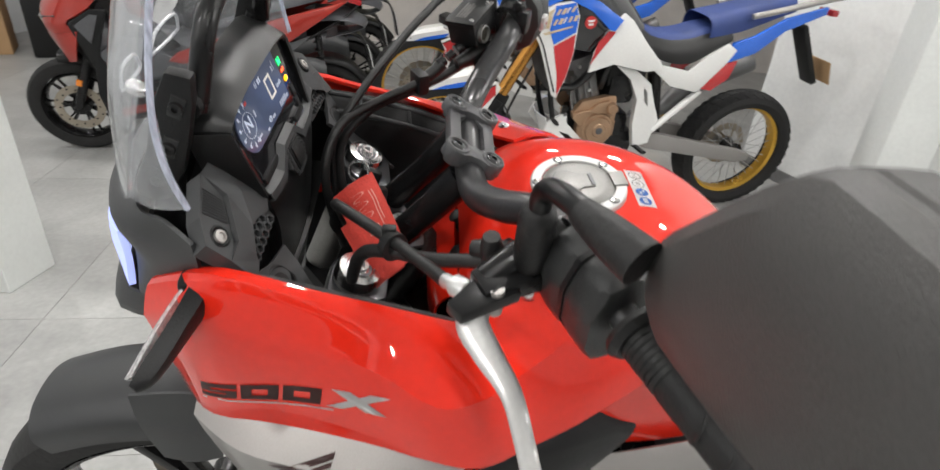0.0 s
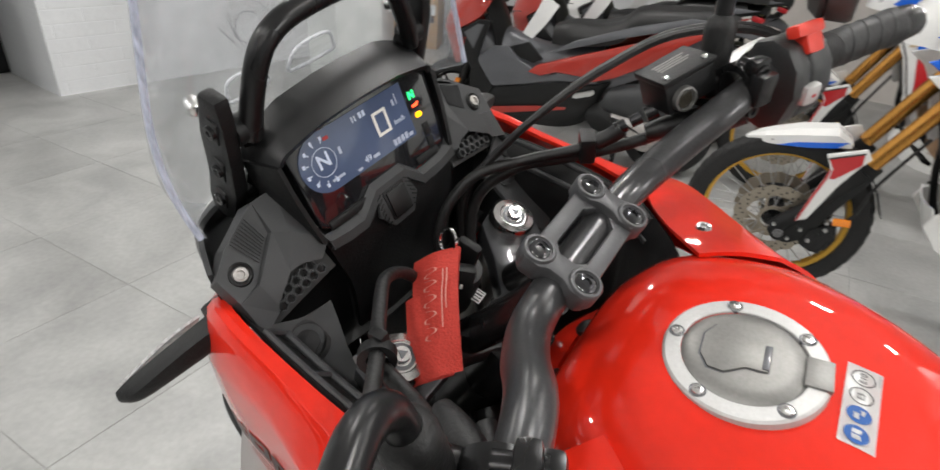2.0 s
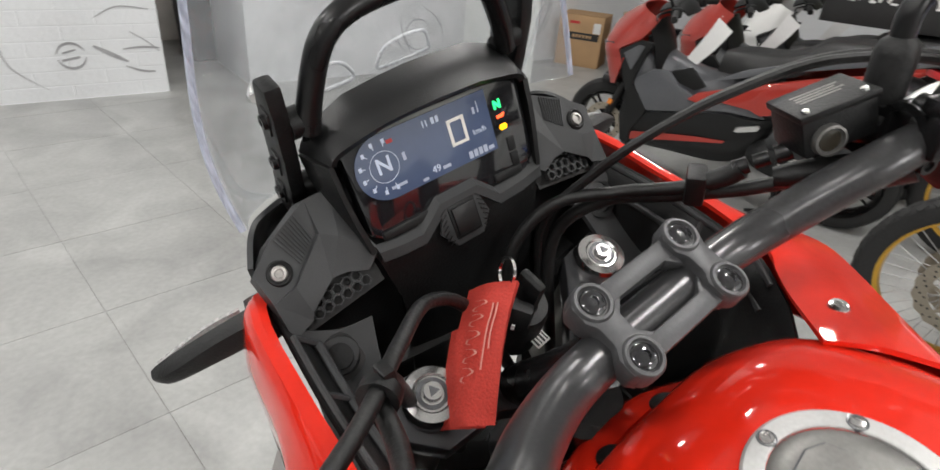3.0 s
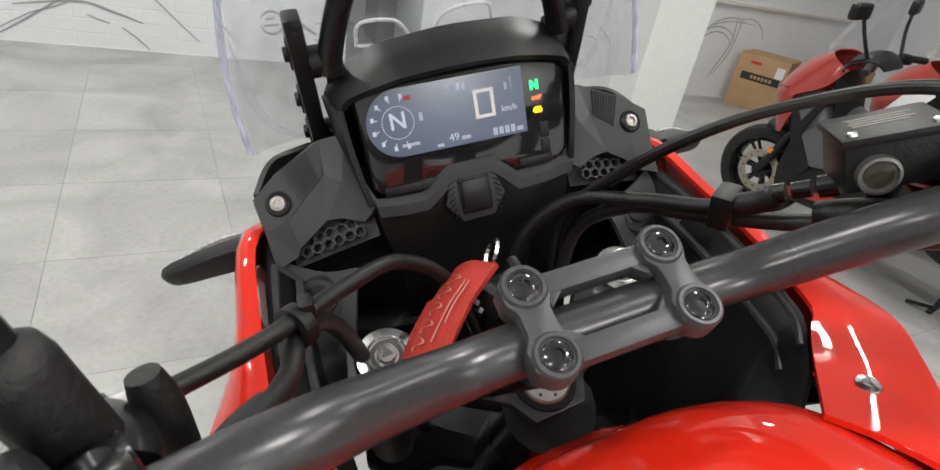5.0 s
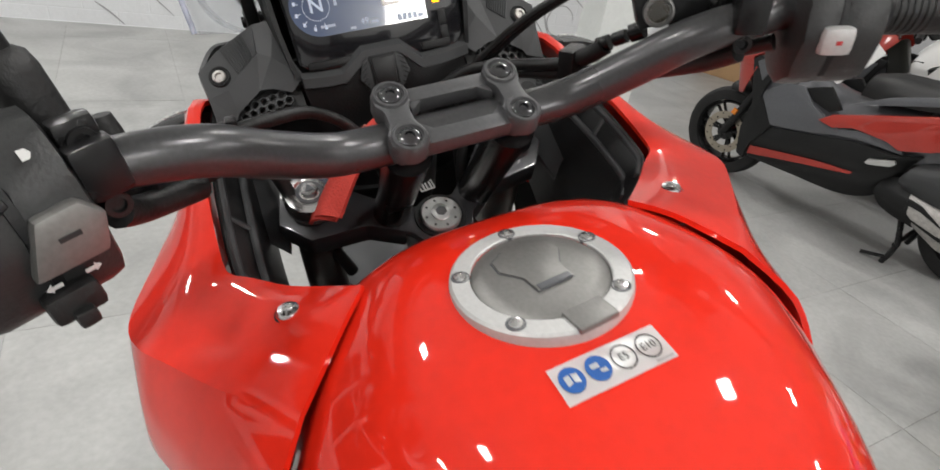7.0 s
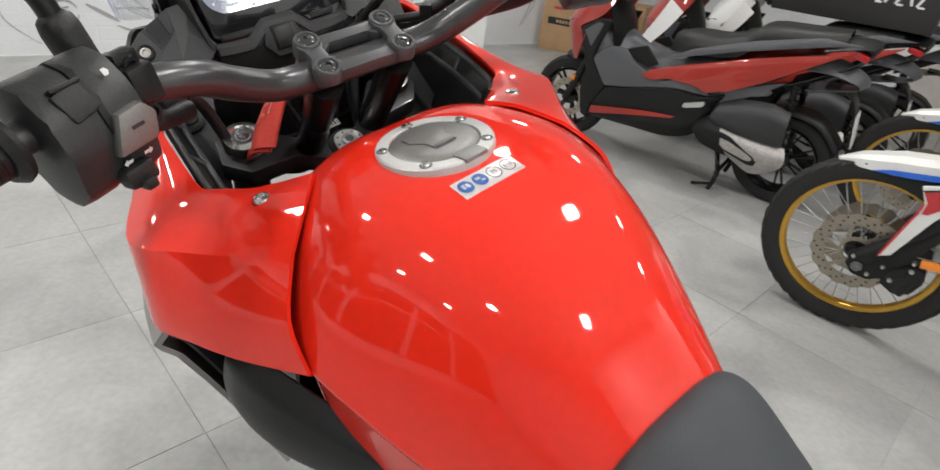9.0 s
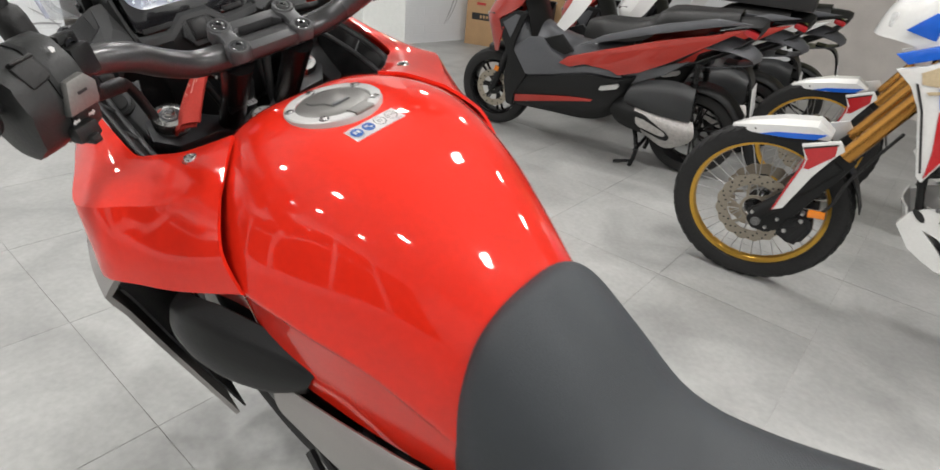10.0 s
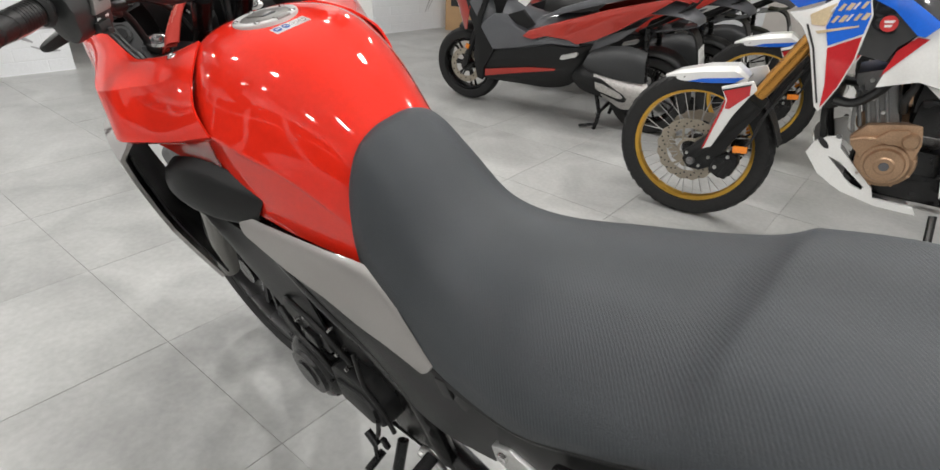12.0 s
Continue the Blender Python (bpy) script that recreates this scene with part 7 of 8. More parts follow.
    panel("tank_side", [(0.357, 0.796), (0.341, 0.888), (0.295, 0.978), (0.223, 1.056), (0.175, 1.025), (0.092, 0.934), (-0.007, 0.84), (0.0, 0.815), (0.075, 0.805), (0.239, 0.835)], 0.165, 0.016, white_lacquer, at, "white tank side panel", 0.005, tilt=-0.1)
    panel("tank_side_stripe", [(0.355, 0.836), (0.333, 0.93), (0.29, 0.98), (0.255, 0.978), (0.327, 0.878)], 0.1825, 0.002, at_red, at, "", 0, tilt=-0.1)
    panel("round_badge", [(0.386 + 0.027 * math.cos(a), 1.015 + 0.027 * math.sin(a)) for a in (2 * math.pi * k / 20 for k in range(20))], 0.181, 0.004, ink_red, at, "round red badge", 0.0)
    panel("badge_bar", [(0.402, 1.024), (0.370, 1.028), (0.374, 1.018), (0.400, 1.016)], 0.1852, 0.001, paper, at, "", 0)
    panel("badge_bar", [(0.398, 1.010), (0.374, 1.013), (0.378, 1.004), (0.396, 1.002)], 0.1852, 0.001, paper, at, "", 0)
    panel("shroud_line", [(0.636, 0.985), (0.592, 0.905), (0.523, 0.715), (0.517, 0.718), (0.586, 0.908), (0.628, 0.985)], 0.1985, 0.002, ink_black, at, "thin dark edge line", 0, tilt=-0.12)
    # seat, tail
    seat_s = [(0.20, [(0, 1.08), (0.05, 1.07), (0.09, 1.04), (0.10, 1.0)]), (0.09, [(0, 0.995), (0.07, 0.985), (0.12, 0.95), (0.13, 0.90)]), (-0.03, [(0, 0.945), (0.08, 0.94), (0.14, 0.90), (0.15, 0.845)]), (-0.15, [(0, 0.95), (0.09, 0.945), (0.15, 0.905), (0.16, 0.84)]), (-0.24, [(0, 0.975), (0.09, 0.97), (0.14, 0.93), (0.15, 0.88)]), (-0.36, [(0, 1.0), (0.09, 0.995), (0.13, 0.97), (0.14, 0.945)])]
    part("rider_seat", saddle(seat_s, 3, 3), rubber, at, "black rider seat with a blue top")
    top_s = [(x - 0.0, [(0, h[0][1] + 0.008), (h[1][0] * 0.9, h[1][1] + 0.008), (h[2][0] * 0.86, h[2][1] + 0.014)]) for x, h in seat_s[1:]]
    part("seat_top", saddle(top_s, 3, 3), blue_vinyl, at, "blue vinyl seat top")
    pill = [(-0.24, [(0, 1.035), (0.09, 1.03), (0.125, 1.0), (0.13, 0.955)]), (-0.40, [(0, 1.075), (0.085, 1.07), (0.115, 1.035), (0.12, 0.985)]), (-0.56, [(0, 1.115), (0.075, 1.11), (0.10, 1.08), (0.105, 1.04)]), (-0.68, [(0, 1.14), (0.065, 1.135), (0.09, 1.11), (0.095, 1.08)])]
    part("pillion_seat", saddle(pill, 3, 3), blue_vinyl, at, "blue pillion seat")
    panel("tail_panel", [(0.034, 0.815), (-0.024, 0.83), (-0.161, 0.806), (-0.235, 0.878), (-0.336, 0.939), (-0.385, 0.91), (-0.352, 0.849), (-0.259, 0.732), (-0.232, 0.702), (-0.085, 0.731)], 0.15, 0.016, white_lacquer, at, "white tail panel", 0.005)
    panel("tail_blue", [(-0.352, 0.846), (-0.36, 0.94), (-0.461, 0.975), (-0.60, 1.06), (-0.80, 1.12), (-0.80, 1.085), (-0.607, 1.0), (-0.492, 0.897)], 0.142, 0.02, blue_lacquer, at, "blue tail flank", 0.005)
    panel("tail_red", [(-0.245, 0.72), (-0.253, 0.75), (-0.32, 0.838), (-0.41, 0.858), (-0.389, 0.771), (-0.31, 0.709)], 0.146, 0.014, at_red, at, "red lower tail", 0.004)
    for s in (1, -1):
        part("rack_rail", flip(tube([(-0.42, 0.15, 1.06), (-0.6, 0.17, 1.11), (-0.8, 0.16, 1.155), (-0.97, 0.10, 1.17), (-0.98, 0.0, 1.17)], 0.014, 10, 4), s), silver_paint, at, "silver luggage rack rail")
    part("rack_plate", plate([(-0.9, -0.09), (-0.72, -0.1), (-0.72, 0.1), (-0.9, 0.09)], 0.012, pose(0, 0, 1.15), 0.003), silver_paint, at)
    part("tail_hanger", block(0.03, 0.10, 0.34, pose(-0.90, 0, 0.86, 0, 32, 0), 0.008), black_plastic, at, "black number plate hanger")
    part("plate_blank", block(0.006, 0.16, 0.12, pose(-1.03, 0, 0.78, 0, 20, 0), 0.002), cardboard, at, "blank number plate")
    part("tail_lamp", block(0.04, 0.10, 0.03, pose(-0.95, 0, 1.07), 0.006), at_red, at)
    # engine, frame, skid plate
    mill = part("engine", joined(block(0.30, 0.20, 0.22, pose(0.20, 0, 0.46), 0.04), block(0.22, 0.22, 0.12, pose(0.12, 0, 0.42), 0.03)), satin_black, at, "dark cast engine")
    barrel = part("cylinder", joined(block(0.11, 0.2, 0.22, pose(0.315, 0, 0.72, 0, 20, 0), 0.015), block(0.15, 0.19, 0.05, pose(0.35, 0, 0.815, 0, 20, 0), 0.012)), engine_grey, mill, "grey cast cylinder and head")
    for s in (1, -1):
        for k in range(4):
            part("cylinder_rib", flip(tube([(0.272 + 0.028 * k, 0.104, 0.645 - 0.008 * k), (0.318 + 0.028 * k, 0.104, 0.775 - 0.008 * k)], 0.007, 8, 1), s), engine_grey, barrel)
        for x0, z0 in ((0.30, 0.69), (0.345, 0.735), (0.37, 0.80), (0.315, 0.815)):
            part("head_bolt", flip(lathe([(0.0, 0.01), (0.007, 0.01), (0.008, 0.0), (0.008, -0.012)], 8, frame_of((x0, 0.108, z0), (1, 0, 0), (0, 1, 0))), s), alloy, barrel)
        part("water_hose", flip(tube([(0.24, 0.10, 0.70), (0.25, 0.135, 0.76), (0.24, 0.13, 0.83), (0.32, 0.12, 0.88)], 0.014, 10, 4), s), rubber, mill, "black water hose")
        part("oil_pipe", flip(tube([(0.36, 0.11, 0.57), (0.385, 0.12, 0.64), (0.40, 0.11, 0.74)], 0.007, 8, 3), s), engine_grey, mill)
    for s in (1, -1):
        cov = part("engine_cover", flip(lathe([(0.0, 0.056), (0.03, 0.056), (0.036, 0.05), (0.062, 0.048), (0.068, 0.036), (0.078, 0.034), (0.086, 0.018), (0.098, 0.012), (0.102, 0.0), (0.102, -0.03)], 40, frame_of((0.235, 0.115, 0.505), (1, 0, 0), (0, 1, 0))), s), bronze, mill, "bronze clutch cover")
        part("cover_shoulder", flip(joined(plate([(0.145, 0.60), (0.165, 0.675), (0.22, 0.668), (0.335, 0.642), (0.378, 0.585), (0.365, 0.55), (0.31, 0.50), (0.24, 0.50), (0.15, 0.54)], 0.04, upright(0.10), 0.012), plate([(0.18, 0.60), (0.20, 0.655), (0.26, 0.64), (0.30, 0.60), (0.25, 0.585)], 0.02, upright(0.138), 0.008), tube([(0.37, 0.145, 0.575), (0.30, 0.15, 0.60), (0.16, 0.145, 0.585)], 0.007, 8, 3)), s), bronze, mill)
        part("oil_filter_cap", flip(lathe([(0.0, 0.03), (0.022, 0.03), (0.028, 0.022), (0.03, 0.0)], 24, frame_of((0.185, 0.145, 0.615), (1, 0, 0), (0, 1, 0))), s), bronze, mill)
        part("cover_emblem", flip(lathe([(0.0, 0.003), (0.016, 0.003), (0.018, 0.0)], 20, frame_of((0.235, 0.1705, 0.505), (1, 0, 0), (0, 1, 0))), s), gunmetal, cov)
        for k in range(9):
            a = 2 * math.pi * k / 9
            part("cover_bolt", flip(lathe([(0.0, 0.006), (0.006, 0.006), (0.006, -0.01)], 6, frame_of((0.235 + 0.095 * math.cos(a), 0.126, 0.505 + 0.095 * math.sin(a)), (1, 0, 0), (0, 1, 0))), s), bronze, cov)
        casting = [(0.21, 0.823), (0.123, 0.758), (0.068, 0.66), (0.062, 0.536), (0.031, 0.416), (-0.046, 0.438), (-0.07, 0.562), (-0.02, 0.66), (0.012, 0.737), (0.099, 0.801)]
        part("frame_spar", flip(plate(holed(casting, [(0.046, 0.724), (0.030, 0.655), (0.002, 0.629), (0.022, 0.698)]), 0.035, upright(0.125), 0.0), s), white_lacquer, at, "white cast frame spar with a slot")
        part("rear_strut", flip(tube([(-0.05, 0.15, 0.50), (-0.16, 0.14, 0.60), (-0.27, 0.13, 0.70)], 0.018, 10, 3), s), white_lacquer, at)
        part("swingarm", flip(plate([(0.0, 0.47), (-0.103, 0.474), (-0.62, 0.375), (-0.69, 0.35), (-0.68, 0.315), (-0.608, 0.305), (-0.062, 0.392), (0.0, 0.41)], 0.04, upright(0.095), 0.008), s), silver_paint, at, "silver swingarm")
        part("lower_tube", flip(tube([(0.50, 0.10, 0.75), (0.47, 0.11, 0.58), (0.38, 0.11, 0.40), (0.15, 0.11, 0.33)], 0.013, 10, 4), s), black_plastic, at)
        part("air_duct", flip(tube([(0.47, 0.15, 0.72), (0.40, 0.15, 0.72), (0.33, 0.15, 0.79), (0.30, 0.14, 0.88)], [0.03, 0.026, 0.03, 0.035], 12, 4, flat=0.6), s), black_plastic, at, "black duct behind the shroud")
        part("hand_lever", flip(tube([(0.45, 0.2, 1.27), (0.48, 0.3, 1.26), (0.44, 0.42, 1.25)], 0.007, 8, 3), s), satin_black, at)
        part("grip", flip(tube([(0.41, 0.26, 1.278), (0.36, 0.45, 1.268)], 0.018, 14, 2), s), rubber, at, "black ribbed grip")
        cage = [(0.505, 0.485), (0.487, 0.535), (0.45, 0.562), (0.40, 0.578), (0.392, 0.53), (0.318, 0.462), (0.24, 0.39), (0.226, 0.352), (0.09, 0.352), (0.07, 0.322), (0.21, 0.322), (0.34, 0.350), (0.44, 0.405)]
        part("skid_side", flip(plate(holed(cage, [(0.425, 0.488), (0.376, 0.472), (0.27, 0.39), (0.274, 0.374), (0.315, 0.388)]), 0.014, upright(0.118), 0.0), s), white_lacquer, at, "white skid plate side with a long slot")
        # Nothing is cut here: black ovals give the slots' inner shade.
        for k, (x0, z0, w0, h0, tilt0) in enumerate(((0.455, 0.538, 0.03, 0.011, 42), (0.335, 0.418, 0.018, 0.008, 36))):
            part("slot_shade", flip(plate([(w0 * math.cos(a), h0 * math.sin(a)) for a in (2 * math.pi * q / 14 for q in range(14))], 0.002, upright(0.1325) @ pose(x0, z0, 0, 0, 0, tilt0), 0), s), ink_black, at, "black oval plate for the shade in a slot")
        part("skid_bolt", flip(lathe([(0.0, 0.005), (0.008, 0.005), (0.01, 0.0)], 10, frame_of((0.41, 0.1325, 0.575), (1, 0, 0), (0, 1, 0))), s), engine_grey, at)
        part("footrest", flip(tube([(0.02, 0.15, 0.42), (0.01, 0.24, 0.42)], 0.016, 8, 2, flat=0.6), s), satin_black, at)
    part("skid_plate", skin([[(0.50, 0.115, 0.55), (0.515, 0, 0.54), (0.50, -0.115, 0.55)], [(0.44, 0.115, 0.41), (0.45, 0, 0.395), (0.44, -0.115, 0.41)], [(0.33, 0.115, 0.345), (0.33, 0, 0.335), (0.33, -0.115, 0.345)], [(0.10, 0.118, 0.322), (0.10, 0, 0.312), (0.10, -0.118, 0.322)]], 4, 3, 0.006), white_lacquer, at, "white skid plate")
    part("radiator", block(0.05, 0.28, 0.3, pose(0.52, 0, 0.82, 0, 20, 0), 0.01), black_plastic, at)
    part("air_box", block(0.2, 0.24, 0.16, pose(0.12, 0, 0.78), 0.03), black_plastic, at)
    part("side_cover", block(0.14, 0.27, 0.15, pose(0.14, 0, 0.70), 0.04), satin_black, at, "black round side cover")
    part("shock", tube([(-0.08, 0, 0.75), (-0.16, 0, 0.42)], 0.035, 14, 2), satin_black, at)
    part("exhaust", tube([(0.0, -0.15, 0.45), (-0.25, -0.17, 0.48), (-0.4, -0.19, 0.60), (-0.75, -0.2, 0.76)], [0.03, 0.035, 0.055, 0.06], 14, 4), engine_grey, at)
    part("side_stand", tube([(0.02, 0.14, 0.34), (0.0, 0.24, 0.2), (-0.03, 0.33, 0.07)], 0.015, 8, 2), satin_black, at, "black side stand")
    part("stand_foot", block(0.12, 0.05, 0.012, pose(-0.04, 0.33, 0.072, -12, 0, 0), 0.003), satin_black, at)
    # headlamp cowl, screen, bars
    cowl = [[(0.60, 0.15, 1.06), (0.70, 0.14, 1.09), (0.78, 0.08, 1.09), (0.80, 0, 1.09), (0.78, -0.08, 1.09), (0.70, -0.14, 1.09), (0.60, -0.15, 1.06)], [(0.58, 0.15, 1.16), (0.68, 0.14, 1.18), (0.75, 0.08, 1.19), (0.77, 0, 1.19), (0.75, -0.08, 1.19), (0.68, -0.14, 1.18), (0.58, -0.15, 1.16)], [(0.54, 0.13, 1.26), (0.60, 0.12, 1.28), (0.65, 0.07, 1.29), (0.67, 0, 1.29), (0.65, -0.07, 1.29), (0.60, -0.12, 1.28), (0.54, -0.13, 1.26)]]
    part("headlamp_cowl", skin(cowl, 3, 4, 0.006), white_lacquer, at, "white headlamp cowl")
    for s in (1, -1):
        part("headlamp", flip(block(0.03, 0.09, 0.05, pose(0.765, 0.06, 1.145, 0, -8, 18), 0.012), s), clear_lens, at)
        part("cowl_blue", flip(plate([(0.60, 1.10), (0.72, 1.13), (0.66, 1.19), (0.52, 1.18)], 0.01, upright(0.146), 0.003), s), blue_lacquer, at)
    part("windscreen", skin([[(0.60, 0.12, 1.29), (0.66, 0, 1.30), (0.60, -0.12, 1.29)], [(0.50, 0.11, 1.5), (0.54, 0, 1.52), (0.50, -0.11, 1.5)]], 5, 4, 0.004), screen_clear, at).visible_shadow = False
    part("handlebar", tube([(0.36, 0.44, 1.27), (0.42, 0.2, 1.28), (0.45, 0.06, 1.22), (0.45, -0.06, 1.22), (0.42, -0.2, 1.28), (0.36, -0.44, 1.27)], 0.014, 12, 5), satin_black, at, "black wide handlebar")
    for s in (1, -1):
        part("hand_guard", flip(skin([[(0.40, 0.43, 1.24), (0.50, 0.36, 1.23), (0.52, 0.24, 1.23)], [(0.40, 0.43, 1.30), (0.50, 0.36, 1.31), (0.52, 0.24, 1.30)]], 5, 3, 0.005), s), white_lacquer, at, "white hand guard")
    return at


AT_POSE = Matrix.Translation((0.832, 3.176, 0)) @ pose(0, 0, 0, 0, 0, -164) @ pose(0, 0, 0, -4.5, 0, 0)
first_at = adventure_bike(AT_POSE, "white, blue and red adventure motorcycle with gold spoked wheels")
second_at = copy_thing(first_at, Matrix.Translation((0.555, 4.325, 0)) @ pose(0, 0, 0, 0, 0, -164) @ pose(0, 0, 0, -4.5, 0, 0))
second_at["label"] = "white, blue and red adventure motorcycle standing behind its twin"


def scooter(m, label, paint, box=False):
    sc = thing("scooter", m, label, "scooter", "maxi scooters")
    for nm, x, r, w in (("front_wheel", 0.69, 0.27, 0.12), ("rear_wheel", -0.70, 0.27, 0.14)):
        a = axle_at(x, r)
        wheel = part(nm, lathe([(r - 0.085, -w * 0.4), (r - 0.095, -w * 0.3), (r - 0.1, 0), (r - 0.095, w * 0.3), (r - 0.085, w * 0.4), (r - 0.08, 0)], 40, a, True), satin_black, sc, "black cast scooter wheel")
        part("tyre", tyre_mesh(r, w, a), tyre_rubber, wheel, "black road tyre")
        for k in range(14):
            part("spoke", block(r - 0.12, 0.011, 0.02, a @ pose(0, 0, 0, 0, 0, 360 / 7 * (k // 2) + (7, -7)[k % 2]) @ pose((r - 0.05) / 2, 0, 0), 0.004), satin_black, wheel)
        part("hub", lathe([(0.0, -0.05), (0.05, -0.05), (0.05, 0.05), (0.0, 0.05)], 20, a), satin_black, wheel)
        if x < 0:
            continue
        part("brake_disc", lathe([(0.085, 0.055), (0.128, 0.055), (0.128, 0.06), (0.085, 0.06)], 36, a, True), disc_steel, wheel, "drilled steel brake disc")
        # Black dots on the plain disc stand for shaded drill holes.
        for k in range(16):
            q = radians(22.5 * k)
            part("disc_hole_shade", lathe([(0.0, 0.0), (0.0055, 0.0), (0.0055, 0.001), (0.0, 0.001)], 8, a @ pose((0.1, 0.114)[k % 2] * math.cos(q), (0.1, 0.114)[k % 2] * math.sin(q), 0.0602)), satin_black, wheel)
        for k in range(5):
            part("disc_arm", block(0.06, 0.014, 0.008, a @ pose(0, 0, 0, 0, 0, 72 * k + 15) @ pose(0.065, 0, 0.056), 0.003), satin_black, wheel)
    for s in (1, -1):
        part("fork_leg", flip(tube([(0.69, 0.085, 0.27), (0.56, 0.085, 0.6)], 0.024, 12, 2), s), satin_black, sc)
        part("fork_reflector", flip(block(0.03, 0.012, 0.035, pose(0.645, 0.112, 0.43, 0, -20, 0), 0.004), s), amber, sc, "amber reflector")
    part("front_mudguard", skin([[(0.69 + rr * math.cos(q), y, 0.27 + rr * math.sin(q)) for y, rr in ((0.08, 0.27), (0.07, 0.3), (0, 0.31), (-0.07, 0.3), (-0.08, 0.27))] for q in (radians(d) for d in (82, 110, 140, 172))], 3, 3, 0.004), black_plastic, sc, "black front mudguard")
    # front apron
    apron = [[(0.74, 0.02, 0.70), (0.71, 0.12, 0.70), (0.65, 0.185, 0.715), (0.555, 0.222, 0.74)], [(0.76, 0.02, 0.80), (0.72, 0.13, 0.79), (0.66, 0.19, 0.785), (0.595, 0.215, 0.785)], [(0.68, 0.02, 0.93), (0.63, 0.13, 0.91), (0.55, 0.19, 0.88), (0.47, 0.21, 0.865)], [(0.56, 0.02, 1.02), (0.53, 0.11, 1.02), (0.48, 0.16, 1.0), (0.40, 0.18, 0.97)]]
    for s in (1, -1):
        part("front_apron", flip(skin(apron, 4, 4, 0.006), s), paint, sc, "painted front apron")
        part("headlamp", flip(skin([[(0.755, 0.02, 0.74), (0.72, 0.12, 0.75), (0.63, 0.195, 0.78)], [(0.765, 0.02, 0.78), (0.735, 0.12, 0.79), (0.65, 0.19, 0.81)]], 4, 3, 0.01), s), dash_gloss, sc, "dark headlamp unit")
        part("apron_lower", flip(skin([[(0.72, 0.10, 0.71), (0.655, 0.18, 0.72), (0.55, 0.224, 0.742)], [(0.69, 0.10, 0.63), (0.65, 0.165, 0.63), (0.578, 0.212, 0.645)], [(0.66, 0.09, 0.56), (0.645, 0.14, 0.56), (0.60, 0.185, 0.575)]], 4, 3, 0.006), s), paint, sc, "painted lower corner of the apron")
        part("apron_core", flip(skin([[(0.72, 0.02, 0.72), (0.66, 0.13, 0.72), (0.52, 0.19, 0.74)], [(0.62, 0.02, 0.60), (0.60, 0.10, 0.60), (0.50, 0.18, 0.58)], [(0.54, 0.02, 0.46), (0.53, 0.09, 0.45), (0.46, 0.17, 0.40)]], 4, 3, 0.005), s), black_plastic, sc, "black inner apron")
    # inner leg shield, tunnel, floor and belly
    tun = [(0.48, [(0, 0.84), (0.08, 0.83), (0.14, 0.78), (0.17, 0.70), (0.18, 0.6), (0.17, 0.40)]), (0.40, [(0, 0.80), (0.07, 0.78), (0.14, 0.70), (0.18, 0.58), (0.19, 0.46), (0.17, 0.36)]), (0.25, [(0, 0.74), (0.07, 0.72), (0.13, 0.63), (0.19, 0.54), (0.20, 0.46), (0.17, 0.33)]),
           (0.08, [(0, 0.71), (0.08, 0.69), (0.14, 0.61), (0.2, 0.54), (0.2, 0.46), (0.17, 0.31)]), (-0.12, [(0, 0.74), (0.08, 0.72), (0.15, 0.66), (0.18, 0.57), (0.18, 0.48), (0.16, 0.31)]), (-0.26, [(0, 0.76), (0.08, 0.74), (0.14, 0.68), (0.16, 0.6), (0.16, 0.52), (0.14, 0.38)])]
    part("tunnel", saddle(tun, 3, 4), gunmetal, sc, "gunmetal footwell and tunnel")
    shell = [[(0.45, 0.195, 0.44), (0.45, 0.215, 0.385), (0.45, 0.203, 0.325), (0.45, 0.205, 0.27), (0.44, 0.16, 0.232)], [(0.20, 0.232, 0.497), (0.20, 0.228, 0.43), (0.20, 0.206, 0.362), (0.20, 0.207, 0.30), (0.20, 0.15, 0.236)],
             [(-0.05, 0.235, 0.552), (-0.05, 0.226, 0.48), (-0.05, 0.204, 0.402), (-0.05, 0.203, 0.33), (-0.05, 0.13, 0.238)], [(-0.22, 0.226, 0.556), (-0.21, 0.212, 0.505), (-0.2, 0.192, 0.44), (-0.2, 0.18, 0.37), (-0.2, 0.11, 0.29)], [(-0.34, 0.20, 0.588), (-0.33, 0.195, 0.565), (-0.31, 0.18, 0.53), (-0.29, 0.16, 0.48), (-0.27, 0.10, 0.40)]]
    for s in (1, -1):
        belly = part("belly", flip(skin(shell, 5, 4, 0.008), s), black_plastic, sc, "sleek black lower fairing")
        part("belly_stripe", flip(skin([[(0.44, 0.212, 0.318), (0.44, 0.214, 0.270)], [(0.20, 0.214, 0.364), (0.20, 0.216, 0.326)], [(0.05, 0.214, 0.388), (0.05, 0.216, 0.358)], [(-0.10, 0.207, 0.400), (-0.09, 0.208, 0.385)]], 5, 3, 0.004), s), paint, belly, "long painted stripe")
    panel("foot_board", [(0.49, 0.62), (0.378, 0.705), (0.29, 0.715), (0.21, 0.645), (0.107, 0.603), (0.04, 0.58), (-0.16, 0.636), (-0.247, 0.603), (-0.262, 0.568), (-0.05, 0.562), (0.06, 0.54), (0.19, 0.507), (0.37, 0.472)], 0.205, 0.022, gunmetal, sc, "dark grey footboard side", 0.008, tilt=-0.14, zc=0.52)
    panel("foot_well", [(0.30, 0.70), (0.17, 0.75), (0.08, 0.66), (0.13, 0.63), (0.22, 0.655)], 0.16, 0.03, black_plastic, sc, "black pocket of the footwell", 0.006)
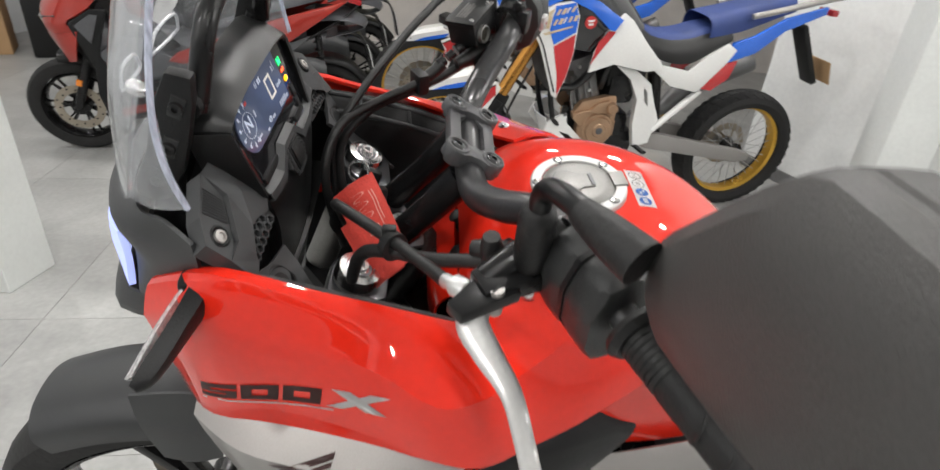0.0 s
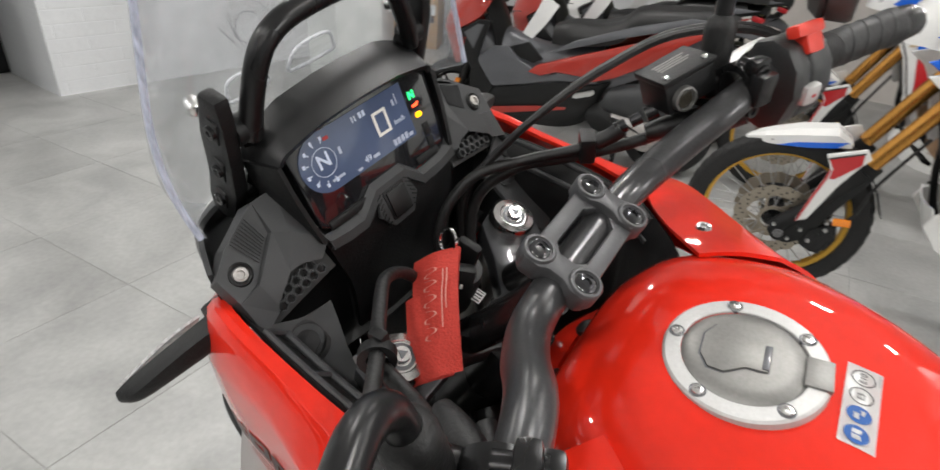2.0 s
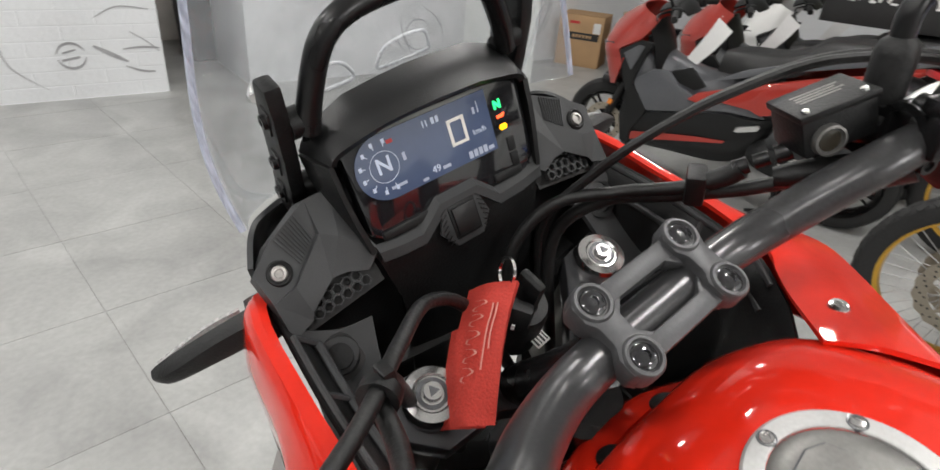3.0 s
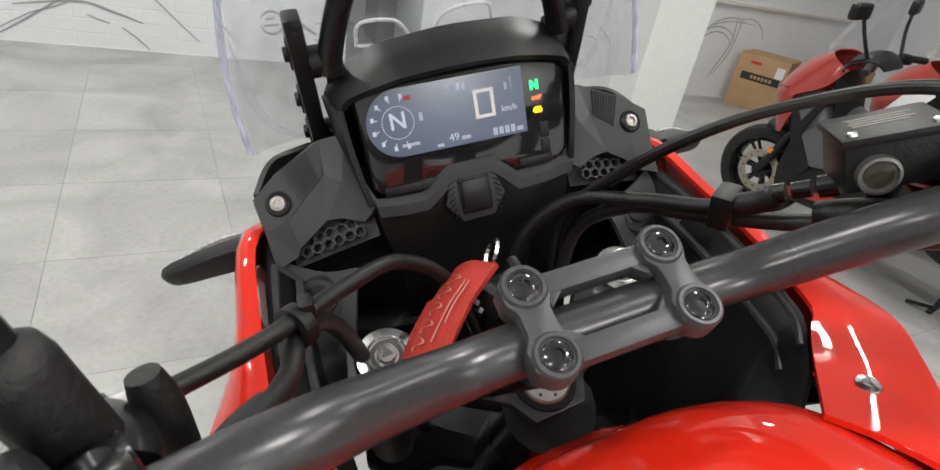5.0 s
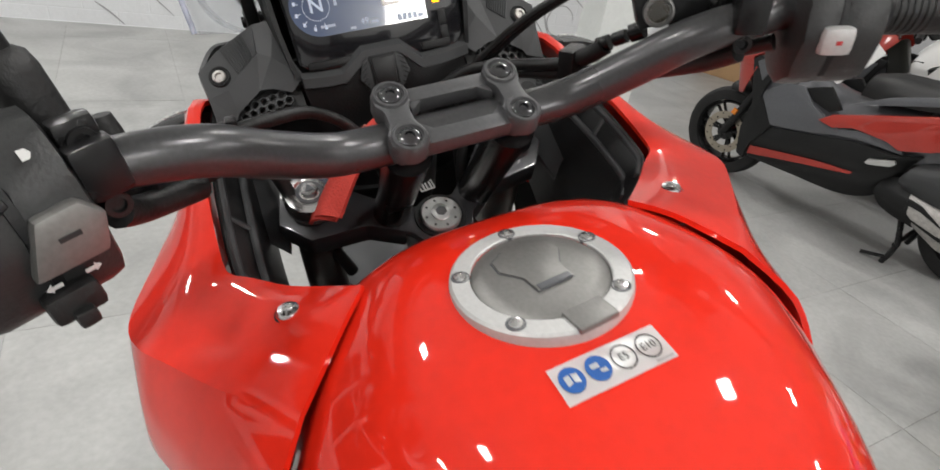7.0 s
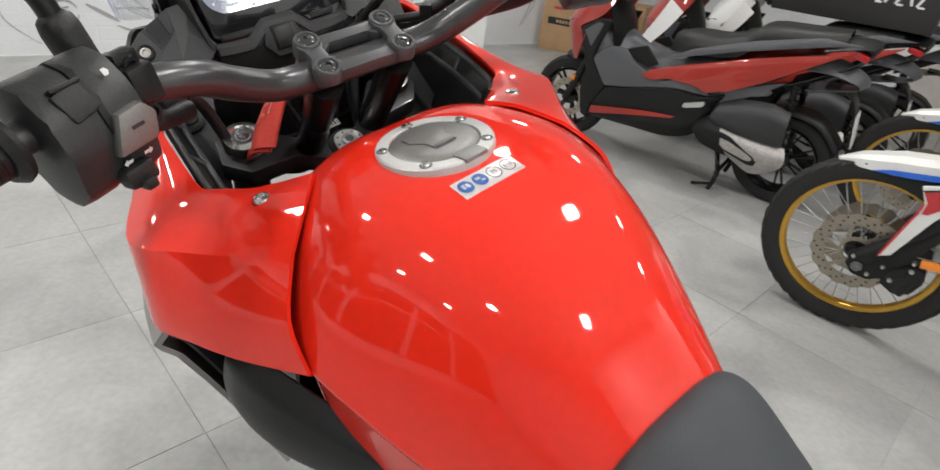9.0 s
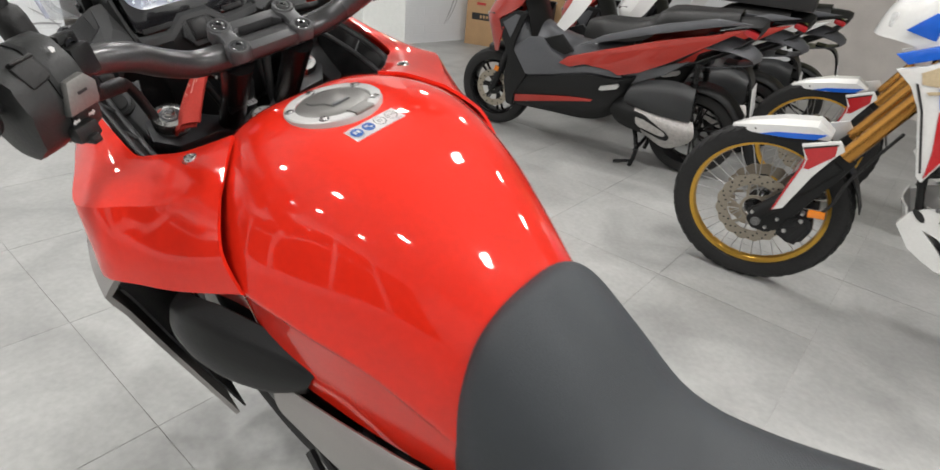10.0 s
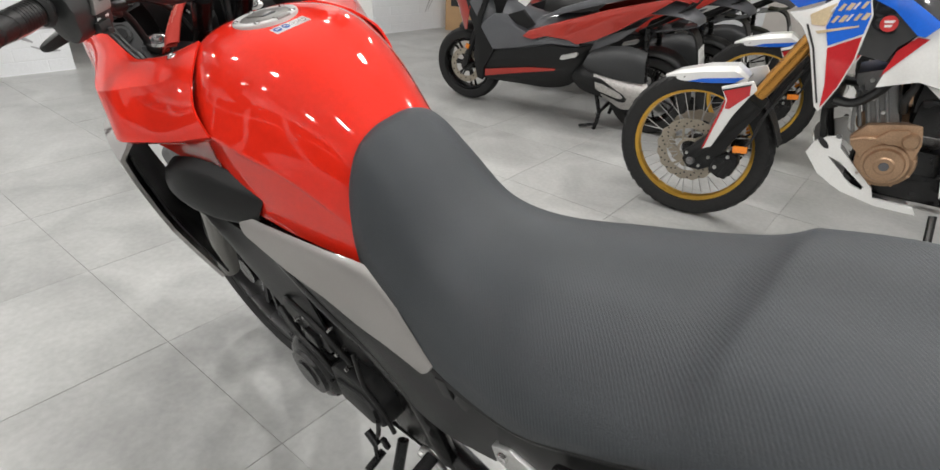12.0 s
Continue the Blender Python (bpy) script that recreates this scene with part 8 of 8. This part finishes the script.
    panel("shield_frame", [(0.592, 0.778), (0.475, 0.852), (0.393, 0.851), (0.425, 0.776), (0.47, 0.65), (0.475, 0.60), (0.365, 0.466), (0.40, 0.40), (0.445, 0.325), (0.452, 0.235), (0.50, 0.25), (0.53, 0.40), (0.515, 0.555), (0.56, 0.68)], 0.196, 0.03, black_plastic, sc, "black angular frame of the leg shield", 0.01)
    panel("frame_facet", [(0.56, 0.77), (0.475, 0.83), (0.44, 0.825), (0.47, 0.75), (0.50, 0.68)], 0.225, 0.006, gunmetal, sc, "", 0.003)
    part("inner_shield", skin([[(0.46, 0.16, 0.92), (0.44, 0, 0.95), (0.46, -0.16, 0.92)], [(0.40, 0.17, 0.78), (0.36, 0, 0.80), (0.40, -0.17, 0.78)], [(0.36, 0.17, 0.62), (0.30, 0, 0.62), (0.36, -0.17, 0.62)]], 4, 4, 0.006), black_plastic, sc, "black inner leg shield")
    # seat and tail
    seat_s = [(0.05, [(0, 0.83), (0.06, 0.82), (0.10, 0.78), (0.11, 0.74)]), (-0.05, [(0, 0.855), (0.09, 0.85), (0.14, 0.81), (0.15, 0.75)]), (-0.22, [(0, 0.865), (0.10, 0.86), (0.16, 0.82), (0.165, 0.77)]), (-0.34, [(0, 0.90), (0.10, 0.90), (0.155, 0.86), (0.16, 0.80)]), (-0.42, [(0, 0.965), (0.10, 0.962), (0.145, 0.93), (0.15, 0.86)]), (-0.62, [(0, 0.985), (0.09, 0.98), (0.13, 0.95), (0.135, 0.9)]), (-0.80, [(0, 1.0), (0.06, 0.995), (0.09, 0.97), (0.095, 0.94)])]
    part("seat", saddle(seat_s, 4, 3), rubber, sc, "black stepped scooter seat")
    panel("side_body", [(0.15, 0.59), (0.10, 0.635), (-0.083, 0.70), (-0.415, 0.81), (-0.749, 0.90), (-0.84, 0.925), (-0.70, 0.83), (-0.50, 0.70), (-0.36, 0.625), (-0.24, 0.585), (-0.18, 0.605), (-0.02, 0.61), (0.07, 0.578)], 0.18, 0.03, paint, sc, "painted rear side body", 0.01, tilt=-0.18, zc=0.75)
    panel("seat_side", [(0.06, 0.70), (-0.35, 0.83), (-0.72, 0.93), (-0.88, 0.965), (-0.70, 0.97), (-0.42, 0.90), (-0.10, 0.79)], 0.15, 0.016, gunmetal, sc, "dark grey side below the seat", 0.005, tilt=-0.18)
    panel("lower_side", [(0.04, 0.60), (-0.15, 0.605), (-0.34, 0.63), (-0.62, 0.73), (-0.50, 0.63), (-0.30, 0.53), (-0.05, 0.53)], 0.17, 0.016, gunmetal, sc, "", 0.005)
    panel("footrest", [(-0.135, 0.478), (-0.145, 0.505), (-0.25, 0.54), (-0.262, 0.525), (-0.245, 0.505), (-0.16, 0.478)], 0.222, 0.024, alloy, sc, "folded alloy pillion footrest", 0.006)
    part("tail", skin([[(-0.72, 0.14, 0.90), (-0.74, 0, 0.96), (-0.72, -0.14, 0.90)], [(-0.92, 0.09, 0.94), (-0.94, 0, 0.97), (-0.92, -0.09, 0.94)], [(-0.84, 0.10, 0.84), (-0.86, 0, 0.82), (-0.84, -0.10, 0.84)], [(-0.6, 0.14, 0.70), (-0.6, 0, 0.66), (-0.6, -0.14, 0.70)]], 4, 4, 0.006), black_plastic, sc, "black tail unit")
    part("tail_lamp", block(0.08, 0.2, 0.035, pose(-0.88, 0, 0.905, 0, -16, 0), 0.012), at_red, sc, "red tail lamp")
    part("tail_fairing", skin([[(-0.60, 0.15, 0.80), (-0.66, 0.0, 0.86), (-0.60, -0.15, 0.80)], [(-0.80, 0.13, 0.80), (-0.84, 0.0, 0.85), (-0.80, -0.13, 0.80)], [(-0.93, 0.06, 0.745), (-0.96, 0.0, 0.765), (-0.93, -0.06, 0.745)], [(-0.70, 0.12, 0.70), (-0.72, 0, 0.70), (-0.70, -0.12, 0.70)]], 4, 4, 0.006), gunmetal, sc, "dark grey under-tail fairing")
    part("plate_hanger", skin([[(-0.78, 0.06, 0.72), (-0.78, -0.06, 0.72)], [(-0.90, 0.065, 0.70), (-0.90, -0.065, 0.70)], [(-0.955, 0.07, 0.60), (-0.955, -0.07, 0.60)], [(-0.985, 0.07, 0.44), (-0.985, -0.07, 0.44)]], 4, 4, 0.012), black_plastic, sc, "black number plate hanger")
    part("plate_blank", block(0.005, 0.15, 0.17, pose(-0.985, 0, 0.53, 0, 11, 0), 0.002), paper, sc, "white number plate with grey bars")
    for k in range(3):
        part("plate_bar", block(0.002, 0.11, 0.026, pose(-0.989 + 0.009 * (k - 1), 0, 0.53 + 0.045 * (k - 1), 0, 11, 0)), decal_grey, sc)
    part("hugger", skin([[(-0.70 + rr * math.cos(q), y, 0.27 + rr * math.sin(q)) for y, rr in ((0.085, 0.27), (0.07, 0.295), (0, 0.30), (-0.07, 0.295), (-0.085, 0.27))] for q in (radians(d) for d in (60, 90, 120, 150))], 3, 3, 0.004), black_plastic, sc, "black rear hugger")
    # engine
    part("engine", joined(block(0.42, 0.16, 0.16, pose(-0.44, 0.05, 0.40, 0, 12, 0), 0.03), block(0.2, 0.18, 0.18, pose(-0.3, 0, 0.44), 0.03)), engine_grey, sc, "grey scooter engine")
    part("air_box", skin([[(-0.36, 0.17, 0.545), (-0.47, 0.18, 0.580), (-0.58, 0.18, 0.592), (-0.68, 0.16, 0.565)], [(-0.33, 0.215, 0.515), (-0.46, 0.225, 0.545), (-0.58, 0.225, 0.555), (-0.69, 0.205, 0.53)], [(-0.305, 0.225, 0.475), (-0.45, 0.235, 0.47), (-0.57, 0.235, 0.47), (-0.70, 0.21, 0.47)], [(-0.33, 0.19, 0.435), (-0.45, 0.21, 0.42), (-0.57, 0.21, 0.41), (-0.70, 0.19, 0.40)]], 4, 4, 0.02), grey_plastic, sc, "rounded black air box")
    part("crank_cover", skin([[(-0.25, 0.15, 0.43), (-0.32, 0.17, 0.445), (-0.42, 0.17, 0.425)], [(-0.225, 0.18, 0.36), (-0.31, 0.21, 0.37), (-0.43, 0.21, 0.35)], [(-0.27, 0.15, 0.29), (-0.34, 0.17, 0.275), (-0.44, 0.17, 0.26)]], 5, 5, 0.015), black_plastic, sc, "rounded black crank cover")
    part("transmission_cover", skin([[(-0.365, 0.17, 0.437), (-0.46, 0.185, 0.420), (-0.60, 0.185, 0.400), (-0.715, 0.165, 0.380)], [(-0.38, 0.21, 0.37), (-0.48, 0.222, 0.345), (-0.62, 0.22, 0.32), (-0.74, 0.19, 0.31)], [(-0.41, 0.175, 0.288), (-0.50, 0.185, 0.245), (-0.60, 0.185, 0.208), (-0.70, 0.165, 0.255)]], 5, 5, 0.015), worn_alloy, sc, "silver transmission cover")
    pill = [(-0.375, 0.395), (-0.44, 0.385), (-0.585, 0.315), (-0.615, 0.285), (-0.605, 0.262), (-0.565, 0.262), (-0.415, 0.305), (-0.385, 0.335)]
    panel("cover_inset", pill, 0.216, 0.026, black_plastic, sc, "black surround of the cover", 0.006, sides=(1,))
    panel("cover_panel", [(-0.48 + (x + 0.48) * 0.82, 0.325 + (z - 0.325) * 0.62) for x, z in pill], 0.238, 0.009, worn_alloy, sc, "", 0.003, sides=(1,))
    part("air_box_badge", block(0.06, 0.003, 0.014, pose(-0.37, 0.232, 0.515, 0, -8, 0), 0.001), badge_blue, sc, "small pale blue badge")
    for s in (1, -1):
        part("shock", flip(tube([(-0.70, 0.16, 0.30), (-0.66, 0.15, 0.72)], 0.018, 10, 2), s), satin_black, sc, "black rear shock")
        for k in range(8):
            part("shock_coil", flip(lathe([(0.02, -0.005), (0.03, 0.0), (0.02, 0.005)], 14, frame_of((-0.695 + 0.0047 * k, 0.159 - 0.001 * k, 0.36 + 0.04 * k), (1, 0, 0), (0.1, 0, 1)), True), s), satin_black, sc)
    part("centre_stand", joined(tube([(-0.36, 0.1, 0.26), (-0.42, 0.15, 0.13), (-0.40, 0.17, 0.015)], 0.014, 8, 2), tube([(-0.36, -0.1, 0.26), (-0.42, -0.15, 0.13), (-0.40, -0.17, 0.015)], 0.014, 8, 2), tube([(-0.41, 0.15, 0.12), (-0.41, -0.15, 0.12)], 0.012, 8, 1), tube([(-0.40, 0.17, 0.05), (-0.30, 0.19, 0.03)], 0.01, 8, 1)), satin_black, sc, "black centre stand")
    # bars, screen, mirrors
    part("bar_cover", skin([[(0.42, 0.15, 1.0), (0.44, 0, 1.02), (0.42, -0.15, 1.0)], [(0.34, 0.14, 1.03), (0.34, 0, 1.06), (0.34, -0.14, 1.03)], [(0.28, 0.10, 0.99), (0.26, 0, 1.0), (0.28, -0.10, 0.99)]], 4, 4, 0.01), black_plastic, sc, "black handlebar cover")
    for s in (1, -1):
        part("grip", flip(tube([(0.33, 0.16, 1.02), (0.30, 0.25, 1.02), (0.27, 0.35, 1.01)], 0.018, 12, 3), s), rubber, sc, "black grip")
        part("switch_block", flip(block(0.06, 0.05, 0.05, pose(0.315, 0.2, 1.02, 0, 0, 20), 0.012), s), black_plastic, sc)
        part("lever", flip(tube([(0.35, 0.2, 1.02), (0.38, 0.28, 1.01), (0.35, 0.37, 1.0)], 0.007, 8, 3), s), satin_black, sc)
        part("mirror_stalk", flip(tube([(0.34, 0.19, 1.04), (0.38, 0.23, 1.14), (0.40, 0.27, 1.22)], 0.009, 8, 3), s), satin_black, sc)
        part("mirror_head", flip(block(0.04, 0.13, 0.075, pose(0.41, 0.31, 1.25, 0, 0, -10), 0.02, 3), s), black_plastic, sc, "black mirror")
    part("windscreen", skin([[(0.54, 0.14, 1.02), (0.60, 0, 1.04), (0.54, -0.14, 1.02)], [(0.46, 0.13, 1.22), (0.50, 0, 1.24), (0.46, -0.13, 1.22)], [(0.40, 0.10, 1.36), (0.43, 0, 1.38), (0.40, -0.10, 1.36)]], 5, 4, 0.004), screen_clear, sc, "clear scooter windscreen").visible_shadow = False
    part("seat_paper", skin([[(0.10, 0.16, 1.02), (0.02, 0.15, 0.96)], [(0.15, 0.18, 0.91), (0.08, 0.17, 0.86)], [(0.21, 0.19, 0.80), (0.155, 0.18, 0.77)]], 3, 3, 0.001), paper, sc, "white paper cover over the dash")
    return sc


SC_POSE = Matrix.Translation((-1.62, 3.56, 0)) @ pose(0, 0, 0, 0, 0, -159.7) @ pose(0, 0, 0, -5, 0, 0)
first_scooter = scooter(SC_POSE, "maroon and dark grey maxi scooter on its stand", maroon)
second_scooter = copy_thing(first_scooter, Matrix.Translation((-1.69, 4.33, 0)) @ pose(0, 0, 0, 0, 0, -161) @ pose(0, 0, 0, -4, 0, 0))
second_scooter["label"] = "dark maroon maxi scooter standing behind another one"
scooter(Matrix.Translation((-1.76, 5.12, 0)) @ pose(0, 0, 0, 0, 0, -161) @ pose(0, 0, 0, -4, 0, 0), "white maxi scooter at the end of the row", white_lacquer)


def sign_case(m, label):
    """A black display case with pale lettering bars on its front."""
    box = thing("display_case", m, label, "display case")
    part("case", block(0.86, 0.34, 0.34, pose(0, 0, 0.17), 0.008), ink_black, box, "black case")
    part("red_line", block(0.30, 0.004, 0.012, pose(-0.22, -0.1715, 0.26)), ink_red, box)
    for k in range(14):
        h = 0.11 if k in (0, 5, 12) else 0.06
        part("letter_bar", block(0.014, 0.004, h, pose(-0.36 + 0.052 * k, -0.1725, 0.13 + h / 2, 0, 22 if k % 3 else -16, 0), 0.0015), paper, box)
        if k % 2:
            part("letter_foot", block(0.034, 0.004, 0.011, pose(-0.35 + 0.052 * k, -0.1725, 0.13, 0, 0, 0), 0.0015), paper, box)
    return box


def carton(m, size, label, tape=True):
    sx, sy, sz = size
    box = thing("cardboard_box", m, label, "cardboard box", "cartons by the wall")
    part("body", block(sx, sy, sz, pose(0, 0, sz / 2), 0.006), cardboard, box)
    for s in (1, -1):
        part("flap", block(sx * 0.99, sy * 0.495, 0.004, pose(0, s * sy * 0.25, sz + 0.003, s * 1.0, 0, 0)), cardboard, box)
    if tape:
        part("print_band", block(sx * 0.78, 0.003, sz * 0.14, pose(sx * 0.03, -sy / 2 - 0.0015, sz * 0.6)), ink_black, box, "dark printed band")
        part("red_mark", block(sx * 0.22, 0.003, sz * 0.05, pose(-sx * 0.15, -sy / 2 - 0.0015, sz * 0.86)), ink_red, box)
        part("label", block(sx * 0.16, 0.003, sz * 0.2, pose(sx * 0.36, -sy / 2 - 0.0015, sz * 0.78)), paper, box, "white paper label")
        for k in range(6):
            part("band_word", block(sx * 0.05, 0.002, sz * 0.06, pose(-sx * 0.14 + sx * 0.075 * k, -sy / 2 - 0.0035, sz * 0.6)), cardboard, box)
    return box

# ---- wall drawings, cartons, poster and display case ----


def wall_drawing(strokes, label, width=0.006):
    """Grey brush lines lying on the side wall, each a stroke of (y, z) points."""
    ob = thing("wall_drawing", Matrix.Identity(4), label, "wall drawing", "drawings on the wall")
    for pts, w in strokes:
        line = spline([Vector((0, y, z)) for y, z in pts], 6) if len(pts) > 2 else [Vector((0, y, z)) for y, z in pts]
        rows = [[], []]
        n = len(line)
        for k, p in enumerate(line):
            q = line[min(k + 1, n - 1)] - line[max(k - 1, 0)]
            side = Vector((0, -q.z, q.y)).normalized() * width * w * (0.35 + 0.65 * math.sin(math.pi * (k + 0.5) / n))
            for r, e in zip(rows, (1, -1)):
                c = p + side * e
                r.append((wall_x(c.y) + 0.003, c.y, c.z))
        part("stroke", grid_mesh(rows, 0.001), wall_line, ob)
    return ob


def ring(y, z, r, a0=0, a1=360, n=14):
    return [(y + r * math.cos(radians(a0 + (a1 - a0) * k / n)), z + r * math.sin(radians(a0 + (a1 - a0) * k / n))) for k in range(n + 1)]


wall_drawing([([(-1.40, 0.02), (-1.2, 0.15), (-0.97, 0.31), (-0.7, 0.5)], 1.2), ([(-1.36, 0.08), (-1.16, 0.2), (-0.9, 0.32), (-0.6, 0.62)], 0.8), ([(-1.25, 0.25), (-0.86, 0.31), (-0.65, 0.26), (-0.47, 0.2)], 1.6),
              ([(-0.61, 0.16), (-0.52, 0.09), (-0.44, 0.01)], 1.0), ([(-0.82, 0.23), (-0.75, 0.2), (-0.68, 0.18)], 0.9), ([(-0.5, 0.5), (-0.3, 0.3), (-0.1, 0.1)], 0.8), ([(-1.5, 0.6), (-1.1, 0.75), (-0.6, 0.7)], 1.0), ([(-0.2, 0.7), (0.0, 0.5), (0.06, 0.25), (0.24, 0.08)], 0.7)],
             "sweeping thin grey lines drawn low on the white wall")
wall_drawing([(ring(0.42, 0.30, 0.085, 20, 170), 1.5), (ring(0.42, 0.30, 0.085, 195, 350), 1.5), ([(0.36, 0.27), (0.47, 0.29)], 1.6), ([(0.37, 0.32), (0.45, 0.34)], 1.2)], "round grey emblem drawn on the white wall")
wall_drawing([([(0.56, 0.36), (0.66, 0.30), (0.76, 0.24)], 2.4), ([(0.74, 0.33), (0.86, 0.34), (0.98, 0.33)], 1.2), ([(0.74, 0.21), (0.84, 0.17), (0.93, 0.16)], 1.4), ([(0.6, 0.55), (0.75, 0.62), (0.95, 0.6)], 0.8), ([(0.8, 0.45), (0.9, 0.38), (0.98, 0.3)], 0.7)], "loose grey pencil strokes on the white wall")
wall_drawing([(ring(4.75, 0.42, 0.30, 35, 165), 0.9), (ring(4.75, 0.42, 0.25, 30, 160), 0.9), (ring(4.9, 0.40, 0.42, 70, 150), 0.8), ([(4.93, 0.86), (4.96, 0.6), (4.9, 0.4), (4.8, 0.2)], 1.1), ([(5.0, 0.84), (5.0, 0.6), (4.95, 0.4), (4.84, 0.22)], 0.9), (ring(5.1, 0.55, 0.28, 20, 120), 0.8), ([(4.5, 0.58), (4.6, 0.7), (4.85, 0.78), (5.2, 0.78)], 0.7)],
             "flower-like grey arcs drawn on the white wall")
wall_drawing([(ring(3.25, 0.34, 0.14, 0, 300), 0.8), ([(2.95, 0.36), (3.05, 0.26), (3.13, 0.17)], 0.9), ([(3.05, 0.5), (3.1, 0.3), (3.2, 0.15)], 0.8), ([(3.3, 0.6), (3.5, 0.45), (3.55, 0.25)], 0.7), ([(3.75, 0.62), (4.08, 0.54), (4.5, 0.55)], 0.8)], "tangled grey arcs drawn low on the white wall")

# ledge along the far wall
led = part("trim_ledge", joined(block(0.05, 2.2, 0.03, pose(0, 0, 0, 0, 0, 4.3), 0.004)), backdrop_tan)
led.location = (wall_x(5.4) + 0.02, 5.4, 0.955)
tagged(led, "narrow brownish ledge along the white wall", "ledge", kind="structure")

# passage behind the opening
for k, (x0, y0, sx, sy, sz, m, lab) in enumerate(((-5.75, 1.45, 0.35, 0.25, 0.62, black_plastic, "dark green and black storage bin in the passage"), (-6.2, 2.1, 0.4, 0.5, 0.45, paper, "pale sack standing in the passage"))):
    bin_ob = thing("storage_bin", pose(x0, y0, 0, 0, 0, 12), lab, "bin")
    part("body", block(sx, sy, sz, pose(0, 0, sz / 2), 0.03, 3, 1.12), m, bin_ob)
    part("lid", block(sx * 1.12, sy * 1.12, 0.03, pose(0, 0, sz + 0.015), 0.01), m, bin_ob)

carton(pose(-4.67, 5.31, 0, 0, 0, 33), (0.50, 0.40, 0.54), "closed brown cardboard box with a dark printed band")
carton(pose(-4.22, 5.80, 0, 0, 0, 28), (0.46, 0.40, 0.60), "brown cardboard box standing behind another", False)
crate = thing("equipment_case", pose(-4.02, 5.42, 0, 0, 0, 30), "black case with a white lid beside the cartons", "case")
part("body", block(0.34, 0.3, 0.56, pose(0, 0, 0.28), 0.02), black_plastic, crate)
part("lid", block(0.35, 0.31, 0.02, pose(0, 0, 0.571), 0.006), paper, crate)

# landscape poster on the back wall
poster = thing("poster", pose(-1.25, 7.29, 0), "large poster of a green hillside with a pale path", "poster")
part("sheet", block(1.7, 0.012, 1.3, pose(0, -0.007, 1.85), 0.002), poster_green, poster)
part("path", joined(*[plate([(0.05 + 0.25 * math.sin(k * 0.9) - 0.10 + 0.012 * k, 1.23 + 0.12 * k), (0.05 + 0.25 * math.sin(k * 0.9) + 0.12 - 0.006 * k, 1.23 + 0.12 * k), (0.05 + 0.25 * math.sin((k + 1) * 0.9) + 0.12 - 0.006 * (k + 1), 1.35 + 0.12 * k), (0.05 + 0.25 * math.sin((k + 1) * 0.9) - 0.10 + 0.012 * (k + 1), 1.35 + 0.12 * k)], 0.002, Matrix(((1, 0, 0, 0), (0, 0, -1, -0.0135), (0, 1, 0, 0), (0, 0, 0, 1)))) for k in range(7)]), backdrop_tan, poster, "pale winding path")
part("white_border", block(0.34, 0.008, 1.3, pose(-1.03, -0.005, 1.85), 0.002), paper, poster)

sign_case(pose(-1.22, 4.46, 0.992, 0, 0, 19), "black display case with pale lettering bars, lying on a scooter seat")

# ---- floor of square stoneware tiles ----
bed = part("floor", block(12, 13, 0.1, pose(-0.8, 1.7, -0.0525)), grout)
tagged(bed, "grey stoneware tiled showroom floor", "floor", kind="structure")
STEP = 0.627
TU, TV = Vector((0.9826, 0.1856, 0)), Vector((-0.1856, 0.9826, 0))
tile_bm = block(STEP - 0.0022, STEP - 0.0022, 0.02, pose(0, 0, -0.01))
tile_me = bpy.data.meshes.new("floor_tile")
tile_bm.to_mesh(tile_me)
tile_bm.free()
tile_me.materials.append(tile)
outer = []
for i in range(-14, 12):
    for j in range(-12, 16):
        c = Vector((-0.531, 0.585, 0)) + TU * STEP * (i + 0.5) + TV * STEP * (j + 0.5)
        if not (-5.2 < c.x < 3.6 and -2.9 < c.y < 7.2):
            if -6.7 < c.x < 4.5 and -4.0 < c.y < 8.0:
                outer.append(block(STEP - 0.0022, STEP - 0.0022, 0.02, Matrix.Translation((c.x, c.y, -0.01)) @ Matrix.Rotation(math.atan2(TU.y, TU.x), 4, "Z")))
            continue
        t = new("floor_tile", tile_me)
        t.parent = bed
        t.matrix_basis = Matrix.Translation((c.x, c.y, (0.0003, -0.0002, 0.0, 0.0001)[(i * 3 + j) % 4])) @ Matrix.Rotation(math.atan2(TU.y, TU.x), 4, "Z")
rest = part("outer_tiles", joined(*outer), tile, bed)
tagged(rest, kind="stuff")
